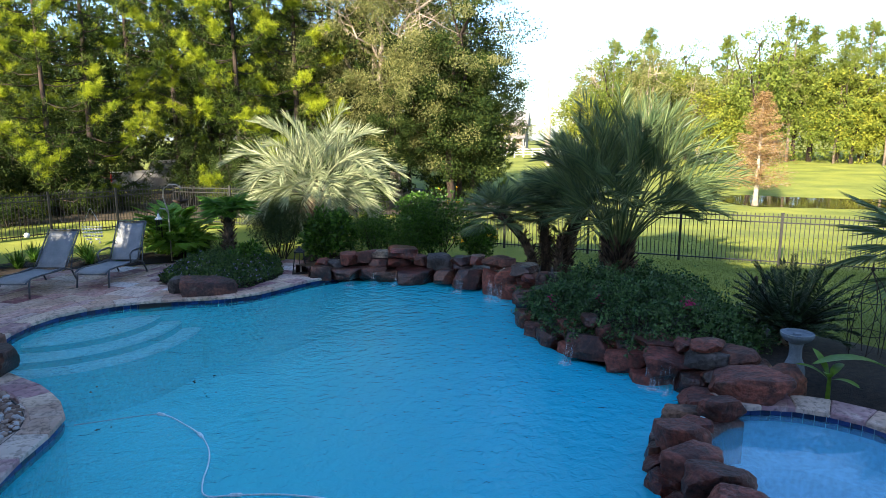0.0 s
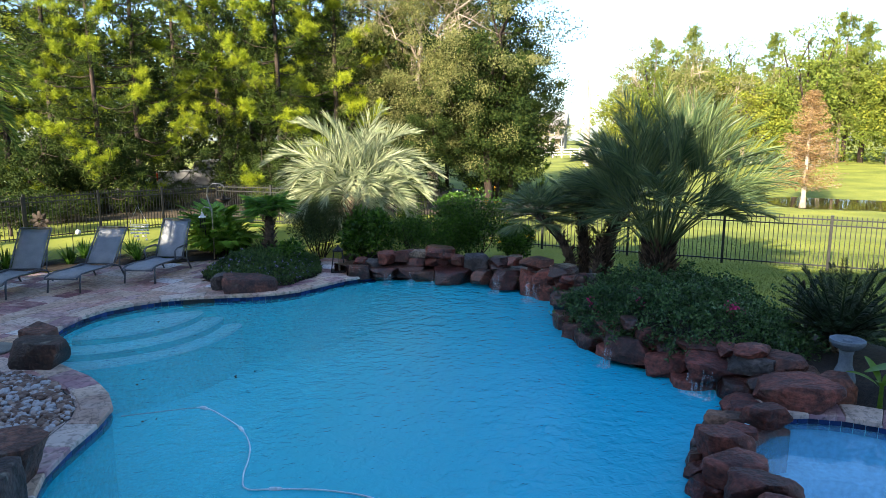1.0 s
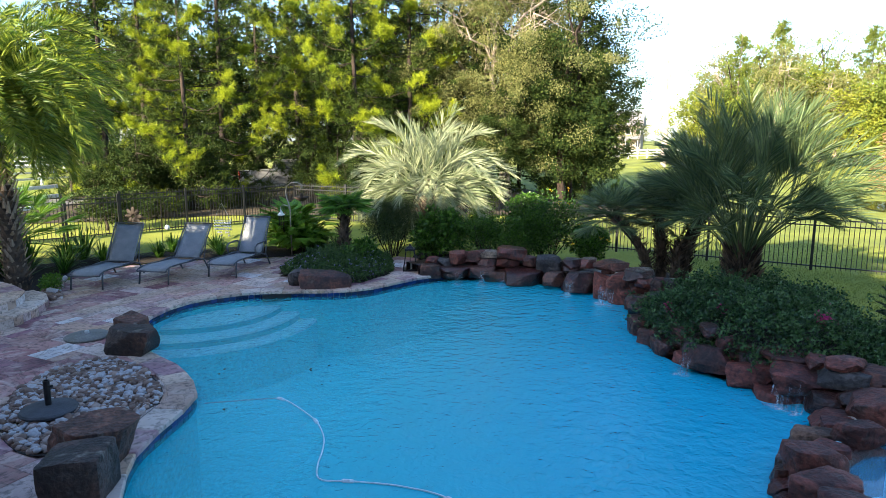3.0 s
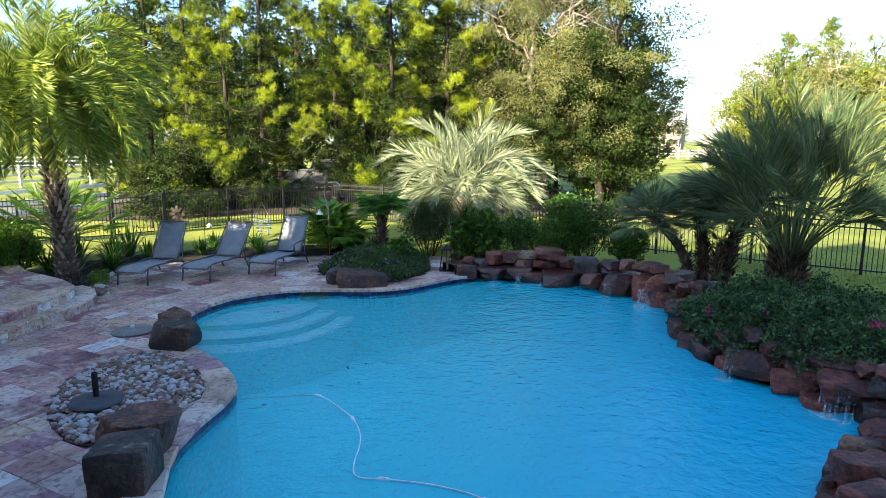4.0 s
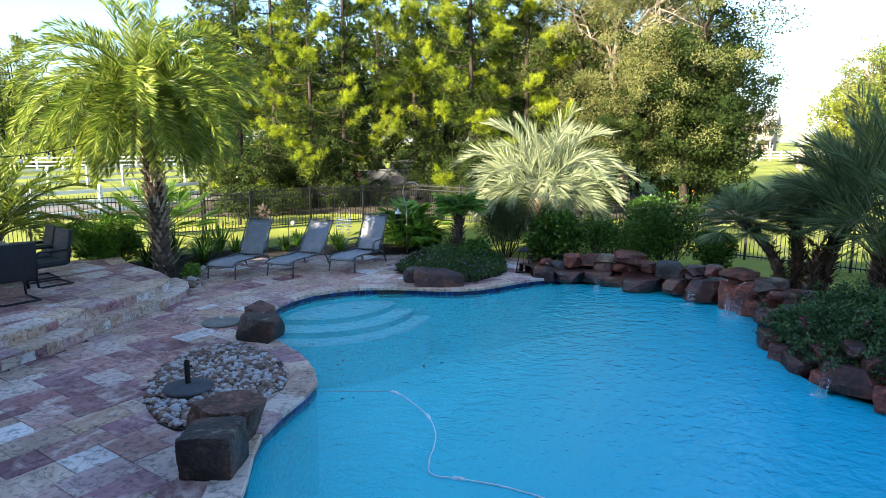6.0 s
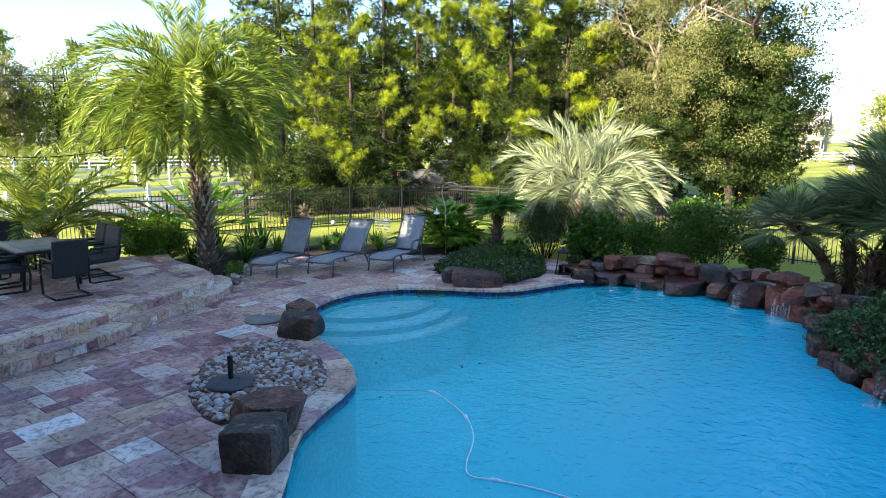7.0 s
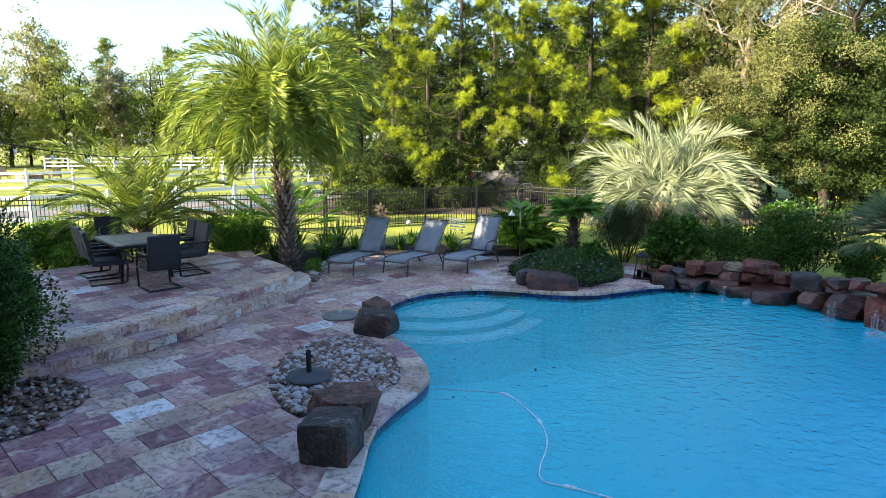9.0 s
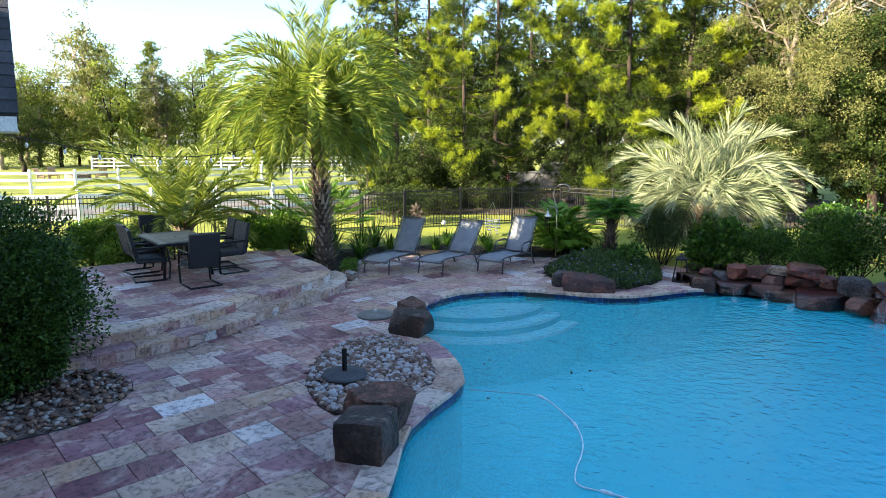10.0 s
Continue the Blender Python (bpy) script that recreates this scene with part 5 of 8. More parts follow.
def fan_leaf(base, way, petiole, blades, blade, rng, spread=2.6, droop=0.35):
    """A fan leaf: its petiole, and rows for its blades."""
    way = Vector(way).normalized()
    tip = Vector(base) + way * petiole + Vector((0, 0, -0.12 * petiole))
    side = way.cross(Vector((0, 0, 1)))
    side = side.normalized() if side.length > 0.05 else Vector((1, 0, 0))
    up = side.cross(way).normalized()
    b, w, l = [], [], []
    for k in range(blades):
        a = (k / (blades - 1) - 0.5) * spread
        g = way * math.cos(a) + side * math.sin(a) * 1.0 + up * (0.25 * abs(math.sin(a)) - 0.1) + Vector((0, 0, -droop * abs(math.sin(a)) * 0.6))
        b.append(tip - way * 0.05), w.append(g), l.append(blade * (1 - 0.25 * abs(a) / spread * 2) * rng.uniform(0.9, 1.08))
    return (Vector(base), Vector(base).lerp(tip, 0.5) + Vector((0, 0, 0.04)), tip), b, w, l


def fan_palm(name, at, label, trunk, trunk_r, leaves, petiole, blade, material, seed, low=-0.5, blades=30, width=0.035, high=1.4, husk=True, spread=2.6, flat=0.0, bend=0.1):
    """trunk: the top of the trunk over its foot."""
    rng, nr = random.Random(seed), np.random.default_rng(seed)
    palm = thing(name, at, label, "palm")
    top = Vector(trunk)
    bm = bmesh.new()
    pts = [Vector((top.x * t * t, top.y * t * t, top.z * t - 0.15 * (t == 0))) for t in [k / 6 for k in range(7)]]
    tube(bm, pts, [trunk_r * (1.0 - 0.12 * k / 6) for k in range(7)], 12)
    part("trunk", bm, PALM_BARK, palm, smooth=True)
    if husk:
        B, W = [], []
        for k in range(int(60 + 220 * top.z)):
            t = rng.uniform(0.05, 1.0)
            a = rng.uniform(0, math.tau)
            c = Vector((top.x * t * t, top.y * t * t, top.z * t))
            B.append(c + Vector((math.cos(a), math.sin(a), 0)) * trunk_r * 0.85)
            W.append(Vector((math.cos(a), math.sin(a), rng.uniform(0.5, 1.6))))
        part("husk", leaves_mesh("husk", np.array(B), np.array(W), nr.uniform(0.08, 0.2, len(B)), 0.035, DARK_HUSK, 0.1, nr), None, palm, "shaggy dry husks")
    B, W, L = [], [], []
    for k in range(leaves):
        f = (k + 0.5) / leaves
        a = k * 2.39996 + rng.uniform(-0.25, 0.25)
        el = high - (high - low) * f ** 0.9 + rng.uniform(-0.1, 0.1)
        stem, b, w, l = fan_leaf(top, (math.cos(a) * math.cos(el), math.sin(a) * math.cos(el), math.sin(el)), petiole * rng.uniform(0.75, 1.1), blades, blade, rng, spread)
        part("petiole", tube(bmesh.new(), stem, [0.018, 0.013, 0.01], 4), material, palm)
        B += b
        W += w
        L += l
    part("fan_leaf", leaves_mesh("fan_leaf", np.array(B), np.array(W), np.array(L), width, material, 0.05, nr, bend), None, palm)
    return palm


feather_palm("date_palm", (-10.6, 10.85, 0.0), "tall date palm with rough trunk and arching feathery yellow-green fronds", 3.85, 0.19, 118, 2.85, 0.4, 2.45, PALM_LEAF, 51, -0.55, 78, 0.024, (-0.22, 0.05), lift=0.6, forward=0.75, high=1.5, jitter=0.3, bend=0.05)
feather_palm("small_date_palm", (-14.2, 9.6, 0.0), "young date palm with low arching green fronds behind the patio", 0.9, 0.2, 46, 3.1, 0.44, 1.55, YOUNG_DATE, 52, 0.42, 76, 0.026, lift=0.35, high=1.45, jitter=0.08, hang=0.1)
feather_palm("pindo_palm", (-3.55, 17.6, 0.0), "sunlit silvery pindo palm with recurved fronds", 1.45, 0.24, 58, 2.55, 0.78, 2.0, SILVER_LEAF, 53, 0.25, 52, 0.022, twist=0.6, forward=0.9, lift=0.5, bend=0.1, start=0.34, high=1.4, tipward=1.1, jitter=0.1, shag=260)
feather_palm("fan_palm", (3.6, 12.85, 0.1), "large blue-green palm with long bare petioles and dense arching fronds", 0.62, 0.25, 70, 2.95, 0.92, 1.55, FAN_LEAF, 54, 0.88, 44, 0.02, twist=0.7, tipward=1.5, jitter=0.08, forward=0.8, lift=0.45, bend=0.08, start=0.55, high=1.53, even=0.8, boots=False, shag=520)
fan_palm("fan_palm", (2.05, 14.0, 0.05), "small fan palm with shaggy trunk leaning outward", (-0.8, -0.1, 1.3), 0.1, 26, 0.55, 0.62, FAN_LEAF, 55, -0.25, 44, 0.02, spread=3.3)
fan_palm("fan_palm", (2.35, 14.2, 0.05), "fan palm with upright shaggy trunk", (-0.12, 0.1, 1.4), 0.12, 30, 0.65, 0.7, FAN_LEAF, 56, -0.25, 44, 0.02, spread=3.3)
fan_palm("fan_palm", (2.75, 14.05, 0.05), "fan palm with thick dark leaning trunk", (0.5, 0.1, 1.65), 0.14, 34, 0.85, 0.8, FAN_LEAF, 57, -0.2, 46, 0.021, spread=3.3)
fan_palm("fan_palm", (2.55, 13.8, 0.05), "short dry fan palm stump with husks", (0.05, 0, 0.85), 0.1, 3, 0.2, 0.3, FAN_LEAF, 58, 0.4, 16, 0.024)
fan_palm("young_fan_palm", (-5.1, 14.9, 0.1), "young fan palm with slim dark trunk and bright fan leaves", (0.02, 0, 1.22), 0.12, 24, 0.4, 0.5, YOUNG_FAN, 59, 0.0, 24, 0.05, 0.9, spread=3.6, bend=0.2)
fan_palm("fan_palm", (7.5, 9.5, 0.0), "dark fan palm at the lawn edge", (0, 0, 1.4), 0.15, 26, 0.8, 0.95, FAN_LEAF, 60, -0.4, 28, 0.04, spread=3.0)
fan_palm("palmetto", (-12.9, 13.2, 0.0), "green palmetto clump with spiky fan leaves", (0, 0, 0.5), 0.1, 36, 1.25, 0.7, BRIGHT_LEAF, 61, 0.15, 24, 0.03)
feather_palm("sago_palm", (4.95, 8.75, 0.05), "dark green sago palm with stiff feathery rosette", 0.28, 0.16, 56, 1.05, 0.15, 0.45, SAGO_LEAF, 62, 0.15, 84, 0.012, boots=True, forward=0.5, lift=0.3)


# ---- shrubs and covers ----
def shrub(name, at, size, label, leaf, count, material, seed, stems=True, shape=0.5, flowers=None, width=0.55, category="shrub", lobes=9, open_foot=0.0, way_up=0.35):
    """Stems and a lumpy body of separate leaves; size: radius x, radius y, height."""
    rng, nr = random.Random(seed), np.random.default_rng(seed)
    s = thing(name, at, label, category)
    rx, ry, h = size
    cs = [(Vector((0, 0, h * 0.5)), 0.75)]
    for k in range(lobes):
        a, e = rng.uniform(0, math.tau), rng.uniform(0.0, 1.0)
        cs.append((Vector((math.cos(a) * rx * 0.55 * (1 - 0.4 * e), math.sin(a) * ry * 0.55 * (1 - 0.4 * e), h * (0.28 + open_foot * 0.3 + 0.45 * e))), rng.uniform(0.32, 0.52)))
    which = nr.integers(0, len(cs), count)
    p, d = ball_points(nr, count, 0.28)
    ctr = np.array([list(c[0]) for c in cs])[which]
    rad = np.array([c[1] for c in cs])[which]
    base = ctr + p * rad[:, None] * np.array([rx, ry, h * 0.62])
    base[:, 2] = np.clip(base[:, 2], 0.02 + open_foot * h * 0.4 * nr.random(count), h * 1.1)
    way = d * 0.8 + nr.normal(size=(count, 3)) * 0.55 + np.array([0, 0, way_up])
    part("foliage", leaves_mesh("foliage", base, way, leaf * nr.uniform(0.6, 1.3, count), leaf * width, material, 0.2, nr, 0.1), None, s)
    if stems:
        bm = bmesh.new()
        for k in range(14):
            a = rng.uniform(0, math.tau)
            foot = Vector((math.cos(a) * rx * 0.15, math.sin(a) * ry * 0.15, -0.05))
            end = Vector((math.cos(a) * rx * rng.uniform(0.3, 0.8), math.sin(a) * ry * rng.uniform(0.3, 0.8), h * rng.uniform(0.5, 0.85)))
            mid = limb(bm, foot, end, 0.016, 0.005, rng, 3, 0.08, 4)
            limb(bm, mid[1], mid[1] + Vector((rng.uniform(-0.3, 0.3) * rx, rng.uniform(-0.3, 0.3) * ry, h * 0.35)), 0.008, 0.004, rng, 2, 0.1, 4)
        part("stem", bm, PINE_BARK, s)
    if flowers:
        fm, n, fs, zone = flowers
        p, d = ball_points(nr, n, 0.1)
        b = p * np.array([rx * 0.95, ry * 0.95, h * 0.5]) + np.array([0, 0, h * 0.55])
        b = b[b[:, 2] > h * zone]
        b = np.repeat(b, 6, 0) + nr.normal(size=(len(b) * 6, 3)) * fs * 0.6
        part("blossom", leaves_mesh("blossom", b, nr.normal(size=b.shape) + np.array([0, -0.5, 0.6]), fs, fs * 0.8, fm, 0.2, nr), None, s)
    return s


YELLOW = mat("yellow petals", (0.75, 0.42, 0.01), (0.85, 0.55, 0.03), 4, 0.5, 0, island=0.3, through_light=0.3)
PINK = mat("magenta petals", (0.42, 0.02, 0.12), (0.60, 0.06, 0.22), 4, 0.5, 0, island=0.3, through_light=0.3)
PURPLE = mat("lilac petals", (0.30, 0.22, 0.55), (0.42, 0.34, 0.68), 4, 0.5, 0, island=0.3, through_light=0.3)
BUSH_LEAF = leaf_mat("dark bush leaves", (0.018, 0.05, 0.008), (0.06, 0.125, 0.015), 0.45, 0.3, 0.9)
shrub("large_bush", (-9.15, 3.35, 0.0), (1.42, 1.4, 2.35), "large dense dark green bush over the pebble bed", 0.062, 30000, BUSH_LEAF, 71, lobes=18, open_foot=0.1)
shrub("low_bush", (-8.4, 3.25, 0.0), (0.7, 0.75, 1.1), "low dense dark green bush under a larger one", 0.062, 9000, BUSH_LEAF, 70, lobes=10)
shrub("myrtle_shrub", (-4.15, 16.0, 0.0), (0.85, 0.75, 1.42), "clipped small-leaved shrub with bare lower stems", 0.045, 15000, DULL_LEAF, 72, open_foot=0.5, lobes=14)
shrub("broadleaf_shrub", (-2.75, 15.6, 0.0), (0.8, 0.7, 1.35), "broad-leaved green shrub beside the lantern", 0.13, 3400, HEDGE_LEAF, 73, width=0.62, stems=False)
shrub("low_hedge", (-1.35, 15.5, 0.05), (1.35, 0.75, 1.05), "low spreading green hedge behind the rocks", 0.06, 9000, HEDGE_LEAF, 74)
shrub("flowering_shrub", (-0.15, 16.1, 0.05), (1.3, 0.95, 1.8), "leafy bright green shrub with yellow flowers", 0.075, 12000, HEDGE_LEAF, 75, flowers=(YELLOW, 26, 0.045, 0.75))
shrub("flowering_shrub", (0.85, 15.6, 0.05), (0.65, 0.6, 0.95), "small leafy shrub with a few yellow flowers", 0.075, 5000, HEDGE_LEAF, 76, flowers=(YELLOW, 20, 0.045, 0.5))
shrub("patio_hedge", (-12.7, 11.2, 0.0), (1.15, 0.9, 1.4), "sunlit green hedge beside the dining patio", 0.07, 14000, BRIGHT_LEAF, 77)
shrub("patio_hedge", (-14.15, 8.3, 0.0), (0.9, 1.0, 1.2), "sunlit green hedge beside the dining patio", 0.075, 8000, BRIGHT_LEAF, 78)
shrub("patio_hedge", (-15.48, 8.12, 0.0), (1.0, 0.9, 1.25), "sunlit green hedge beside the dining patio", 0.075, 8000, BRIGHT_LEAF, 84)
shrub("patio_hedge", (-15.0, 6.4, 0.0), (0.9, 1.0, 1.15), "sunlit green hedge beside the dining patio", 0.075, 6000, BRIGHT_LEAF, 79)
shrub("leafy_plant", (-4.45, 14.1, 0.1), (0.45, 0.4, 0.62), "leafy green plant under the young fan palm", 0.11, 900, HEDGE_LEAF, 80, stems=False)
shrub("small_bush", (-9.75, 10.75, 0.0), (0.28, 0.28, 0.4), "small bush at the foot of the date palm", 0.06, 700, BRIGHT_LEAF, 81, stems=False)
shrub("small_bush", (-2.0, 17.6, 0.0), (0.55, 0.5, 1.3), "thin light green bush by the fence", 0.07, 1800, BRIGHT_LEAF, 82)


def ground_cover(name, outline, z, height, leaf, count, material, label, seed, flowers=None, wild=0.0):
    """Low leaves in lumps; wild: share of stray runners that stand up and hang out."""
    nr = np.random.default_rng(seed)
    line = [(p.x, p.y) for p in spline(outline, 0.2, True)]
    x0, x1, y0, y1 = min(p[0] for p in line), max(p[0] for p in line), min(p[1] for p in line), max(p[1] for p in line)
    b, edge = [], []
    while len(b) < count:
        x, y = nr.uniform(x0, x1), nr.uniform(y0, y1)
        if inside(x, y, line):
            g = edge_gap(x, y, line)
            top = z + height * smoothstep(-0.25, 0.7, g) * (0.72 + 0.5 * noise.noise(Vector((x * 1.6, y * 1.6, seed))) + 0.35 * noise.noise(Vector((x * 6, y * 6, seed))))
            b.append((x, y, top + height * (0.3 * (nr.random() < 0.06) * nr.random() - 0.3 * nr.random() ** 2))), edge.append(g)
    b = np.array(b)
    if wild:        # leaves gather along arching runners
        runs = b[nr.integers(0, count, 420)]
        k = np.repeat(np.arange(420), 34)
        t = nr.random(len(k)) ** 0.8
        d = nr.normal(size=(420, 3)) * np.array([1, 1, 0.2]) + np.array([-0.5, -0.9, 0.0])
        d /= np.linalg.norm(d, axis=1, keepdims=True)
        long = nr.uniform(0.2, 0.55, 420)[k]
        extra = runs[k] + d[k] * (t * long)[:, None] + np.c_[np.zeros((len(k), 2)), 0.6 * long * t * (1 - 1.25 * t) + 0.03] + nr.normal(size=(len(k), 3)) * 0.018
        b[:len(extra)] = extra
    way = nr.normal(size=b.shape) * 0.8 + np.array([0, -0.1, 0.75])
    c = thing(name, (0, 0, 0), label, "ground cover", kind="stuff")
    part("foliage", leaves_mesh("foliage", b, way, leaf * nr.uniform(0.6, 1.4, count), leaf * 0.65, material, 0.2, nr, 0.15), None, c)
    if flowers:
        fm, n, fs, test = flowers
        pick = [q for q, g in zip(b, edge) if test(q, g)][:n]
        f = np.repeat(np.array(pick) + np.array([0, 0, 0.04]), 7, 0)
        f = f + nr.normal(size=f.shape) * fs * 0.7
        part("blossom", leaves_mesh("blossom", f, nr.normal(size=f.shape) + np.array([0, -0.6, 0.6]), fs, fs * 0.8, fm, 0.2, nr), None, c)
    return c


ground_cover("flowering_cover", ISLAND, 0.06, 0.42, 0.055, 17000, ISLAND_LEAF, "low dark ground cover with tiny lilac flowers", 91, (PURPLE, 170, 0.018, lambda q, g: q[1] < 14.3 and g < 0.8))
ground_cover("trailing_cover", [(1.5, 10.8), (1.46, 9.95), (1.68, 9.25), (2.2, 8.58), (2.85, 8.14), (3.5, 7.9), (4.1, 8.0), (4.6, 8.7), (4.75, 9.6), (4.6, 10.8), (4.3, 11.8), (3.4, 12.3), (2.5, 12.0), (1.9, 11.4)], 0.16, 0.62, 0.05, 36000, COVER_LEAF,
             "trailing dark green creeper spilling over the rocks", 92, (PINK, 46, 0.04, lambda q, g: g < 0.35 and q[1] < 10.6 and noise.noise(Vector((q[0] * 3, q[1] * 3, 4))) > 0.2), 1.0)


def strappy(name, at, label, blades, length, width, material, seed, droop=0.5, spread=0.9, category="plant"):
    rng, nr = random.Random(seed), np.random.default_rng(seed)
    t = thing(name, at, label, category)
    v, f = [], []
    for k in range(blades):
        a, e = rng.uniform(0, math.tau), rng.uniform(0.35, 1.45)
        d = Vector((math.cos(a) * math.cos(e) * spread, math.sin(a) * math.cos(e) * spread, math.sin(e))).normalized()
        side = Vector((-math.sin(a), math.cos(a), 0))
        p = Vector((rng.uniform(-0.05, 0.05), rng.uniform(-0.05, 0.05), 0))
        l = length * rng.uniform(0.7, 1.15)
        s = len(v)
        for j, w in enumerate((0.7, 1.0, 0.75, 0.08)):
            v += [tuple(p - side * width * w / 2), tuple(p + side * width * w / 2)]
            p = p + d * l / 3
            d = (d + Vector((0, 0, -droop * (0.25 + 0.3 * j)))).normalized()
        f += [(s + 2 * j, s + 2 * j + 1, s + 2 * j + 3, s + 2 * j + 2) for j in range(3)]
    part("blade", raw_mesh("blade", v, f, material), None, t)
    return t


for k, (x, y, l, n) in enumerate([(-11.3, 13.0, 0.85, 80), (-10.6, 14.3, 0.6, 60), (-12.0, 12.6, 0.9, 80), (-9.3, 14.9, 0.5, 45), (-11.9, 11.7, 0.7, 60), (-11.3, 11.7, 0.7, 60), (-10.9, 12.4, 0.6, 60), (-11.6, 13.9, 0.9, 80), (-10.0, 15.2, 0.55, 70), (-9.0, 15.7, 0.5, 70), (-8.0, 15.9, 0.6, 80), (-7.9, 15.2, 0.45, 60), (-6.3, 16.5, 0.6, 70), (-5.7, 16.2, 0.6, 70), (-10.8, 13.6, 0.6, 60), (-9.9, 14.5, 0.5, 60)]):
    strappy("strap_leaf_plant", (x, y, 0.0), "dark green strap-leaved plant in the mulch bed", n, l, 0.04, HEDGE_LEAF, 100 + k)
for k, (x, y, l, n) in enumerate([(-8.55, 15.1, 0.5, 70), (-6.2, 15.9, 0.4, 50)]):
    strappy("lily_clump", (x, y, 0.0), "bright yellow-green grassy clump in sun", n, l, 0.025, BRIGHT_LEAF, 110 + k)


def lobed_leaf(v, f, base, way, up, size, rng):
    """A split-leaf blade: a midrib with finger lobes on both sides."""
    way, up = Vector(way).normalized(), Vector(up)
    side = way.cross(up).normalized()
    nor = side.cross(way)
    i = len(v)
    v += [tuple(base), tuple(base + way * size * 0.3 + side * size * 0.24), tuple(base + way * size * 0.7 + side * size * 0.2 - nor * size * 0.1), tuple(base + way * size * 1.05 - nor * size * 0.25),
          tuple(base + way * size * 0.7 - side * size * 0.2 - nor * size * 0.1), tuple(base + way * size * 0.3 - side * size * 0.24)]
    f.append((i, i + 1, i + 2, i + 3, i + 4, i + 5))
    for k in range(6):
        t = 0.12 + 0.8 * k / 5
        q = base + way * size * t - nor * size * 0.25 * t * t
        for s in (-1, 1):
            l = size * 0.4 * math.sin(math.pi * (0.18 + 0.75 * t)) * rng.uniform(0.85, 1.1)
            g = (side * s + way * 0.55 - nor * 0.2).normalized()
            w = way * size * 0.125
            i = len(v)
            v += [tuple(q - w), tuple(q + g * l * 0.6 - w * 0.8), tuple(q + g * l), tuple(q + g * l * 0.6 + w * 0.9), tuple(q + w)]
            f.append((i, i + 1, i + 2, i + 3, i + 4))


PHILO_LEAF = leaf_mat("philodendron leaves", (0.09, 0.20, 0.018), (0.22, 0.38, 0.045), 0.3, 0.4, 0.9)


def philodendron(at, count, size, seed):
    rng = random.Random(seed)
    t = thing("philodendron", at, "large split-leaf philodendron, bright green where sunlit", "plant")
    bm = bmesh.new()
    for k in range(count):
        v, f = [], []
        a, e = rng.uniform(0, math.tau), rng.uniform(0.15, 1.3)
        d = Vector((math.cos(a) * math.cos(e), math.sin(a) * math.cos(e), math.sin(e)))
        tip = Vector((0, 0, 0.15)) + d * Vector((1, 1, 1.0)).length * rng.uniform(0.35, 0.62)
        tube(bm, [(0, 0, 0.05), tip * 0.6 + Vector((0, 0, 0.08)), tip], 0.012, 4)
        lobed_leaf(v, f, tip, (d.x, d.y, -0.15 + 0.5 * d.z), (0, 0, 1), size * rng.uniform(0.7, 1.15), rng)
        part("leaf", raw_mesh("leaf", v, f, PHILO_LEAF), None, t)
    part("petiole", bm, BRIGHT_LEAF, t)
    return t


shrub("split_leaf_clump", (-6.95, 16.15, 0.0), (0.85, 0.7, 1.05), "bushy clump of broad bright green leaves", 0.2, 1100, PHILO_LEAF, 83, stems=False, width=0.5, category="plant")
philodendron((-6.9, 16.2, 0.05), 110, 0.42, 5)
philodendron((-7.4, 16.5, 0.05), 70, 0.4, 6)


def banana(at, leaves, seed, label):
    rng = random.Random(seed)
    t = thing("banana_plant", at, label, "plant")
    bm = bmesh.new()
    tube(bm, [(0, 0, -0.05), (0, 0, 0.3)], [0.03, 0.02], 8)
    part("stalk", bm, BRIGHT_LEAF, t)
    for a, e, l, w in leaves:
        d = Vector((math.cos(a) * math.cos(e), math.sin(a) * math.cos(e), math.sin(e)))
        side = Vector((-math.sin(a), math.cos(a), 0))
        p, v, f = Vector((0, 0, 0.25)), [], []
        n = 9
        for k in range(n + 1):
            tt = k / n
            ww = w * (0.1 if tt < 0.2 else math.sin(math.pi * min(1, (tt - 0.15) / 0.86)) ** 0.6) + 0.004
            nor = side.cross(d)
            v += [tuple(p - side * ww / 2 - nor * ww * 0.12), tuple(p), tuple(p + side * ww / 2 - nor * ww * 0.12)]
            p = p + d * l / n
            d = (d + Vector((0, 0, -0.11))).normalized()
        for k in range(n):
            s = 3 * k
            f += [(s, s + 1, s + 4, s + 3), (s + 1, s + 2, s + 5, s + 4)]
        part("leaf", raw_mesh("leaf", v, f, BRIGHT_LEAF, True), None, t)
    return t


banana((4.35, 6.78, SPA_Z - 0.05), [(2.6, 0.75, 0.38, 0.09), (0.6, 0.8, 0.34, 0.10), (5.2, 0.5, 0.34, 0.09), (4.0, 0.9, 0.30, 0.09), (1.8, 1.1, 0.4, 0.09)], 1, "small banana plant with bright green leaves")
banana((5.35, 6.95, 0.0), [(3.25, 0.62, 1.25, 0.2), (4.3, 0.35, 0.7, 0.18), (5.0, 0.6, 0.8, 0.2), (1.0, 0.9, 0.8, 0.2)], 2, "banana plant with long paddle leaves")


# ---- boulders standing singly ----
boulder(-5.88, 7.8, 0.0, 0.72, 0.5, 0.36, 6, "red-brown sandstone boulder on the coping", material=ROCK_BLOCK, power=26, flat=1.0, chips=4, rough=0.09)
boulder(-6.18, 8.24, 0.0, 0.42, 0.36, 0.42, -10, "brown boulder with a flat split top", material=ROCK_BLOCK, power=20, chips=3, rough=0.09)
boulder(-3.95, 4.38, 0.0, 0.52, 0.5, 0.42, 18, "square dark boulder with pale lichen on top", rough=0.1, flat=1.1, material=ROCK_BLOCK, chips=0, power=18)
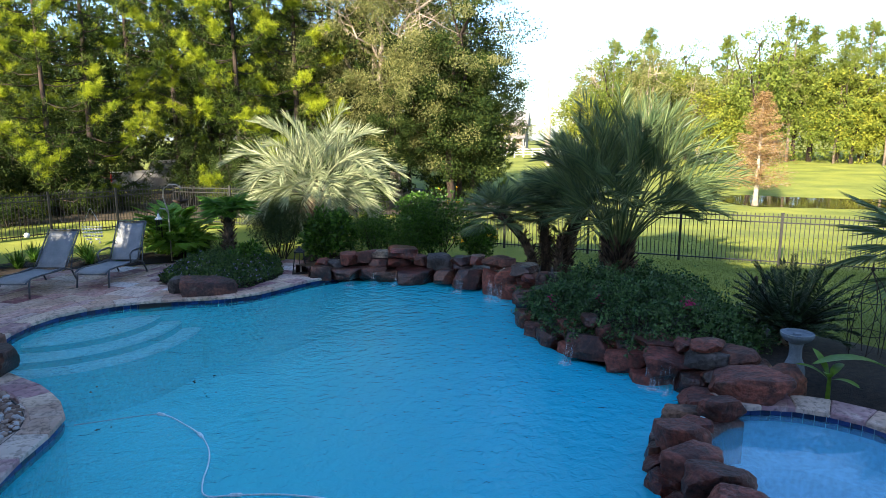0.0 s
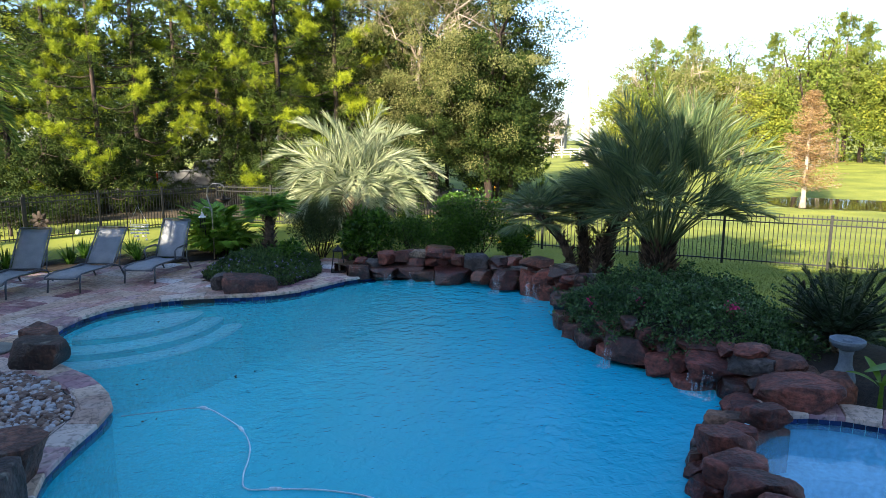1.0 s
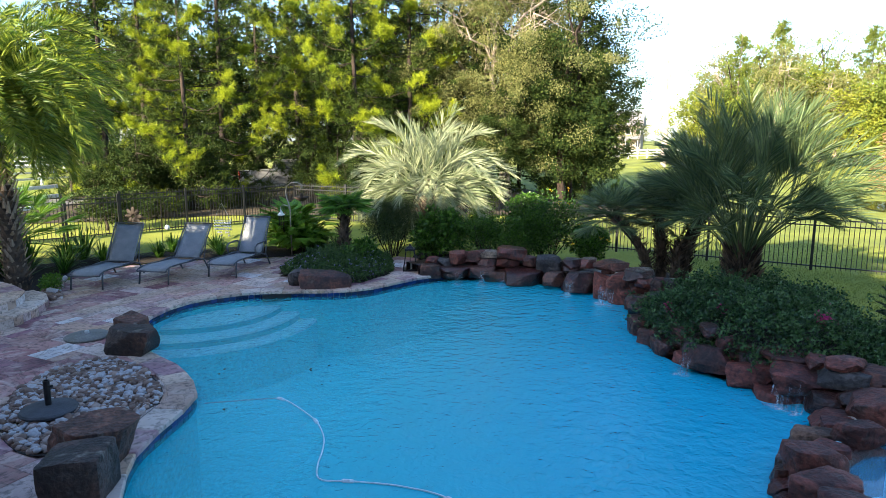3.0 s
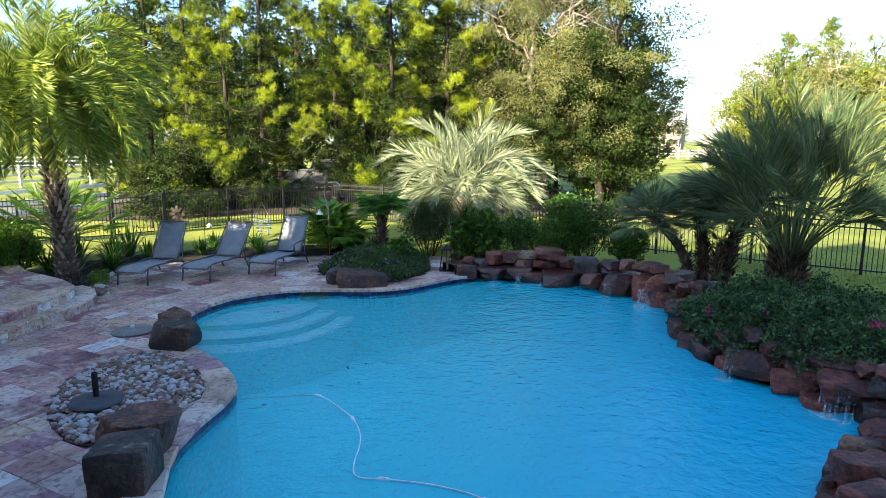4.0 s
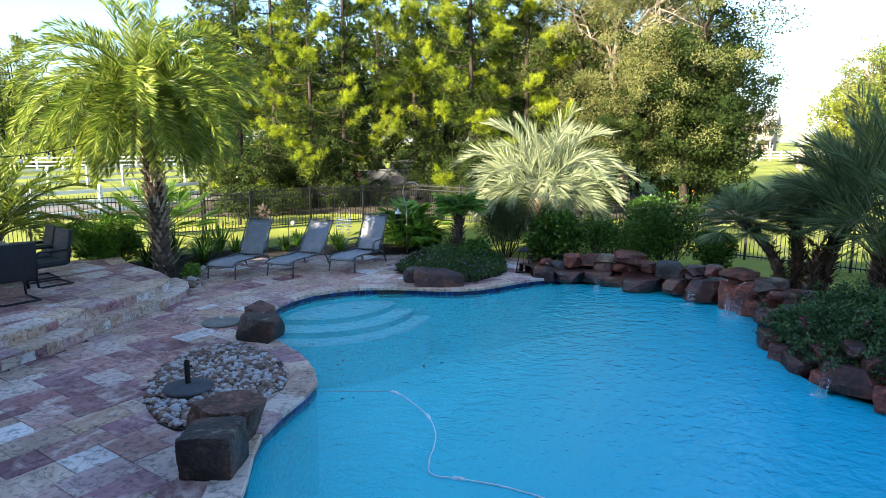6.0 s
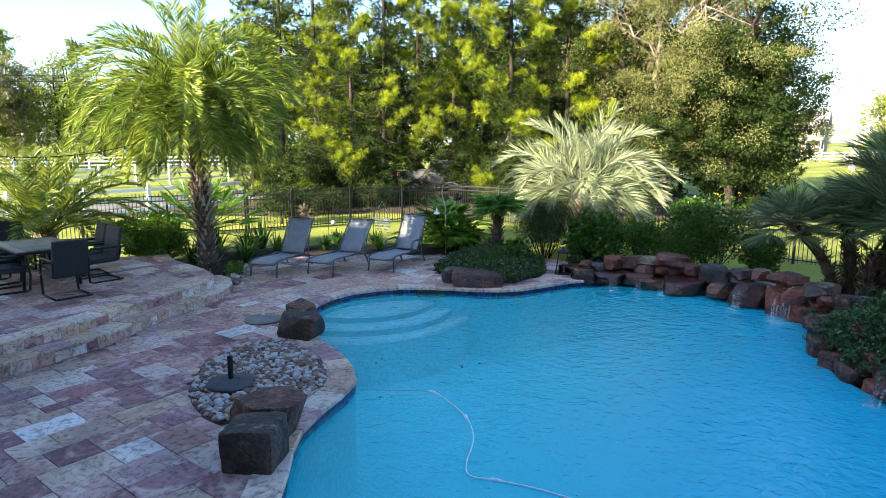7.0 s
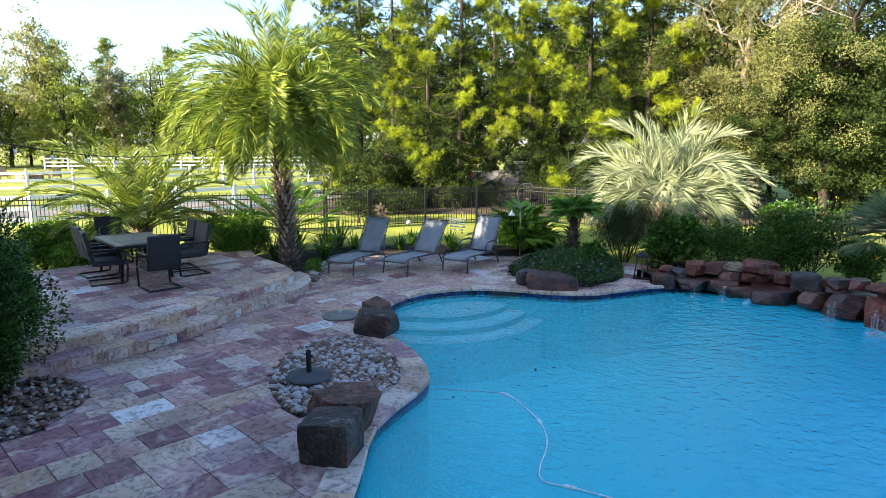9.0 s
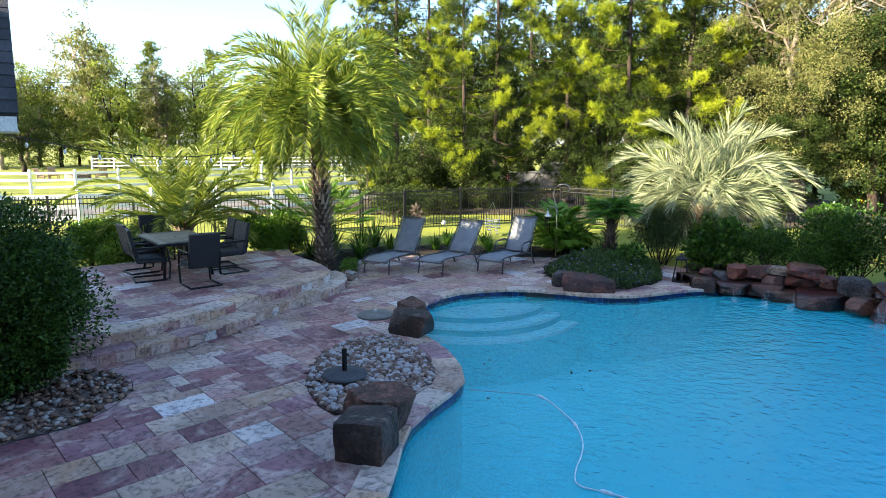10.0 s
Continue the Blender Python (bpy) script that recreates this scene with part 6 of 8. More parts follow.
boulder(-4.2, 4.9, 0.0, 0.78, 0.56, 0.43, 38, "dark weathered boulder by the pebble bed", material=ROCK_BLOCK, power=14, flat=0.85, chips=6)
boulder(-4.6, 12.15, -0.16, 1.1, 0.55, 0.5, 14, "long flat brown boulder on the island edge", material=ROCK, power=8)
boulder(-5.25, 12.25, 0.0, 0.36, 0.34, 0.34, 60, "small knobbly boulder beside a long flat one", material=ROCK_GREY)
SPA_CAP = [(3.5, 6.85, 0.14, 0.86, 0.6, 0.28), (3.98, 7.0, 0.16, 0.4, 0.4, 0.24), (3.05, 7.0, -0.06, 0.6, 0.6, 0.16), (3.0, 6.72, 0.0, 0.5, 0.4, 0.14), (2.97, 6.42, 0.14, 0.5, 0.28, 0.14), (2.72, 6.52, 0.02, 0.63, 0.24, 0.1), (2.62, 6.16, 0.06, 0.32, 0.22, 0.1), (2.32, 5.73, 0.1, 0.52, 0.33, 0.2), (2.22, 5.27, 0.14, 0.54, 0.39, 0.16), (2.31, 4.9, 0.16, 0.57, 0.35, 0.16), (2.33, 4.53, 0.16, 0.54, 0.23, 0.16), (2.5, 4.1, 0.12, 0.6, 0.45, 0.2)]
SPA_FOOT = [(2.21, 6.09, -0.12, 0.13, 0.22, 0.14), (2.11, 5.82, -0.1, 0.18, 0.22, 0.15), (2.04, 5.66, -0.17, 0.17, 0.22, 0.17), (2.0, 5.31, -0.15, 0.29, 0.25, 0.2), (2.16, 5.19, -0.2, 0.21, 0.24, 0.2), (2.01, 5.0, -0.22, 0.23, 0.22, 0.2), (2.05, 4.6, -0.25, 0.34, 0.36, 0.26), (2.3, 4.75, -0.22, 0.32, 0.34, 0.26), (2.15, 4.25, -0.25, 0.36, 0.36, 0.26)]
# spa rocks: the capping course, then the wet foot course in the pool
rng = random.Random(14)
for x, y, z, sx, sy, sz in SPA_CAP:
    boulder(x, y, z - 0.12, sx * 1.04, sy * 1.05, sz + 0.12, rng.uniform(-18, 14), "rounded red sandstone boulder of the spa wall", "spa wall boulders", material=rng.choice([ROCK_RED, ROCK, ROCK_RED, ROCK_WARM]) if sx < 0.8 else ROCK_RED, flat=0.85, rough=0.18)
for x, y, z, sx, sy, sz in SPA_FOOT:
    boulder(x, y, z - 0.15, sx * 1.25, sy * 1.2, sz + 0.16, rng.uniform(-40, 40), "wet dark boulder at the foot of the spa wall", "spa wall boulders", material=ROCK_WET, rough=0.2)

# pebbles
PEBBLE_MAT = mat("river pebbles", (0.15, 0.09, 0.065), (0.36, 0.26, 0.21), 2, 0.6, 0.1, 30, island=1.3, c3=(0.38, 0.36, 0.36))
BROWN_PEBBLE = mat("brown pebbles", (0.11, 0.06, 0.042), (0.29, 0.18, 0.125), 2, 0.65, 0.1, 30, island=1.1, c3=(0.30, 0.27, 0.25))


def pebbles(outline, count, sizes, material, label, seed, z, avoid=None):
    rng, v, f = random.Random(seed), [], []
    outline = [(p.x, p.y) for p in spline(outline, 0.12, True)]
    bm = bmesh.new()
    bmesh.ops.create_icosphere(bm, subdivisions=1, radius=1.0)
    bm.verts.index_update()
    bv, bf = [q.co.copy() for q in bm.verts], [tuple(w.index for w in q.verts) for q in bm.faces]
    bm.free()
    x0, x1, y0, y1 = min(p[0] for p in outline), max(p[0] for p in outline), min(p[1] for p in outline), max(p[1] for p in outline)
    n, spots = 0, []
    while n < count:
        x, y = rng.uniform(x0, x1), rng.uniform(y0, y1)
        if not inside(x, y, outline) or edge_gap(x, y, outline) < 0.02 or (avoid and avoid(x, y)):
            continue
        n += 1
        s = rng.uniform(*sizes) * (1.5 if rng.random() < 0.08 else 1)
        m = pose(x, y, z + s * 0.25 + rng.uniform(0, 0.025), rng.uniform(-25, 25), rng.uniform(-25, 25), rng.uniform(0, 360)) @ Matrix.Diagonal((s * 0.65, s * 0.5, s * 0.36, 1))
        i = len(v)
        k = rng.uniform(0, 50)
        v += [tuple(m @ (q * (1 + 0.16 * noise.noise(q * 1.3 + Vector((k, k, k)))))) for q in bv]
        f += [tuple(i + a for a in q) for q in bf]
    return tagged(new("pebbles", raw_mesh("pebbles", v, f, material, True)), label, "pebbles", kind="stuff")


pebbles(PEBBLE, 2700, (0.04, 0.085), PEBBLE_MAT, "grey and tan river pebbles", 1, -0.012)
pebbles(BED, 1500, (0.035, 0.075), BROWN_PEBBLE, "brown and tan river pebbles", 2, -0.012, lambda x, y: x < -9.4)
pebbles([(-9.35, 10.15), (-9.9, 10.6), (-10.2, 11.2), (-10.45, 11.9), (-10.0, 11.3), (-9.6, 10.75), (-9.2, 10.35)], 130, (0.08, 0.15), PEBBLE_MAT, "pale river pebbles edging the deck", 3, -0.02)
EDGE = mat("black bed edging", (0.015, 0.015, 0.016), (0.03, 0.03, 0.03), 5, 0.6)
for outline in (PEBBLE, BED):
    bm = bmesh.new()
    pts = spline(outline, 0.1, True)
    tube(bm, [p + Vector((0, 0, -0.004)) for p in pts], 0.008, 6)
    tagged(part("bed_edging", bm, EDGE), "thin black edging strip of a pebble bed", "edging", kind="structure")

# ---- umbrella base, flat stone, hose ----
CAST = mat("dark grey cast stone", (0.035, 0.037, 0.042), (0.06, 0.062, 0.07), 6, 0.7, 0.3, 60)
ub = thing("umbrella_base", (-5.42, 5.72, 0.05), "dark grey round umbrella base with short tube, on pebbles", "umbrella base")
part("plate", lathe(bmesh.new(), [(0.27, 0.0), (0.285, 0.03), (0.27, 0.05), (0.15, 0.075), (0.05, 0.085)], 40), CAST, ub, smooth=False)
part("tube", lathe(bmesh.new(), [(0.033, 0.08), (0.033, 0.36), (0.026, 0.36), (0.026, 0.2)], 20), BLACK_METAL, ub)
knob = part("knob", tube(bmesh.new(), [(0.03, 0, 0.3), (0.07, 0, 0.3)], 0.014, 8), BLACK_METAL, ub)
PALE_PLASTIC = mat("pale plastic", (0.5, 0.5, 0.48), (0.6, 0.6, 0.58), 6, 0.5, 0.1)
SLATE = mat("grey flagstone", (0.15, 0.145, 0.125), (0.21, 0.20, 0.175), 4, 0.85, 0.3, 40)
lid = thing("skimmer_stone", (-7.02, 8.3, 0.0), "round domed grey-green stone over the skimmer", "stone")
part("disc", lathe(bmesh.new(), [(0.31, 0.0), (0.32, 0.02), (0.30, 0.04), (0.2, 0.06), (0.05, 0.066)], 40), SLATE, lid, smooth=True)
part("knob", lathe(bmesh.new(), [(0.03, 0.06), (0.035, 0.1), (0.015, 0.115)], 12), PALE_PLASTIC, lid)
HOSE = mat("white hose", (0.55, 0.62, 0.66), (0.68, 0.74, 0.78), 5, 0.4, 0.1)
hose = thing("pool_hose", (0, 0, WATER_Z), "thin white floating cleaner hose with small floats", "hose")
HOSE_LINE = [(-4.25, 6.85, -0.12), (-3.9, 6.88, -0.08), (-3.5, 6.9, -0.03), (-3.2, 6.84, 0.01), (-2.85, 6.58, 0.01), (-2.58, 6.32, 0.01), (-2.38, 6.0, 0.01), (-2.28, 5.7, 0.01), (-2.22, 5.4, 0.01), (-2.1, 5.16, 0.01), (-1.8, 5.18, 0.01),
             (-1.3, 5.17, 0.01), (-0.8, 5.0, 0.01), (0.0, 4.3, 0.0), (0.4, 3.4, -0.05)]
hp = spline(HOSE_LINE, 0.06)
bm = bmesh.new()
tube(bm, hp, 0.008, 6)
part("hose", bm, HOSE, hose, smooth=True)
for k in (17, 31, 57, 74):
    d = (hp[k + 1] - hp[k]).normalized()
    part("float", tube(bmesh.new(), [hp[k] - d * 0.06, hp[k] - d * 0.045, hp[k] + d * 0.045, hp[k] + d * 0.06], [0.009, 0.02, 0.02, 0.009], 8), HOSE, hose)
# Solid box coloured black for the darkness inside the skimmer opening.
SKIM = mat("dark skimmer mouth", (0.008, 0.009, 0.01), (0.016, 0.017, 0.02), 5, 0.6)
bm = bmesh.new()
box(bm, (-0.28, -0.02, -0.2), (0.28, 0.02, -0.06), pose(-5.42, 11.585, 0, 0, 0, 20))
tagged(part("skimmer", bm, SKIM), "skimmer opening under the coping, its inner shade as a black box", "skimmer")
LEAF_DEBRIS = mat("sunken leaves", (0.03, 0.03, 0.012), (0.07, 0.06, 0.02), 4, 0.8, 0, island=0.8)
rngn = np.random.default_rng(5)
spots = np.array([(-3.72, 6.55), (-4.4, 7.6), (-3.25, 7.9), (-3.0, 8.1), (-5.55, 10.35), (-2.9, 7.5)])
b = np.repeat(spots, 4, 0) + rngn.normal(size=(24, 2)) * 0.05
tagged(new("fallen_leaves", leaves_mesh("fallen_leaves", np.c_[b, np.full(24, WATER_Z + 0.004)], np.c_[rngn.normal(size=(24, 2)), np.zeros(24)], 0.045, 0.025, LEAF_DEBRIS, 0.1, rngn)), "small dark leaves floating on the water", "leaves", kind="stuff")

# ---- falling water ----
FALL = bpy.data.materials.new("falling water")
FALL.use_nodes = True
nn, ll = FALL.node_tree.nodes, FALL.node_tree.links
tr, mx = nn.new("ShaderNodeBsdfTransparent"), nn.new("ShaderNodeMixShader")
nn["Principled BSDF"].inputs["Base Color"].default_value = (0.8, 0.88, 0.92, 1)
nn["Principled BSDF"].inputs["Roughness"].default_value = 0.1
mx.inputs[0].default_value = 0.16
ll.new(tr.outputs[0], mx.inputs[1]), ll.new(nn["Principled BSDF"].outputs[0], mx.inputs[2]), ll.new(mx.outputs[0], nn["Material Output"].inputs[0])


def trickle(a, b, top, seed, strands):
    rng = random.Random(seed)
    a, b = Vector(a), Vector(b)
    out = Vector((b.y - a.y, a.x - b.x)).normalized()
    w = thing("waterfall", (0, 0, 0), "thin strands of water falling from the rock ledge", "waterfall", "ledge waterfalls")
    for k in range(strands):
        q = a.lerp(b, rng.random())
        h = top * rng.uniform(0.35, 1.1)
        pts = [Vector((q.x, q.y, h)) + Vector((out.x, out.y, 0)) * (0.02 + 0.05 * t) + Vector((rng.gauss(0, 0.006), 0, (WATER_Z - 0.01 - h) * t * t)) for t in (0, 0.3, 0.6, 0.85, 1.0)]
        part("strand", tube(bmesh.new(), pts, [0.002, 0.003, 0.0025, 0.004, 0.006], 5), FALL, w)
    bm = bmesh.new()
    for k in range(strands):
        q = a.lerp(b, rng.random()) + out * rng.uniform(0.06, 0.22)
        s = rng.uniform(0.012, 0.035)
        bmesh.ops.create_icosphere(bm, subdivisions=1, radius=1, matrix=Matrix.Translation((q.x, q.y, WATER_Z)) @ Matrix.Diagonal((s * 1.6, s * 1.2, s * 0.5, 1)))
    part("splash", bm, FALL, w, smooth=True)["kind"] = "stuff"


trickle((-2.1, 13.51), (-1.95, 13.51), 0.14, 1, 7)
trickle((-1.59, 13.55), (-1.47, 13.55), 0.14, 2, 7)
trickle((-1.13, 13.52), (-0.98, 13.48), 0.1, 3, 6)
trickle((0.28, 12.88), (0.44, 12.73), 0.22, 4, 12)
trickle((0.9, 12.35), (1.18, 12.09), 0.24, 5, 26)
trickle((1.75, 8.73), (1.87, 8.57), 0.12, 6, 10)
trickle((2.67, 7.85), (2.9, 7.47), 0.24, 7, 28)

# ---- sun loungers ----
SLING = mat("grey-blue mesh sling", (0.21, 0.22, 0.235), (0.26, 0.27, 0.285), 6, 0.75, 0.4, 220)
FRAME = mat("bronze grey frame", (0.07, 0.075, 0.085), (0.11, 0.115, 0.125), 8, 0.45, 0.1, metal=0.4)


def sling(profile, x0, x1, thick=0.012):
    bm = bmesh.new()
    rows = []
    for y, z in profile:
        row = []
        for k in range(7):
            t = k / 6
            row.append(bm.verts.new((x0 + (x1 - x0) * t, y, z - 0.022 * math.sin(math.pi * t))))
        rows.append(row)
    for r, q in zip(rows, rows[1:]):
        for k in range(6):
            bm.faces.new((r[k], r[k + 1], q[k + 1], q[k]))
    g = bmesh.ops.extrude_face_region(bm, geom=bm.faces[:])
    bmesh.ops.translate(bm, vec=(0, 0, -thick), verts=[e for e in g["geom"] if isinstance(e, bmesh.types.BMVert)])
    return bm


def lounger(at, turn, back, label, arms):
    t = thing("sun_lounger", pose(*at, 0, 0, turn) @ Matrix.Diagonal((1.08, 1.14, 1.08, 1)), label, "sun lounger", "sun loungers on the deck")
    seat = [(0.0, 0.30), (0.12, 0.335), (0.4, 0.335), (0.75, 0.315), (1.0, 0.305), (1.12, 0.31)]
    ca, sa = math.cos(radians(back)), math.sin(radians(back))
    rest = [(1.16 + 0.84 * k / 6 * ca, 0.33 + 0.84 * k / 6 * sa) for k in range(7)]
    part("seat", sling(seat, -0.27, 0.27), SLING, t, smooth=True)
    part("backrest", sling(rest, -0.27, 0.27), SLING, t, smooth=True)
    for s in (-0.3, 0.3):
        part("seat_rail", tube(bmesh.new(), [(s, y, z) for y, z in [(-0.03, 0.27)] + seat], 0.016, 8), FRAME, t, smooth=True)
        part("back_rail", tube(bmesh.new(), [(s, y, z) for y, z in rest], 0.015, 8), FRAME, t, smooth=True)
        part("leg", tube(bmesh.new(), [(s, 0.08, 0.33), (s, 0.05, 0.2), (s * 1.02, 0.02, 0.0)], 0.017, 8), FRAME, t, smooth=True)
        part("leg", tube(bmesh.new(), [(s, 0.72, 0.32), (s, 1.05, 0.33), (s, 1.32, 0.24), (s * 1.02, 1.46, 0.0)], 0.017, 8), FRAME, t, smooth=True)
        part("strut", tube(bmesh.new(), [(s, 1.3, 0.26), (s, 1.16 + 0.45 * ca, 0.33 + 0.45 * sa)], 0.012, 6), FRAME, t)
        if arms:
            part("armrest", tube(bmesh.new(), [(s * 1.05, 0.82, 0.32), (s * 1.1, 0.8, 0.5), (s * 1.1, 0.9, 0.55), (s * 1.1, 1.22, 0.56), (s * 1.05, 1.3, 0.5)], 0.018, 8), FRAME, t, smooth=True)
    part("crossbar", tube(bmesh.new(), [(-0.3, -0.03, 0.27), (0.3, -0.03, 0.27)], 0.015, 8), FRAME, t)
    part("crossbar", tube(bmesh.new(), [(-0.3, rest[-1][0], rest[-1][1]), (0.3, rest[-1][0], rest[-1][1])], 0.015, 8), FRAME, t)
    part("crossbar", tube(bmesh.new(), [(-0.3, 1.13, 0.32), (0.3, 1.13, 0.32)], 0.014, 8), FRAME, t)
    return t


lounger((-9.25, 11.05, 0.0), 7, 58, "grey-blue sling sun lounger with raised back on the deck", False)
lounger((-8.2, 11.7, 0.0), 1, 50, "grey-blue sling sun lounger with its back set lower", False)
lounger((-7.15, 12.6, 0.0), -1, 60, "grey-blue sling sun lounger with armrests and sunlit back", True)

# ---- dining table and chairs ----
CHAIR_WOVEN = mat("black woven resin", (0.013, 0.014, 0.018), (0.026, 0.027, 0.032), 30, 0.55, 0.9, 120)
CHAIR_FRAME = mat("black chair frame", (0.012, 0.012, 0.014), (0.024, 0.024, 0.026), 8, 0.4, 0.1, metal=0.4)
TABLE_TOP = mat("slate tile top", (0.17, 0.15, 0.12), (0.26, 0.23, 0.18), 5, 0.45, 0.2, 30, vary=0.3)
TABLE_BORDER = mat("dark tile border", (0.06, 0.05, 0.045), (0.10, 0.085, 0.075), 6, 0.45, 0.2, 30)
TABLE_TURN = math.degrees(math.atan2(-0.33, 0.944))
table = thing("dining_table", pose(-11.88, 7.81, PATIO_Z, 0, 0, TABLE_TURN), "rectangular patio dining table with slate-tiled top and dark frame", "table")
part("frame", box(bmesh.new(), (-0.89, -0.54, 0.66), (0.89, 0.54, 0.715), None, 0.012), CHAIR_FRAME, table)
for i in range(3):
    for j in range(2):
        x0, y0 = -0.70 + i * 0.4675, -0.36 + j * 0.361
        part("tile", box(bmesh.new(), (x0, y0, 0.712), (x0 + 0.465, y0 + 0.358, 0.724), None, 0.003), TABLE_TOP, table)
for x0, x1, y0, y1 in ((-0.86, 0.86, -0.51, -0.37), (-0.86, 0.86, 0.37, 0.51), (-0.86, -0.71, -0.365, 0.365), (0.71, 0.86, -0.365, 0.365)):
    part("border", box(bmesh.new(), (x0, y0, 0.712), (x1, y1, 0.723), None, 0.003), TABLE_BORDER if abs(x1 - x0) < 0.3 else TABLE_TOP, table)
part("umbrella_hole", lathe(bmesh.new(), [(0.035, 0.72), (0.035, 0.728), (0.02, 0.728)], 20), CHAIR_FRAME, table)
for sx in (-1, 1):
    for sy in (-1, 1):
        part("leg", tube(bmesh.new(), [(sx * 0.8, sy * 0.46, 0.0), (sx * 0.74, sy * 0.42, 0.35), (sx * 0.8, sy * 0.46, 0.68)], 0.028, 8), CHAIR_FRAME, table, smooth=True)
part("stretcher", tube(bmesh.new(), [(-0.74, 0, 0.33), (0.74, 0, 0.33)], 0.02, 8), CHAIR_FRAME, table)


def dining_chair(at, turn):
    c = thing("dining_chair", pose(*at, 0, 0, turn), "black woven patio chair with sled base", "chair", "chairs round the table")
    part("seat", box(bmesh.new(), (-0.27, -0.27, 0.36), (0.27, 0.26, 0.46), None, 0.03), CHAIR_WOVEN, c)
    bm = bmesh.new()
    box(bm, (-0.28, -0.035, 0.0), (0.28, 0.035, 0.62), Matrix.Translation((0, -0.25, 0.4)) @ Matrix.Rotation(radians(12), 4, "X"), 0.02)
    part("backrest", bm, CHAIR_WOVEN, c)
    for s in (-0.28, 0.28):
        part("sled_leg", tube(bmesh.new(), [(s, -0.3, 0.64), (s, 0.2, 0.66), (s, 0.27, 0.6), (s, 0.3, 0.3), (s, 0.27, 0.03), (s, 0.2, 0.014), (s, -0.32, 0.014)], 0.021, 8), CHAIR_FRAME, c, smooth=True)
        part("armrest", box(bmesh.new(), (s - 0.025, -0.28, 0.65), (s + 0.025, 0.22, 0.675), None, 0.008), CHAIR_FRAME, c)
        part("seat_brace", tube(bmesh.new(), [(s, 0.29, 0.38), (s, -0.28, 0.4), (s, -0.34, 0.66)], 0.018, 6), CHAIR_FRAME, c)
    part("base_bar", tube(bmesh.new(), [(-0.28, -0.32, 0.014), (0.28, -0.32, 0.014)], 0.021, 8), CHAIR_FRAME, c)
    return c


chair = dining_chair((-10.36, 7.25, PATIO_Z), TABLE_TURN + 92)
for x, y, tn in ((-12.42, 7.4, TABLE_TURN + 4), (-11.58, 7.05, TABLE_TURN - 6), (-11.7, 8.66, TABLE_TURN + 176), (-10.95, 8.34, TABLE_TURN + 184), (-13.3, 8.3, TABLE_TURN - 90)):
    copy_thing(chair, pose(x, y, PATIO_Z, 0, 0, tn))

# ---- ornaments ----
IRON = mat("rusty brown iron", (0.022, 0.016, 0.012), (0.05, 0.036, 0.027), 8, 0.7, 0.3, 40, metal=0.4)
PALE_IRON = mat("weathered pale metal", (0.30, 0.27, 0.22), (0.42, 0.38, 0.32), 8, 0.6, 0.2, 40, metal=0.3)
BIRD_STONE = mat("blue-grey cast birdbath", (0.09, 0.12, 0.15), (0.14, 0.17, 0.20), 6, 0.7, 0.3, 50)
SHELL = mat("white shells", (0.6, 0.58, 0.55), (0.75, 0.73, 0.7), 10, 0.4, 0.1, island=0.3)
GLASS = mat("clear bulb glass", (0.75, 0.75, 0.72), (0.8, 0.8, 0.78), 4, 0.1, 0)

bath = thing("birdbath", Matrix.Translation((4.24, 7.3, 0.04)) @ Matrix.Diagonal((0.86, 0.86, 0.98, 1)), "blue-grey cast stone birdbath on a turned pedestal", "birdbath")
part("pedestal", lathe(bmesh.new(), [(0.15, 0), (0.155, 0.04), (0.12, 0.06), (0.13, 0.1), (0.145, 0.2), (0.12, 0.3), (0.085, 0.38), (0.08, 0.5), (0.095, 0.56)], 28), BIRD_STONE, bath, smooth=True)
part("bowl", lathe(bmesh.new(), [(0.08, 0.56), (0.17, 0.6), (0.205, 0.64), (0.215, 0.66), (0.215, 0.69), (0.19, 0.69), (0.16, 0.665), (0.1, 0.65), (0.06, 0.66), (0.05, 0.685), (0.02, 0.685)], 36), BIRD_STONE, bath, smooth=False)

tre = thing("garden_obelisk", (5.75, 8.3, 0.0), "tall wire garden obelisk of dark twisted iron", "trellis")
for k in range(6):
    a = math.tau * k / 6
    pts = []
    for j in range(9):
        t = j / 8
        r = 0.2 + 0.03 * math.sin(math.pi * t) if t < 0.7 else 0.2 * math.cos((t - 0.7) / 0.3 * math.pi / 2)
        pts.append((r * math.cos(a + 0.5 * t), r * math.sin(a + 0.5 * t), 1.25 * t))
    part("stake", tube(bmesh.new(), pts, 0.006, 5), IRON, tre)
for k in range(6):
    a = math.tau * k / 6
    part("tendril", tube(bmesh.new(), [(0.21 * math.cos(a + 2.2 * t), 0.21 * math.sin(a + 2.2 * t), 0.15 + 0.7 * t + 0.04 * math.sin(9 * t + k)) for t in [j / 10 for j in range(11)]], 0.004, 4), IRON, tre)
for z in (0.4, 0.85):
    part("ring", tube(bmesh.new(), [(0.215 * math.cos(math.tau * j / 20), 0.215 * math.sin(math.tau * j / 20), z) for j in range(21)], 0.005, 5, False), IRON, tre)
part("finial", lathe(bmesh.new(), [(0.006, 1.24), (0.03, 1.28), (0.012, 1.32), (0.004, 1.38)], 10), IRON, tre)

post = thing("wooden_stake", pose(5.45, 10.6, 0.0, 0, 6, 0), "short weathered dark wooden stake", "stake")
part("shaft", tube(bmesh.new(), [(0, 0, -0.1), (0, 0, 0.66)], 0.045, 8), PINE_BARK, post)
part("cap", lathe(bmesh.new(), [(0.055, 0.64), (0.06, 0.68), (0.03, 0.72)], 10), PINE_BARK, post)

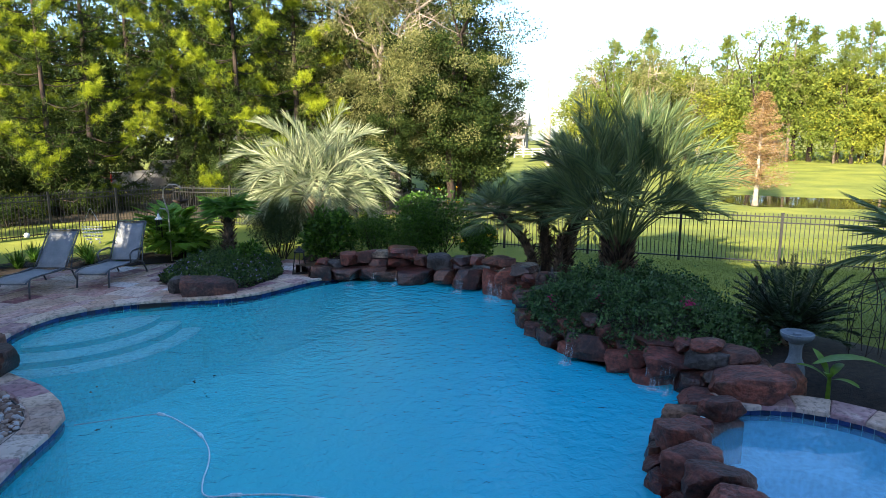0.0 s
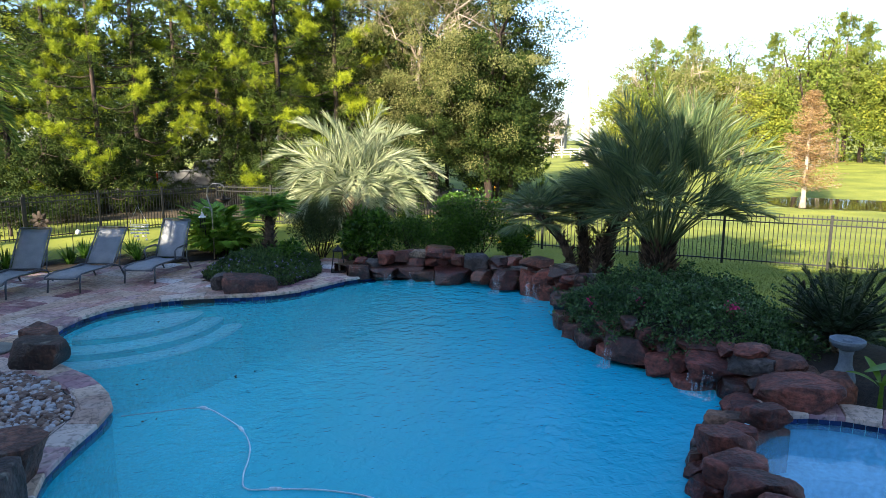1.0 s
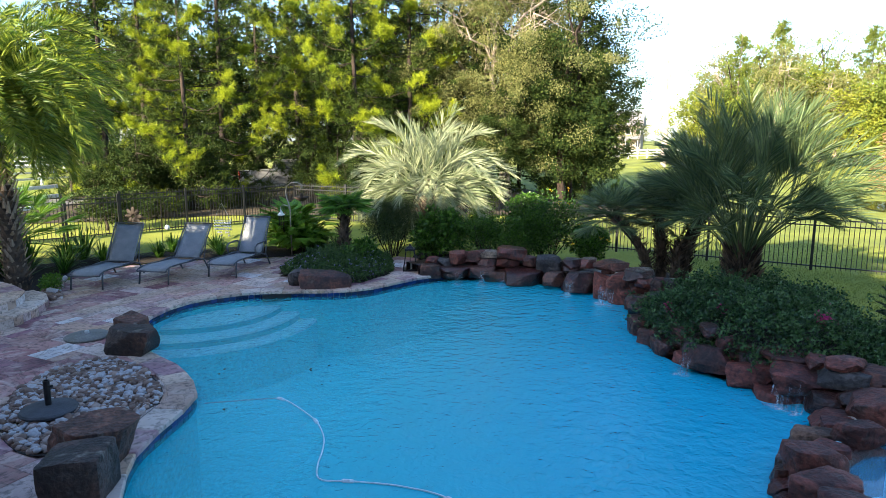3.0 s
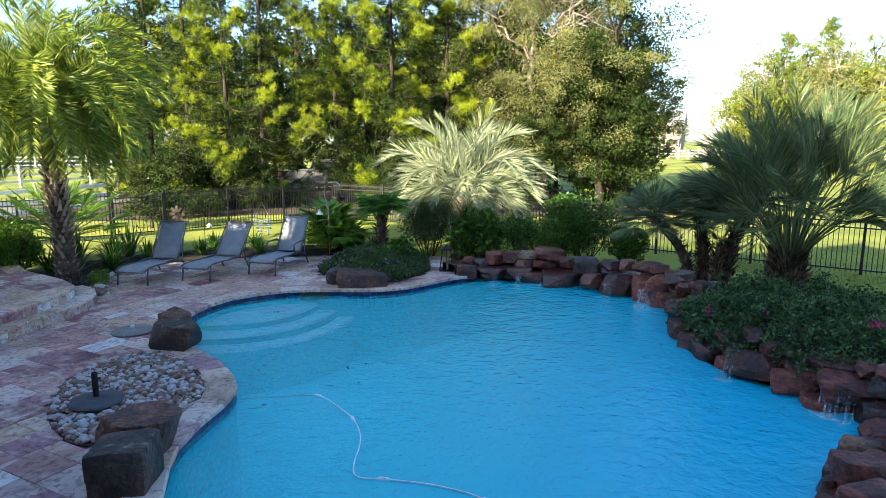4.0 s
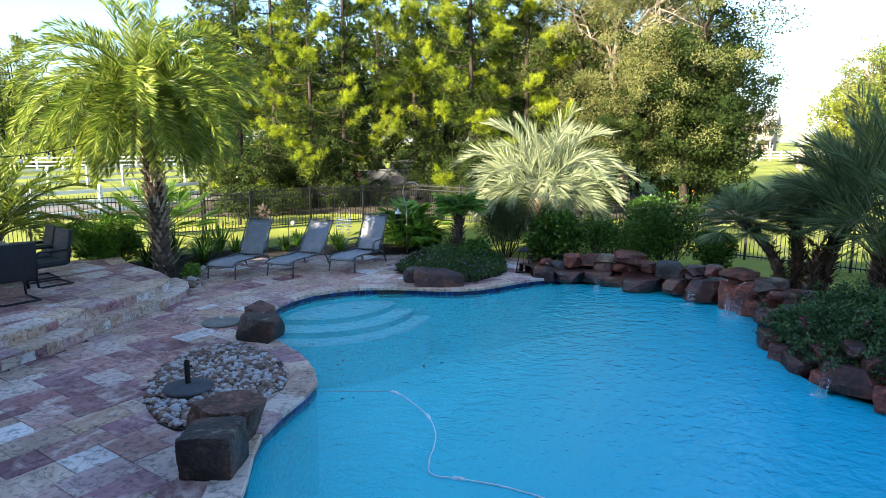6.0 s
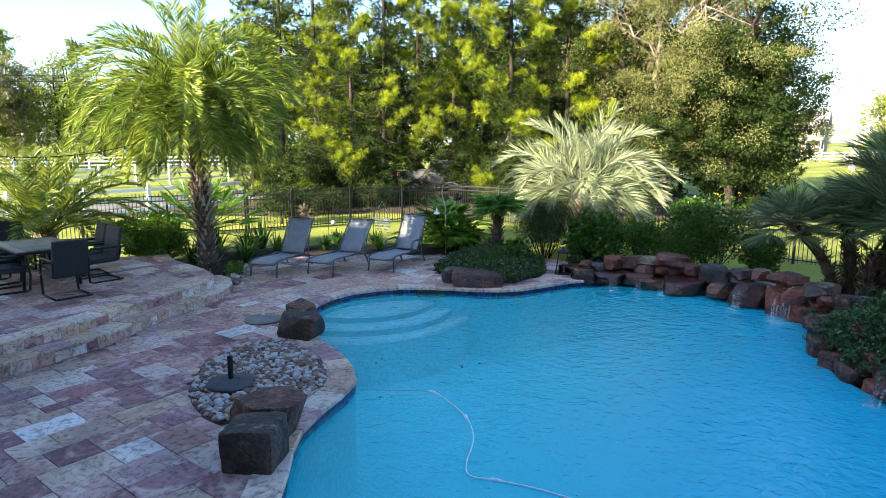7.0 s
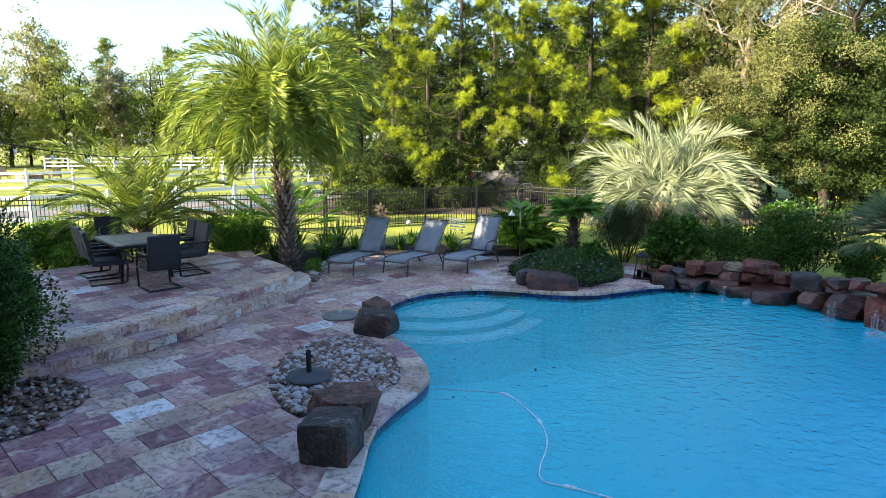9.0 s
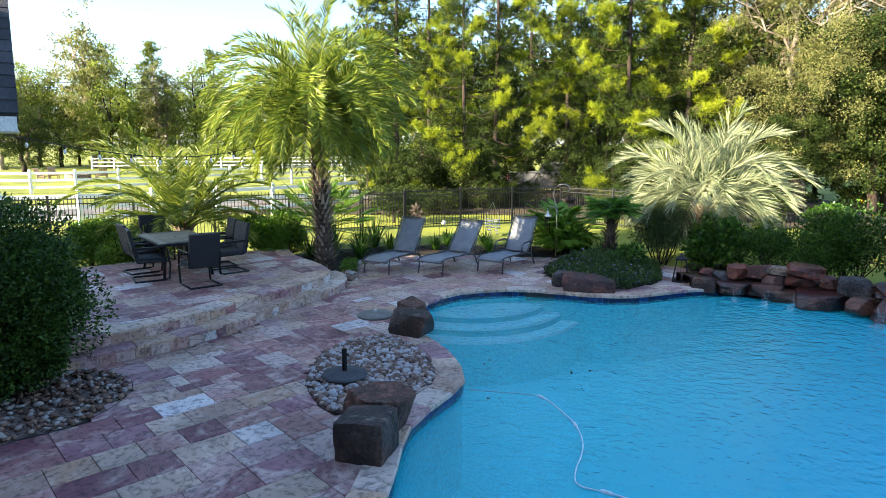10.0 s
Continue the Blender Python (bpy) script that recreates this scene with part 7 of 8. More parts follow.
lan = thing("lantern", pose(-3.25, 14.1, 0.0, 0, 0, 12), "black metal candle lantern on the coping", "lantern")
part("base", box(bmesh.new(), (-0.17, -0.17, 0), (0.17, 0.17, 0.03), None, 0.006), BLACK_METAL, lan)
part("roof", lathe(bmesh.new(), [(0.13, 0.5), (0.1, 0.54), (0.04, 0.57), (0.02, 0.62)], 4, Matrix.Rotation(radians(45), 4, "Z")), BLACK_METAL, lan)
for sx in (-1, 1):
    for sy in (-1, 1):
        part("bar", tube(bmesh.new(), [(sx * 0.155, sy * 0.155, 0.02), (sx * 0.085, sy * 0.085, 0.51)], 0.014, 5), BLACK_METAL, lan)
    part("bar", tube(bmesh.new(), [(sx * 0.155, 0, 0.02), (sx * 0.085, 0, 0.51)], 0.005, 5), BLACK_METAL, lan)
    part("bar", tube(bmesh.new(), [(0, sx * 0.155, 0.02), (0, sx * 0.085, 0.51)], 0.005, 5), BLACK_METAL, lan)
part("rim", box(bmesh.new(), (-0.12, -0.12, 0.475), (0.12, 0.12, 0.515), None, 0.006), BLACK_METAL, lan)
part("candle", lathe(bmesh.new(), [(0.05, 0.03), (0.05, 0.2), (0.01, 0.2)], 16), SHELL, lan)

hook = thing("shepherd_hook", pose(-6.75, 15.5, 0.0, 0, 0, 10), "tall curled pale garden hook in the bed", "garden hook")
part("pole", tube(bmesh.new(), [(0, 0, -0.1), (0, 0, 1.25), (-0.06, 0, 1.45), (-0.1, 0, 1.62), (-0.07, 0, 1.8), (0.06, 0, 1.9), (0.22, 0, 1.9), (0.32, 0, 1.84), (0.33, 0, 1.76), (0.29, 0, 1.74)], 0.017, 8), PALE_IRON, hook, smooth=True)
part("side_hook", tube(bmesh.new(), [(0, 0, 1.2), (-0.06, 0, 1.3), (-0.18, 0, 1.32), (-0.25, 0, 1.26), (-0.24, 0, 1.2)], 0.014, 8), PALE_IRON, hook, smooth=True)
ang_ = thing("hanging_ornament", pose(-6.45, 15.55, 1.42, 0, 0, 10), "small rusty metal dish hanging from a hook", "ornament")
part("bowl", lathe(bmesh.new(), [(0.02, 0.0), (0.12, 0.03), (0.2, 0.1), (0.19, 0.11), (0.1, 0.05), (0.02, 0.03)], 16), IRON, ang_, smooth=True)
part("bird", lathe(bmesh.new(), [(0.01, 0.05), (0.05, 0.08), (0.045, 0.14), (0.03, 0.18), (0.01, 0.22)], 12), IRON, ang_, smooth=True)
part("chain", tube(bmesh.new(), [(0, 0, 0.2), (0, 0, 0.33)], 0.004, 4), IRON, ang_)
chime = thing("wind_chime", (-6.98, 15.45, 0.5), "dark wind chime with hanging tubes", "wind chime")
part("top", lathe(bmesh.new(), [(0.09, 0.55), (0.09, 0.58), (0.05, 0.6), (0.01, 0.7)], 16), SHELL, chime)
for k in range(6):
    a = math.tau * k / 6
    part("tube", tube(bmesh.new(), [(0.06 * math.cos(a), 0.06 * math.sin(a), 0.54), (0.06 * math.cos(a), 0.06 * math.sin(a), 0.1 + 0.04 * k)], 0.014, 6), BLACK_METAL, chime)
for x, y, kind in ((-10.35, 15.35, "globe"), (-9.1, 15.75, "shells")):
    h2 = thing("garden_hook", (x, y, 0.0), "slim iron garden hook in the mulch bed", "garden hook")
    part("pole", tube(bmesh.new(), [(0, 0, -0.1), (0, 0, 1.15), (0.02, 0, 1.28), (0.1, 0, 1.33), (0.16, 0, 1.27)], 0.009, 6), IRON, h2, smooth=True)
    if kind == "globe":
        g = thing("glass_globe", (x + 0.16, y, 0.6), "round pale ornament hanging on a cord", "ornament")
        part("ball", lathe(bmesh.new(), [(0.01, 0.0), (0.05, 0.02), (0.07, 0.07), (0.05, 0.12), (0.01, 0.14)], 14), SHELL, g, smooth=True)
        part("cord", tube(bmesh.new(), [(0, 0, 0.14), (0, 0, 0.66)], 0.004, 4), IRON, g)
    else:
        g = thing("shell_chime", (x + 0.35, y - 0.1, 0.42), "hanging chime of white shells", "wind chime")
        part("cord", tube(bmesh.new(), [(-0.25, 0, 0.42), (0, 0, 0.9), (0.25, 0, 0.42)], 0.005, 4), SHELL, g)
        part("bar", tube(bmesh.new(), [(-0.26, 0, 0.42), (0.26, 0, 0.42)], 0.01, 6), SHELL, g)
        for k in range(7):
            for j in range(3 + k % 3):
                part("shell", lathe(bmesh.new(), [(0.005, 0), (0.035, 0.02), (0.03, 0.045), (0.005, 0.06)], 6, Matrix.Translation((-0.22 + 0.073 * k, 0.01 * j, 0.33 - 0.085 * j))), SHELL, g)
flower = thing("metal_flower", (-10.9, 15.0, 0.0), "rusty metal flower on a stake", "ornament")
part("stake", tube(bmesh.new(), [(0, 0, -0.1), (0, 0, 1.0)], 0.01, 6), IRON, flower)
for k in range(8):
    a = math.tau * k / 8
    bm = bmesh.new()
    bmesh.ops.create_icosphere(bm, subdivisions=2, radius=1, matrix=Matrix.Translation((0.15 * math.cos(a), -0.02, 1.0 + 0.15 * math.sin(a))) @ Matrix.Rotation(-a, 4, "Y") @ Matrix.Diagonal((0.11, 0.015, 0.06, 1)))
    part("petal", bm, IRON, flower, smooth=True)

# ---- string lights ----
wire = thing("string_lights", (0, 0, 0), "string of clear bulbs on a black cable", "string lights")
A, B = Vector((-10.5, 4.3, 3.08)), Vector((-10.75, 10.85, 3.35))
span = [A.lerp(B, t) + Vector((-2.2 * math.sin(math.pi * t) * 0.0, 0, -0.5 * math.sin(math.pi * t))) for t in [k / 24 for k in range(25)]]
part("cable", tube(bmesh.new(), span, 0.008, 5), BLACK_METAL, wire)
side = [Vector((-10.5, 4.3, 3.0)).lerp(Vector((-12.6, 2.4, 3.0)), t) - Vector((0, 0, 0.18 * math.sin(math.pi * t))) for t in [k / 10 for k in range(11)]]
part("cable", tube(bmesh.new(), side, 0.008, 5), BLACK_METAL, wire)
for q in [span[k] for k in range(1, 24, 2)] + side[1:]:
    s = part("socket", lathe(bmesh.new(), [(0.012, -0.06), (0.016, -0.05), (0.012, 0.0)], 10, Matrix.Translation(q)), BLACK_METAL, wire)
    part("bulb", lathe(bmesh.new(), [(0.005, -0.14), (0.02, -0.12), (0.025, -0.1), (0.017, -0.07), (0.011, -0.06)], 12, Matrix.Translation(q)), GLASS, s, smooth=True)

# ---- beyond the fence ----
VINYL = mat("white vinyl rail", (0.74, 0.75, 0.76), (0.8, 0.8, 0.8), 3, 0.5, 0.05)


def rail_fence(points, label, height=1.25, panel=2.4, rails=3):
    f = thing("rail_fence", (0, 0, 0), label, "fence", "white rail fences")
    line = spline(points, panel)
    bm = bmesh.new()
    box(bm, (-0.065, -0.065, -0.2), (0.065, 0.065, height))
    bm2 = lathe(bm, [(0.1, height), (0.02, height + 0.08)], 4, Matrix.Rotation(radians(45), 4, "Z"))
    pm = mesh_of("post", bm2, VINYL)
    for p, q in zip(line, line[1:]):
        o = new("post", pm)
        o.parent, o.matrix_basis = f, Matrix.Translation((p.x, p.y, ground_z(p.x, p.y)))
        a, b = Vector((p.x, p.y, ground_z(p.x, p.y))), Vector((q.x, q.y, ground_z(q.x, q.y)))
        for k in range(rails):
            w = b - a
            m = Matrix.Translation(a + Vector((0, 0, height * (0.28 + 0.3 * k)))) @ w.to_track_quat("X", "Z").to_matrix().to_4x4()
            part("rail", box(bmesh.new(), (0, -0.025, -0.07), (w.length, 0.025, 0.07), m), VINYL, f)


rail_fence([(-62, 6), (-50, 12), (-41, 19), (-38.5, 25), (-36, 34), (-33, 46)], "white three-rail vinyl fence across the field", 1.4)
rail_fence([(-29, 4), (-25.5, 9), (-22.6, 13.5), (-21, 18), (-20.2, 24)], "white three-rail vinyl fence along the drive", 1.3)
rail_fence([(-75, 40), (-62, 52), (-50, 64)], "white rail fence at the far side of the field", 1.4)
rail_fence([(8, 96), (13.5, 98), (20, 100)], "white picket rail fence before a far house", 1.3, 1.5)

far = thing("far_house", pose(18.0, 146, ground_z(18.0, 146), 0, 0, -12), "two-storey beige house with grey gable roof in the distance", "house")
FAR_WALL = mat("beige lap siding", (0.20, 0.165, 0.13), (0.26, 0.215, 0.17), 2, 0.8, 0.2)
FAR_TRIM = mat("weathered white trim", (0.36, 0.35, 0.33), (0.42, 0.41, 0.39), 2, 0.8, 0.1)
FAR_ROOF = mat("grey house shingles", (0.16, 0.15, 0.15), (0.22, 0.21, 0.2), 2, 0.9, 0.3)
DARK_GLASS = mat("dark window glass", (0.02, 0.025, 0.03), (0.04, 0.045, 0.05), 2, 0.1, 0)
part("wall", box(bmesh.new(), (-7, -4, 0), (1, 4, 5.6)), FAR_WALL, far)
part("roof", prism(bmesh.new(), [(0, -4.6, 5.5), (0, 4.6, 5.5), (0, 0, 8.6)], Matrix.Translation((-7.5, 0, 0)), Matrix.Translation((1.5, 0, 0))), FAR_ROOF, far)
for i in range(4):
    for z in (0.9, 3.6):
        w = part("window", box(bmesh.new(), (-6.2 + 2.1 * i, -4.08, z), (-5.2 + 2.1 * i, -3.98, z + 1.4)), FAR_TRIM, far)
        part("pane", box(bmesh.new(), (-6.1 + 2.1 * i, -4.12, z + 0.1), (-5.3 + 2.1 * i, -4.07, z + 1.3)), DARK_GLASS, w)
part("porch_roof", prism(bmesh.new(), [(0, -6.2, 2.6), (0, -4, 2.6), (0, -4, 3.3)], Matrix.Translation((-7, 0, 0)), Matrix.Translation((1, 0, 0))), FAR_ROOF, far)
for i in range(4):
    part("porch_post", box(bmesh.new(), (-6.9 + 2.5 * i, -6.05, 0), (-6.7 + 2.5 * i, -5.85, 2.6)), FAR_TRIM, far)

WOOD_POLE = mat("grey utility pole wood", (0.26, 0.22, 0.18), (0.36, 0.31, 0.26), 3, 0.9, 0.4)
for b, d, h, arm in ((9.35, 80, 10.8, False), (9.15, 84, 12.6, True)):
    p = thing("utility_pole", bearing(b, d), "tall weathered wooden utility pole", "utility pole")
    part("shaft", tube(bmesh.new(), [(0, 0, -0.3), (0, 0, h)], [0.22, 0.13], 8), WOOD_POLE, p)
    if arm:
        part("crossarm", box(bmesh.new(), (-0.9, -0.08, h - 3.6), (0.9, 0.08, h - 3.4)), WOOD_POLE, p)
for k, z in enumerate((9.6, 9.0)):
    c = thing("power_line", (0, 0, 0), "thin overhead power line above the field", "cable")
    part("cable", tube(bmesh.new(), [Vector((-110, 30, z + 2)).lerp(Vector((-30, 62, z + 1)), t) - Vector((0, 0, 1.2 * math.sin(math.pi * t))) for t in [j / 12 for j in range(13)]], 0.03, 4), BLACK_METAL, c)

# fire pit with garden chairs in the field
pit = thing("fire_pit", bearing(-63.0, 62), "low round fire pit of tan stone in the field", "fire pit")
part("ring", lathe(bmesh.new(), [(1.0, -0.1), (1.0, 0.42), (0.75, 0.42), (0.72, 0.05)], 20), ROCK_PALE, pit)
CHAIR_WOOD = mat("weathered chair boards", (0.22, 0.14, 0.09), (0.34, 0.24, 0.17), 4, 0.8, 0.3, 30)


def garden_chair(at, turn):
    c = thing("garden_chair", Matrix.Translation(at) @ Matrix.Rotation(radians(turn), 4, "Z"), "wooden slat-back garden chair beside the fire pit", "chair", "chairs round the fire pit")
    part("seat", box(bmesh.new(), (-0.3, -0.3, 0.32), (0.3, 0.3, 0.38), Matrix.Rotation(radians(8), 4, "X"), 0.01), CHAIR_WOOD, c)
    for k in range(5):
        part("back_slat", box(bmesh.new(), (-0.3 + 0.125 * k, -0.02, 0.0), (-0.2 + 0.125 * k, 0.02, 0.78), Matrix.Translation((0, -0.3, 0.3)) @ Matrix.Rotation(radians(20), 4, "X"), 0.005), CHAIR_WOOD, c)
    for sx in (-0.33, 0.33):
        part("armrest", box(bmesh.new(), (sx - 0.07, -0.4, 0.56), (sx + 0.07, 0.38, 0.6), None, 0.01), CHAIR_WOOD, c)
        for sy in (-0.28, 0.3):
            part("leg", box(bmesh.new(), (sx - 0.03, sy - 0.04, 0.0), (sx + 0.03, sy + 0.04, 0.57)), CHAIR_WOOD, c)
    return c


first_chair = garden_chair(bearing(-61.3, 61.5), 70)
for b, d, tn in ((-62.0, 64, 150), (-64.6, 63, -100), (-65.3, 60.5, -60)):
    copy_thing(first_chair, Matrix.Translation(bearing(b, d)) @ Matrix.Rotation(radians(tn), 4, "Z"))

# pickup parked beyond the fence
# Silver darkened to stand in for the pines' shade on the truck.
PAINT = mat("silver car paint", (0.20, 0.20, 0.205), (0.25, 0.25, 0.255), 3, 0.3, 0, metal=0.3, spec=0.6)
TYRE = mat("tyre rubber", (0.012, 0.012, 0.013), (0.02, 0.02, 0.02), 8, 0.85, 0.2)
RED_LAMP = mat("red tail lamp", (0.35, 0.01, 0.01), (0.45, 0.02, 0.02), 8, 0.25, 0)
truck = thing("pickup_truck", pose(-15.6, 36.0, ground_z(-15.6, 36.0), 0, 0, 28), "silver pickup truck parked under the pines", "car")
bm = bmesh.new()
prism(bm, [(-2.8, 0, 0.5), (-2.8, 0, 1.25), (-0.9, 0, 1.25), (-0.8, 0, 1.3), (1.2, 0, 1.3), (2.7, 0, 1.15), (2.8, 0, 0.5)], Matrix.Translation((0, -0.95, 0)), Matrix.Translation((0, 0.95, 0)))
bmesh.ops.bevel(bm, geom=bm.edges[:], offset=0.05, segments=2, affect="EDGES")
part("body", bm, PAINT, truck)
bm = bmesh.new()
prism(bm, [(-0.85, 0, 1.28), (-0.7, 0, 1.85), (0.6, 0, 1.88), (1.25, 0, 1.28)], Matrix.Translation((0, -0.86, 0)), Matrix.Translation((0, 0.86, 0)))
bmesh.ops.bevel(bm, geom=bm.edges[:], offset=0.05, segments=2, affect="EDGES")
part("cab", bm, PAINT, truck)
for s in (-1, 1):
    part("side_window", prism(bmesh.new(), [(-0.65, 0, 1.36), (-0.55, 0, 1.76), (0.5, 0, 1.78), (0.95, 0, 1.36)], Matrix.Translation((0, s * 0.865, 0)), Matrix.Translation((0, s * 0.875, 0))), DARK_GLASS, truck)
    part("tail_lamp", box(bmesh.new(), (-2.84, s * 0.92 - 0.08, 0.8), (-2.78, s * 0.92 + 0.06, 1.2)), RED_LAMP, truck)
    for x in (-1.8, 1.8):
        wheel = part("wheel", tube(bmesh.new(), [(x, s * 0.75, 0.38), (x, s * 0.98, 0.38)], 0.38, 20), TYRE, truck)
        part("rim", tube(bmesh.new(), [(x, s * 0.97, 0.38), (x, s * 0.99, 0.38)], 0.22, 16), PAINT, wheel)
part("rear_window", prism(bmesh.new(), [(-0.87, 0, 1.38), (-0.76, 0, 1.78), (-0.74, 0, 1.78), (-0.85, 0, 1.38)], Matrix.Translation((0, -0.7, 0)), Matrix.Translation((0, 0.7, 0))), DARK_GLASS, truck)
part("tailgate", box(bmesh.new(), (-2.83, -0.78, 0.68), (-2.79, 0.78, 1.22), None, 0.01), PAINT, truck)
part("bumper", box(bmesh.new(), (-2.95, -0.9, 0.45), (-2.8, 0.9, 0.62), None, 0.02), CHAIR_FRAME, truck)

# rusty bald cypress by the pond
rng, nr = random.Random(3), np.random.default_rng(3)
bm = bmesh.new()
H = 9.0
tube(bm, [(0, 0, -0.3), (0, 0, 0.6), (0, 0, H)], [0.28, 0.17, 0.02], 8)
bs, ws = [], []
for k in range(210):
    z = 1.3 + (H - 1.5) * rng.random() ** 1.15
    a = rng.uniform(0, math.tau)
    reach = 2.6 * (1 - (z - 1.0) / (H - 0.6)) ** 0.85 * rng.uniform(0.75, 1.05) + 0.15
    e = Vector((math.cos(a) * reach, math.sin(a) * reach, z + 0.25 * reach))
    tube(bm, [(0, 0, z), tuple(e)], [0.018, 0.005], 4)
    for j in range(64):
        t = rng.uniform(0.15, 1.0)
        bs.append(Vector((0, 0, z)).lerp(e, t) + Vector((rng.gauss(0, 0.12), rng.gauss(0, 0.12), rng.gauss(0, 0.12))))
        ws.append(Vector((rng.gauss(0, 1), rng.gauss(0, 1), rng.gauss(-0.2, 0.6))))
tree_from("cypress_tree", (mesh_of("trunk", bm, PALE_BARK, True), leaves_mesh("crown", np.array(bs), np.array(ws), 0.2, 0.05, RUST_LEAF, rng=nr)), Matrix.Translation((18.9, 38.3, -0.95)) @ Matrix.Diagonal((0.86, 0.86, 0.74, 1)),
          "conical bald cypress with rust-brown autumn needles", "tree")

# short wooden stake in the lawn bed
stake = thing("wooden_stake", pose(6.2, 12.4, ground_z(6.2, 12.4), 4, 6, 0), "short weathered wooden stake in the lawn", "stake")
part("post", box(bmesh.new(), (-0.035, -0.035, -0.1), (0.035, 0.035, 0.44), None, 0.006), PINE_BARK, stake)
part("tip", lathe(bmesh.new(), [(0.045, 0.44), (0.04, 0.47), (0.005, 0.52)], 4), PINE_BARK, stake)

# ---- grass on the near lawn ----
GRASS = leaf_mat("grass blades", (0.085, 0.125, 0.012), (0.20, 0.225, 0.026), 0.6, 0.3, 1.0)
nr = np.random.default_rng(77)
pts = []
while len(pts) < 80000:
    x, y = nr.uniform(1.5, 14), nr.uniform(8.5, 23)
    if y > 17.5 - 0.36 * (x - 6.5) and nr.random() < 0.5:
        continue
    if x > 3.6 - 0.3 * max(0, 12 - y) * 0 and not inside(x, y, [(1.5, 13.2), (1.5, 6), (7.2, 6.5), (6.8, 8.5), (5.0, 10.6), (4.7, 12.6), (3.4, 15), (1.5, 16)]):
        pts.append((x, y, ground_z(x, y)))
pts = np.array(pts)
w = nr.normal(size=pts.shape) * 0.5 + np.array([0, 0, 1.0])
tagged(new("grass", leaves_mesh("grass", pts, w, nr.uniform(0.02, 0.05, len(pts)), 0.01, GRASS, 0.1, nr, simple=True)), "short mown green grass of the lawn", "grass", kind="stuff")


# ---- paving, coping and tiles: one piece at a time ----
def paver_mesh(w, h, t=0.045):
    g, c = 0.003, 0.004
    x, y = w / 2 - g, h / 2 - g
    v = [(sx * x, sy * y, -t) for sx, sy in ((-1, -1), (1, -1), (1, 1), (-1, 1))] + [(sx * x, sy * y, -c) for sx, sy in ((-1, -1), (1, -1), (1, 1), (-1, 1))]
    v += [(sx * (x - c), sy * (y - c), 0) for sx, sy in ((-1, -1), (1, -1), (1, 1), (-1, 1))]
    f = [(8, 9, 10, 11)] + [(i, (i + 1) % 4, 4 + (i + 1) % 4, 4 + i) for i in range(4)] + [(4 + i, 4 + (i + 1) % 4, 8 + (i + 1) % 4, 8 + i) for i in range(4)]
    return v, f


CELL, TURN = 0.203, radians(-15)


def pave(host, region, z, keep, near, limit, seed):
    """Mixed-size slabs on one grid, wherever keep() allows; the nearest as single objects."""
    rng = random.Random(seed)
    ca, sa = math.cos(TURN), math.sin(TURN)
    us = [x * ca + y * sa for x, y in region]
    vs = [-x * sa + y * ca for x, y in region]
    i0, i1, j0, j1 = int(min(us) / CELL) - 1, int(max(us) / CELL) + 1, int(min(vs) / CELL) - 1, int(max(vs) / CELL) + 1
    at = lambda u, w: (u * ca - w * sa, u * sa + w * ca)
    good = {(i, j) for i in range(i0, i1) for j in range(j0, j1) if keep(*at((i + 0.5) * CELL, (j + 0.5) * CELL)) and inside(*at((i + 0.5) * CELL, (j + 0.5) * CELL), region)}
    shapes = [(3, 2), (2, 3), (2, 2), (2, 1), (1, 2), (1, 1), (2, 2), (1, 2), (2, 1)]
    placed = []
    for j in range(j0, j1):
        for i in range(i0, i1):
            if (i, j) not in good:
                continue
            rng.shuffle(shapes)
            for w, h in sorted(shapes, key=lambda s: -(s[0] * s[1]) ** 0.5 * rng.uniform(0.2, 1)) + [(1, 1)]:
                cells = {(i + a, j + b) for a in range(w) for b in range(h)}
                if cells <= good:
                    good -= cells
                    placed.append(((i + w / 2) * CELL, (j + h / 2) * CELL, w, h))
                    break
    placed.sort(key=lambda q: math.dist(at(q[0], q[1]), near))
    cache, rest_v, rest_f = {}, [], []
    for k, (u, w_, w, h) in enumerate(placed):
        x, y = at(u, w_)
        dz = z + rng.uniform(-0.0015, 0.0015)
        if k < limit:
            if (w, h) not in cache:
                cache[w, h] = raw_mesh("paver", *paver_mesh(w * CELL, h * CELL), PAVER)
            ob = new("paver", cache[w, h])
            ob.parent = host
            ob.matrix_basis = pose(x, y, dz, rng.uniform(-0.15, 0.15), rng.uniform(-0.15, 0.15), math.degrees(TURN))
        else:
            v, f = paver_mesh(w * CELL, h * CELL)
            s = len(rest_v)
            rest_v += [(x + a * ca - b * sa, y + a * sa + b * ca, dz + c) for a, b, c in v]
            rest_f += [tuple(s + q for q in ff) for ff in f]
    if rest_v:
        o = new("far_pavers", raw_mesh("far_pavers", rest_v, rest_f, PAVER_ISLAND))
        o.parent = host
        tagged(o, kind="stuff")


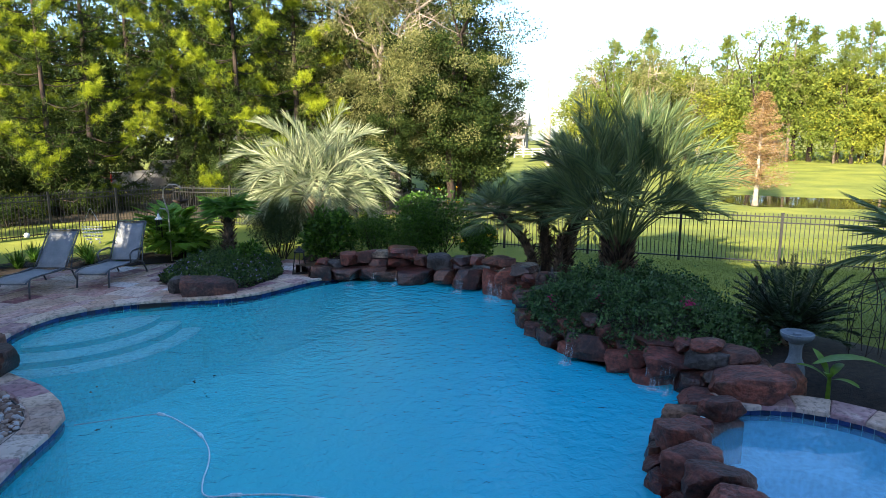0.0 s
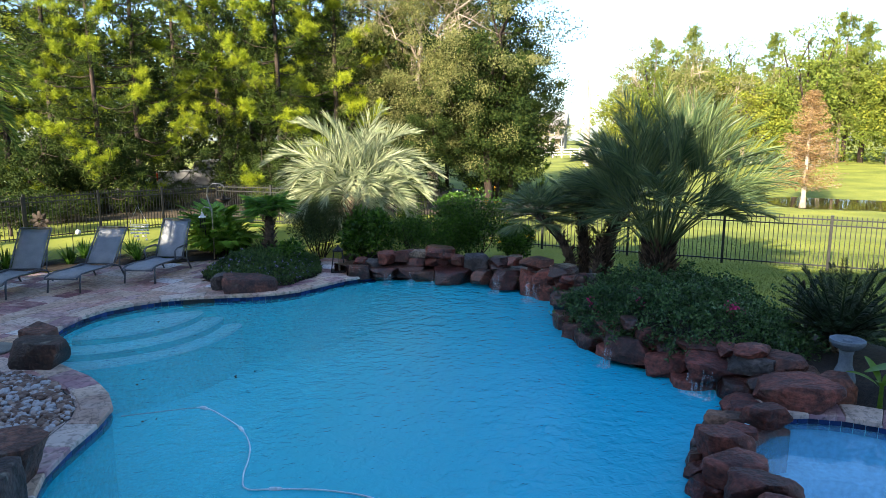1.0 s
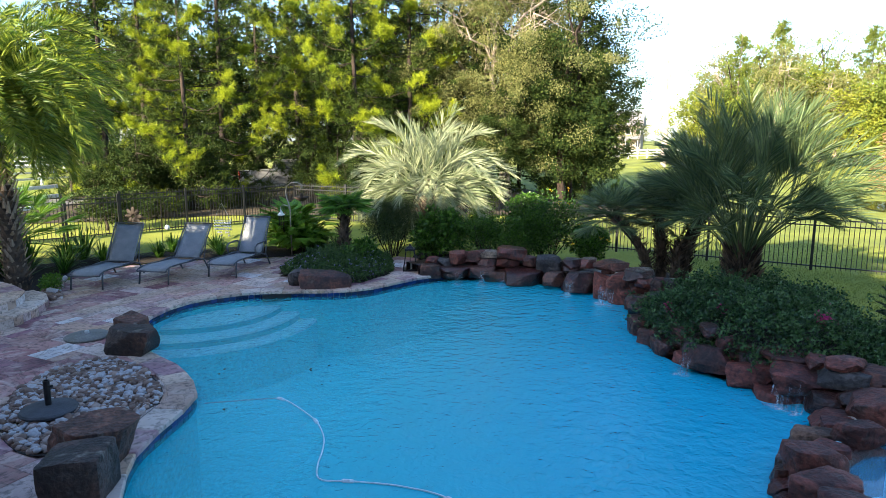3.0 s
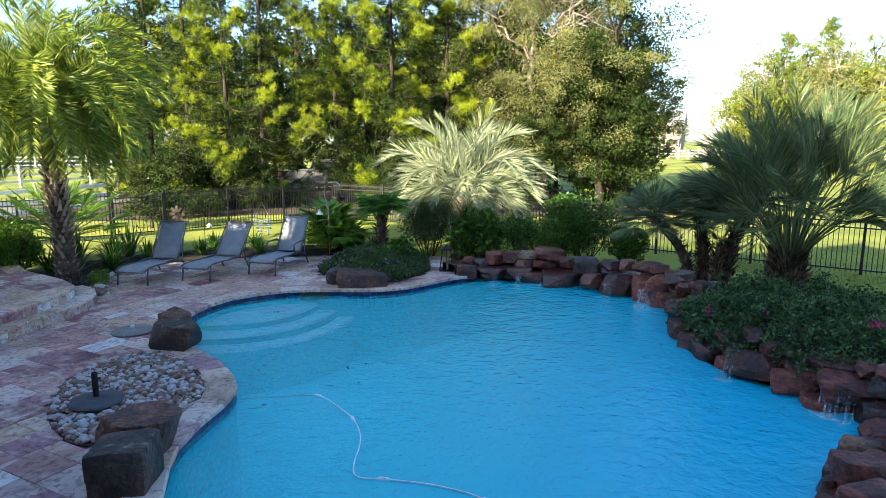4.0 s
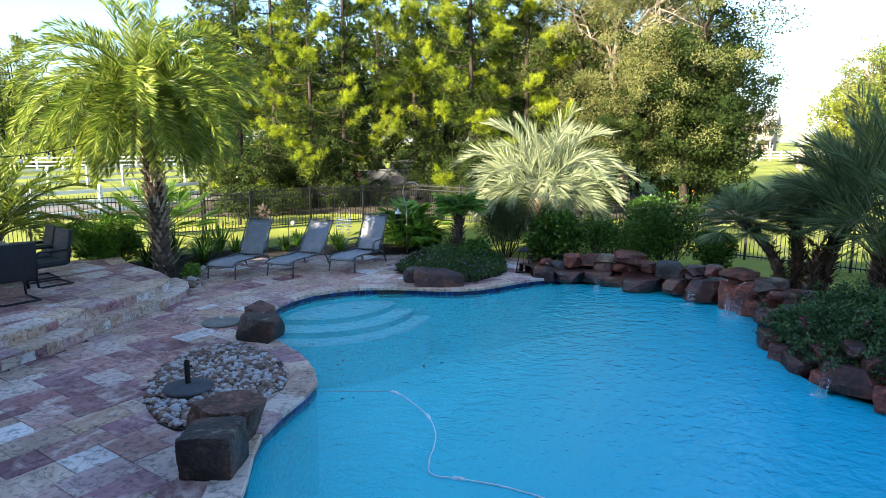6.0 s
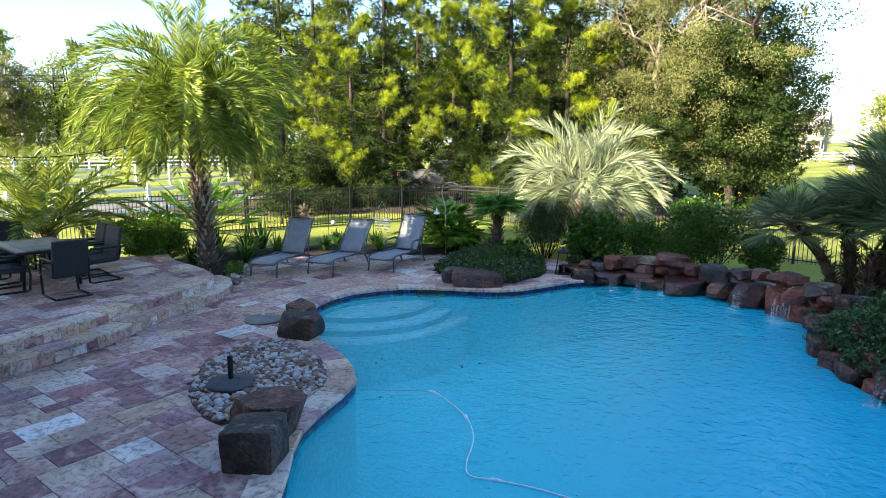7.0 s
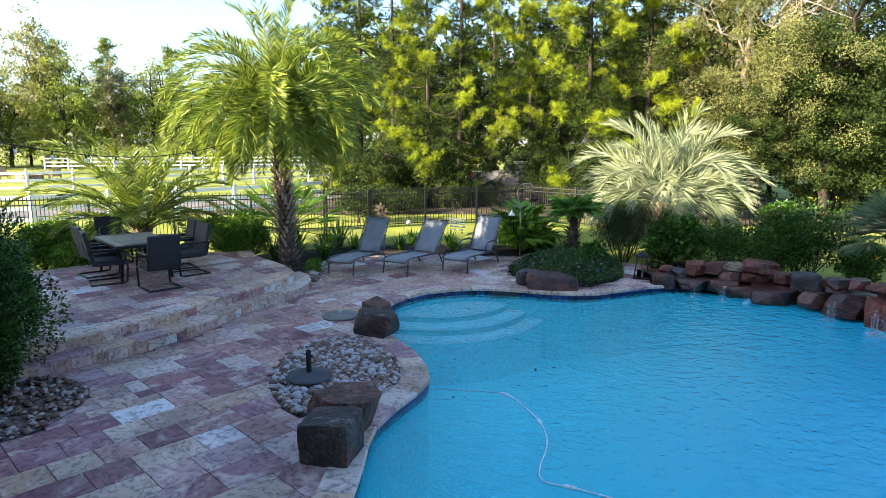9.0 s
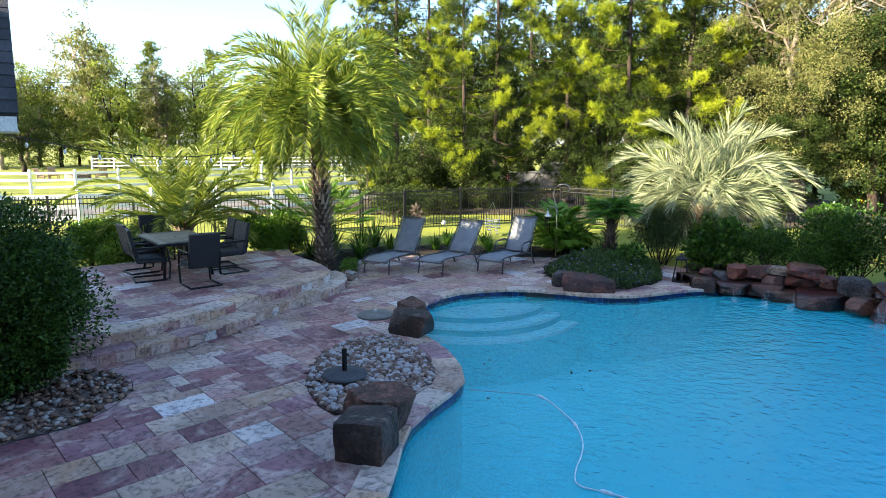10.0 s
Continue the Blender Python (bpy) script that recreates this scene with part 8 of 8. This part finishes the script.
deck = tagged(slab("deck", DECK, -0.4, -0.03, JOINT), "pool deck of mixed pink and cream travertine pavers", "paving", kind="structure")
step_poly = riser_line + [(-12, 9), (-14, 3.5)]
deck_free = lambda x, y: not inside(x, y, pool_poly) and edge_gap(x, y, pool_poly) > 0.2 and not inside(x, y, PEBBLE) and not inside(x, y, BED) and not inside(x, y, ISLAND) and not inside(x, y, step_poly)
pave(deck, DECK, 0.0, deck_free, (-6, 4), 300, 3)
near_line = [(p.x, p.y - 0.06) for p in spline([(2.2, 4.0), (1.6, 2.2), (-0.4, 1.5), (-2.2, 2.0)], 0.12)]
NEAR_DECK = near_line + [(-2.6, 2.1), (-2.6, 1.2), (-7.6, 1.2), (-7.6, -2.15), (6.5, -2.15), (6.5, 4.0), (4.8, 4.3), (3.48, 3.95), (2.5, 4.2)]
near_deck = tagged(slab("near_deck", NEAR_DECK, -0.4, -0.035, JOINT), "travertine deck between house and pool", "paving", kind="structure")
pave(near_deck, NEAR_DECK, 0.0, lambda x, y: not inside(x, y, pool_poly) and edge_gap(x, y, pool_poly) > 0.2 and not (x < -2.6 and y > 1.1), (0, 0), 0, 9)
patio = tagged(slab("patio", patio_line, -0.2, PATIO_Z - 0.03, JOINT), "raised dining patio paved in travertine", "paving", kind="structure")
pave(patio, patio_line, PATIO_Z, lambda x, y: edge_gap(x, y, patio_line) > 0.14, (-9.5, 6.5), 300, 5)


def strip_piece(a, b, inner, outer, z0, z1, chamfer=0.012):
    """A block between two points of a line: from inner to outer beside it."""
    (pa, na), (pb, nb) = a, b
    v = []
    for z, k in ((z0, 0), (z1 - chamfer, 0), (z1, chamfer)):
        for p, nrm, s in ((pa, na, 1), (pb, nb, -1)):
            t = (pb - pa).normalized() * (0.003 + k) * s
            v += [p + nrm * (inner + k) + t + Vector((0, 0, z)), p + nrm * (outer - k) + t + Vector((0, 0, z))]
    f = []
    for r in (0, 4):
        q = [r, r + 1, r + 3, r + 2]
        f += [(q[i], q[(i + 1) % 4], q[(i + 1) % 4] + 4, q[i] + 4) for i in range(4)]
    f += [(8, 9, 11, 10)]
    return [tuple(x) for x in v], f


def edging(host, name, line, lengths, inner, outer, z0, z1, material, rng, left=True, allow=None, chamfer=0.012):
    """Blocks of given lengths laid end to end along a line."""
    nrm = []
    for i, p in enumerate(line):
        t = line[min(i + 1, len(line) - 1)] - line[max(i - 1, 0)]
        nn = Vector((-t.y, t.x, 0)).normalized()
        nrm.append(nn if left else -nn)
    step = (line[1] - line[0]).length
    i = 0
    while i < len(line) - 1:
        j = min(len(line) - 1, i + max(1, round(rng.uniform(*lengths) / step)))
        mid = (line[i] + line[j]) / 2
        if (allow is None or allow(mid)) and (line[j] - line[i]).length > 0.03:
            v, f = strip_piece((line[i], nrm[i]), (line[j], nrm[j]), inner, outer, z0, z1, chamfer)
            c = Vector(v[0])
            o = new(name, raw_mesh(name, [tuple(Vector(q) - c) for q in v], f, material))
            o.parent, o.matrix_basis = host, Matrix.Translation(c)
        i = j


rng = random.Random(21)
coping = thing("coping", (0, 0, 0), "curved travertine coping along the pool edge", "coping", kind="structure")
shore = spline(POOL[1:23], 0.03)
edging(coping, "coping_stone", spline(POOL[39:] + POOL[:2], 0.03), (0.36, 0.55), -0.035, 0.30, -0.045, 0.012, COPING, random.Random(22), left=True)
edging(coping, "coping_stone", shore, (0.36, 0.55), -0.035, 0.30, -0.045, 0.012, COPING, rng, left=True)
tiles = thing("waterline_tiles", (0, 0, 0), "two rows of glazed cobalt blue waterline tiles", "tiles", kind="structure")
for z0, z1 in ((-0.115, -0.05), (-0.185, -0.12)):
    edging(tiles, "tile", shore, (0.118, 0.122), -0.012, 0.02, z0, z1, TILE, rng, left=True, chamfer=0.003)
spa_line = [Vector((SPA_AT.x + SPA_R * math.cos(a), SPA_AT.y + SPA_R * math.sin(a), 0)) for a in [radians(105 - 205 * k / 159) for k in range(160)]]
edging(coping, "coping_stone", spa_line, (0.3, 0.42), -0.03, 0.38, SPA_Z - 0.05, SPA_Z + 0.01, COPING, rng, left=True)
for z0, z1 in ((SPA_Z - 0.115, SPA_Z - 0.055), (SPA_Z - 0.18, SPA_Z - 0.12)):
    edging(tiles, "tile", spa_line, (0.118, 0.122), -0.012, 0.02, z0, z1, TILE, rng, left=True, chamfer=0.003)
# steps up to the patio
steps = thing("patio_steps", (0, 0, 0), "two curved travertine steps up to the patio", "steps", kind="structure")
tagged(slab('step_core', riser_line + [(-10.5, 9.3), (-10.5, 3.5)], -0.2, 0.13, JOINT), 'mortar bed of the lower step', 'steps', kind='structure')
low_line, top_line = spline(RISER, 0.03), spline(PATIO[:16], 0.03)
edging(steps, "tread", low_line, (0.45, 0.65), -0.02, 0.42, 0.135, 0.175, COPING, rng, left=True)
edging(steps, "riser_tile", low_line, (0.19, 0.32), -0.006, 0.03, -0.02, 0.135, PAVER, rng, left=True, chamfer=0.004)
edging(steps, "tread", top_line, (0.45, 0.65), -0.02, 0.34, PATIO_Z - 0.035, PATIO_Z + 0.005, COPING, rng, left=True)
edging(steps, "riser_tile", top_line, (0.19, 0.32), -0.006, 0.03, 0.15, PATIO_Z - 0.035, PAVER, rng, left=True, chamfer=0.004)
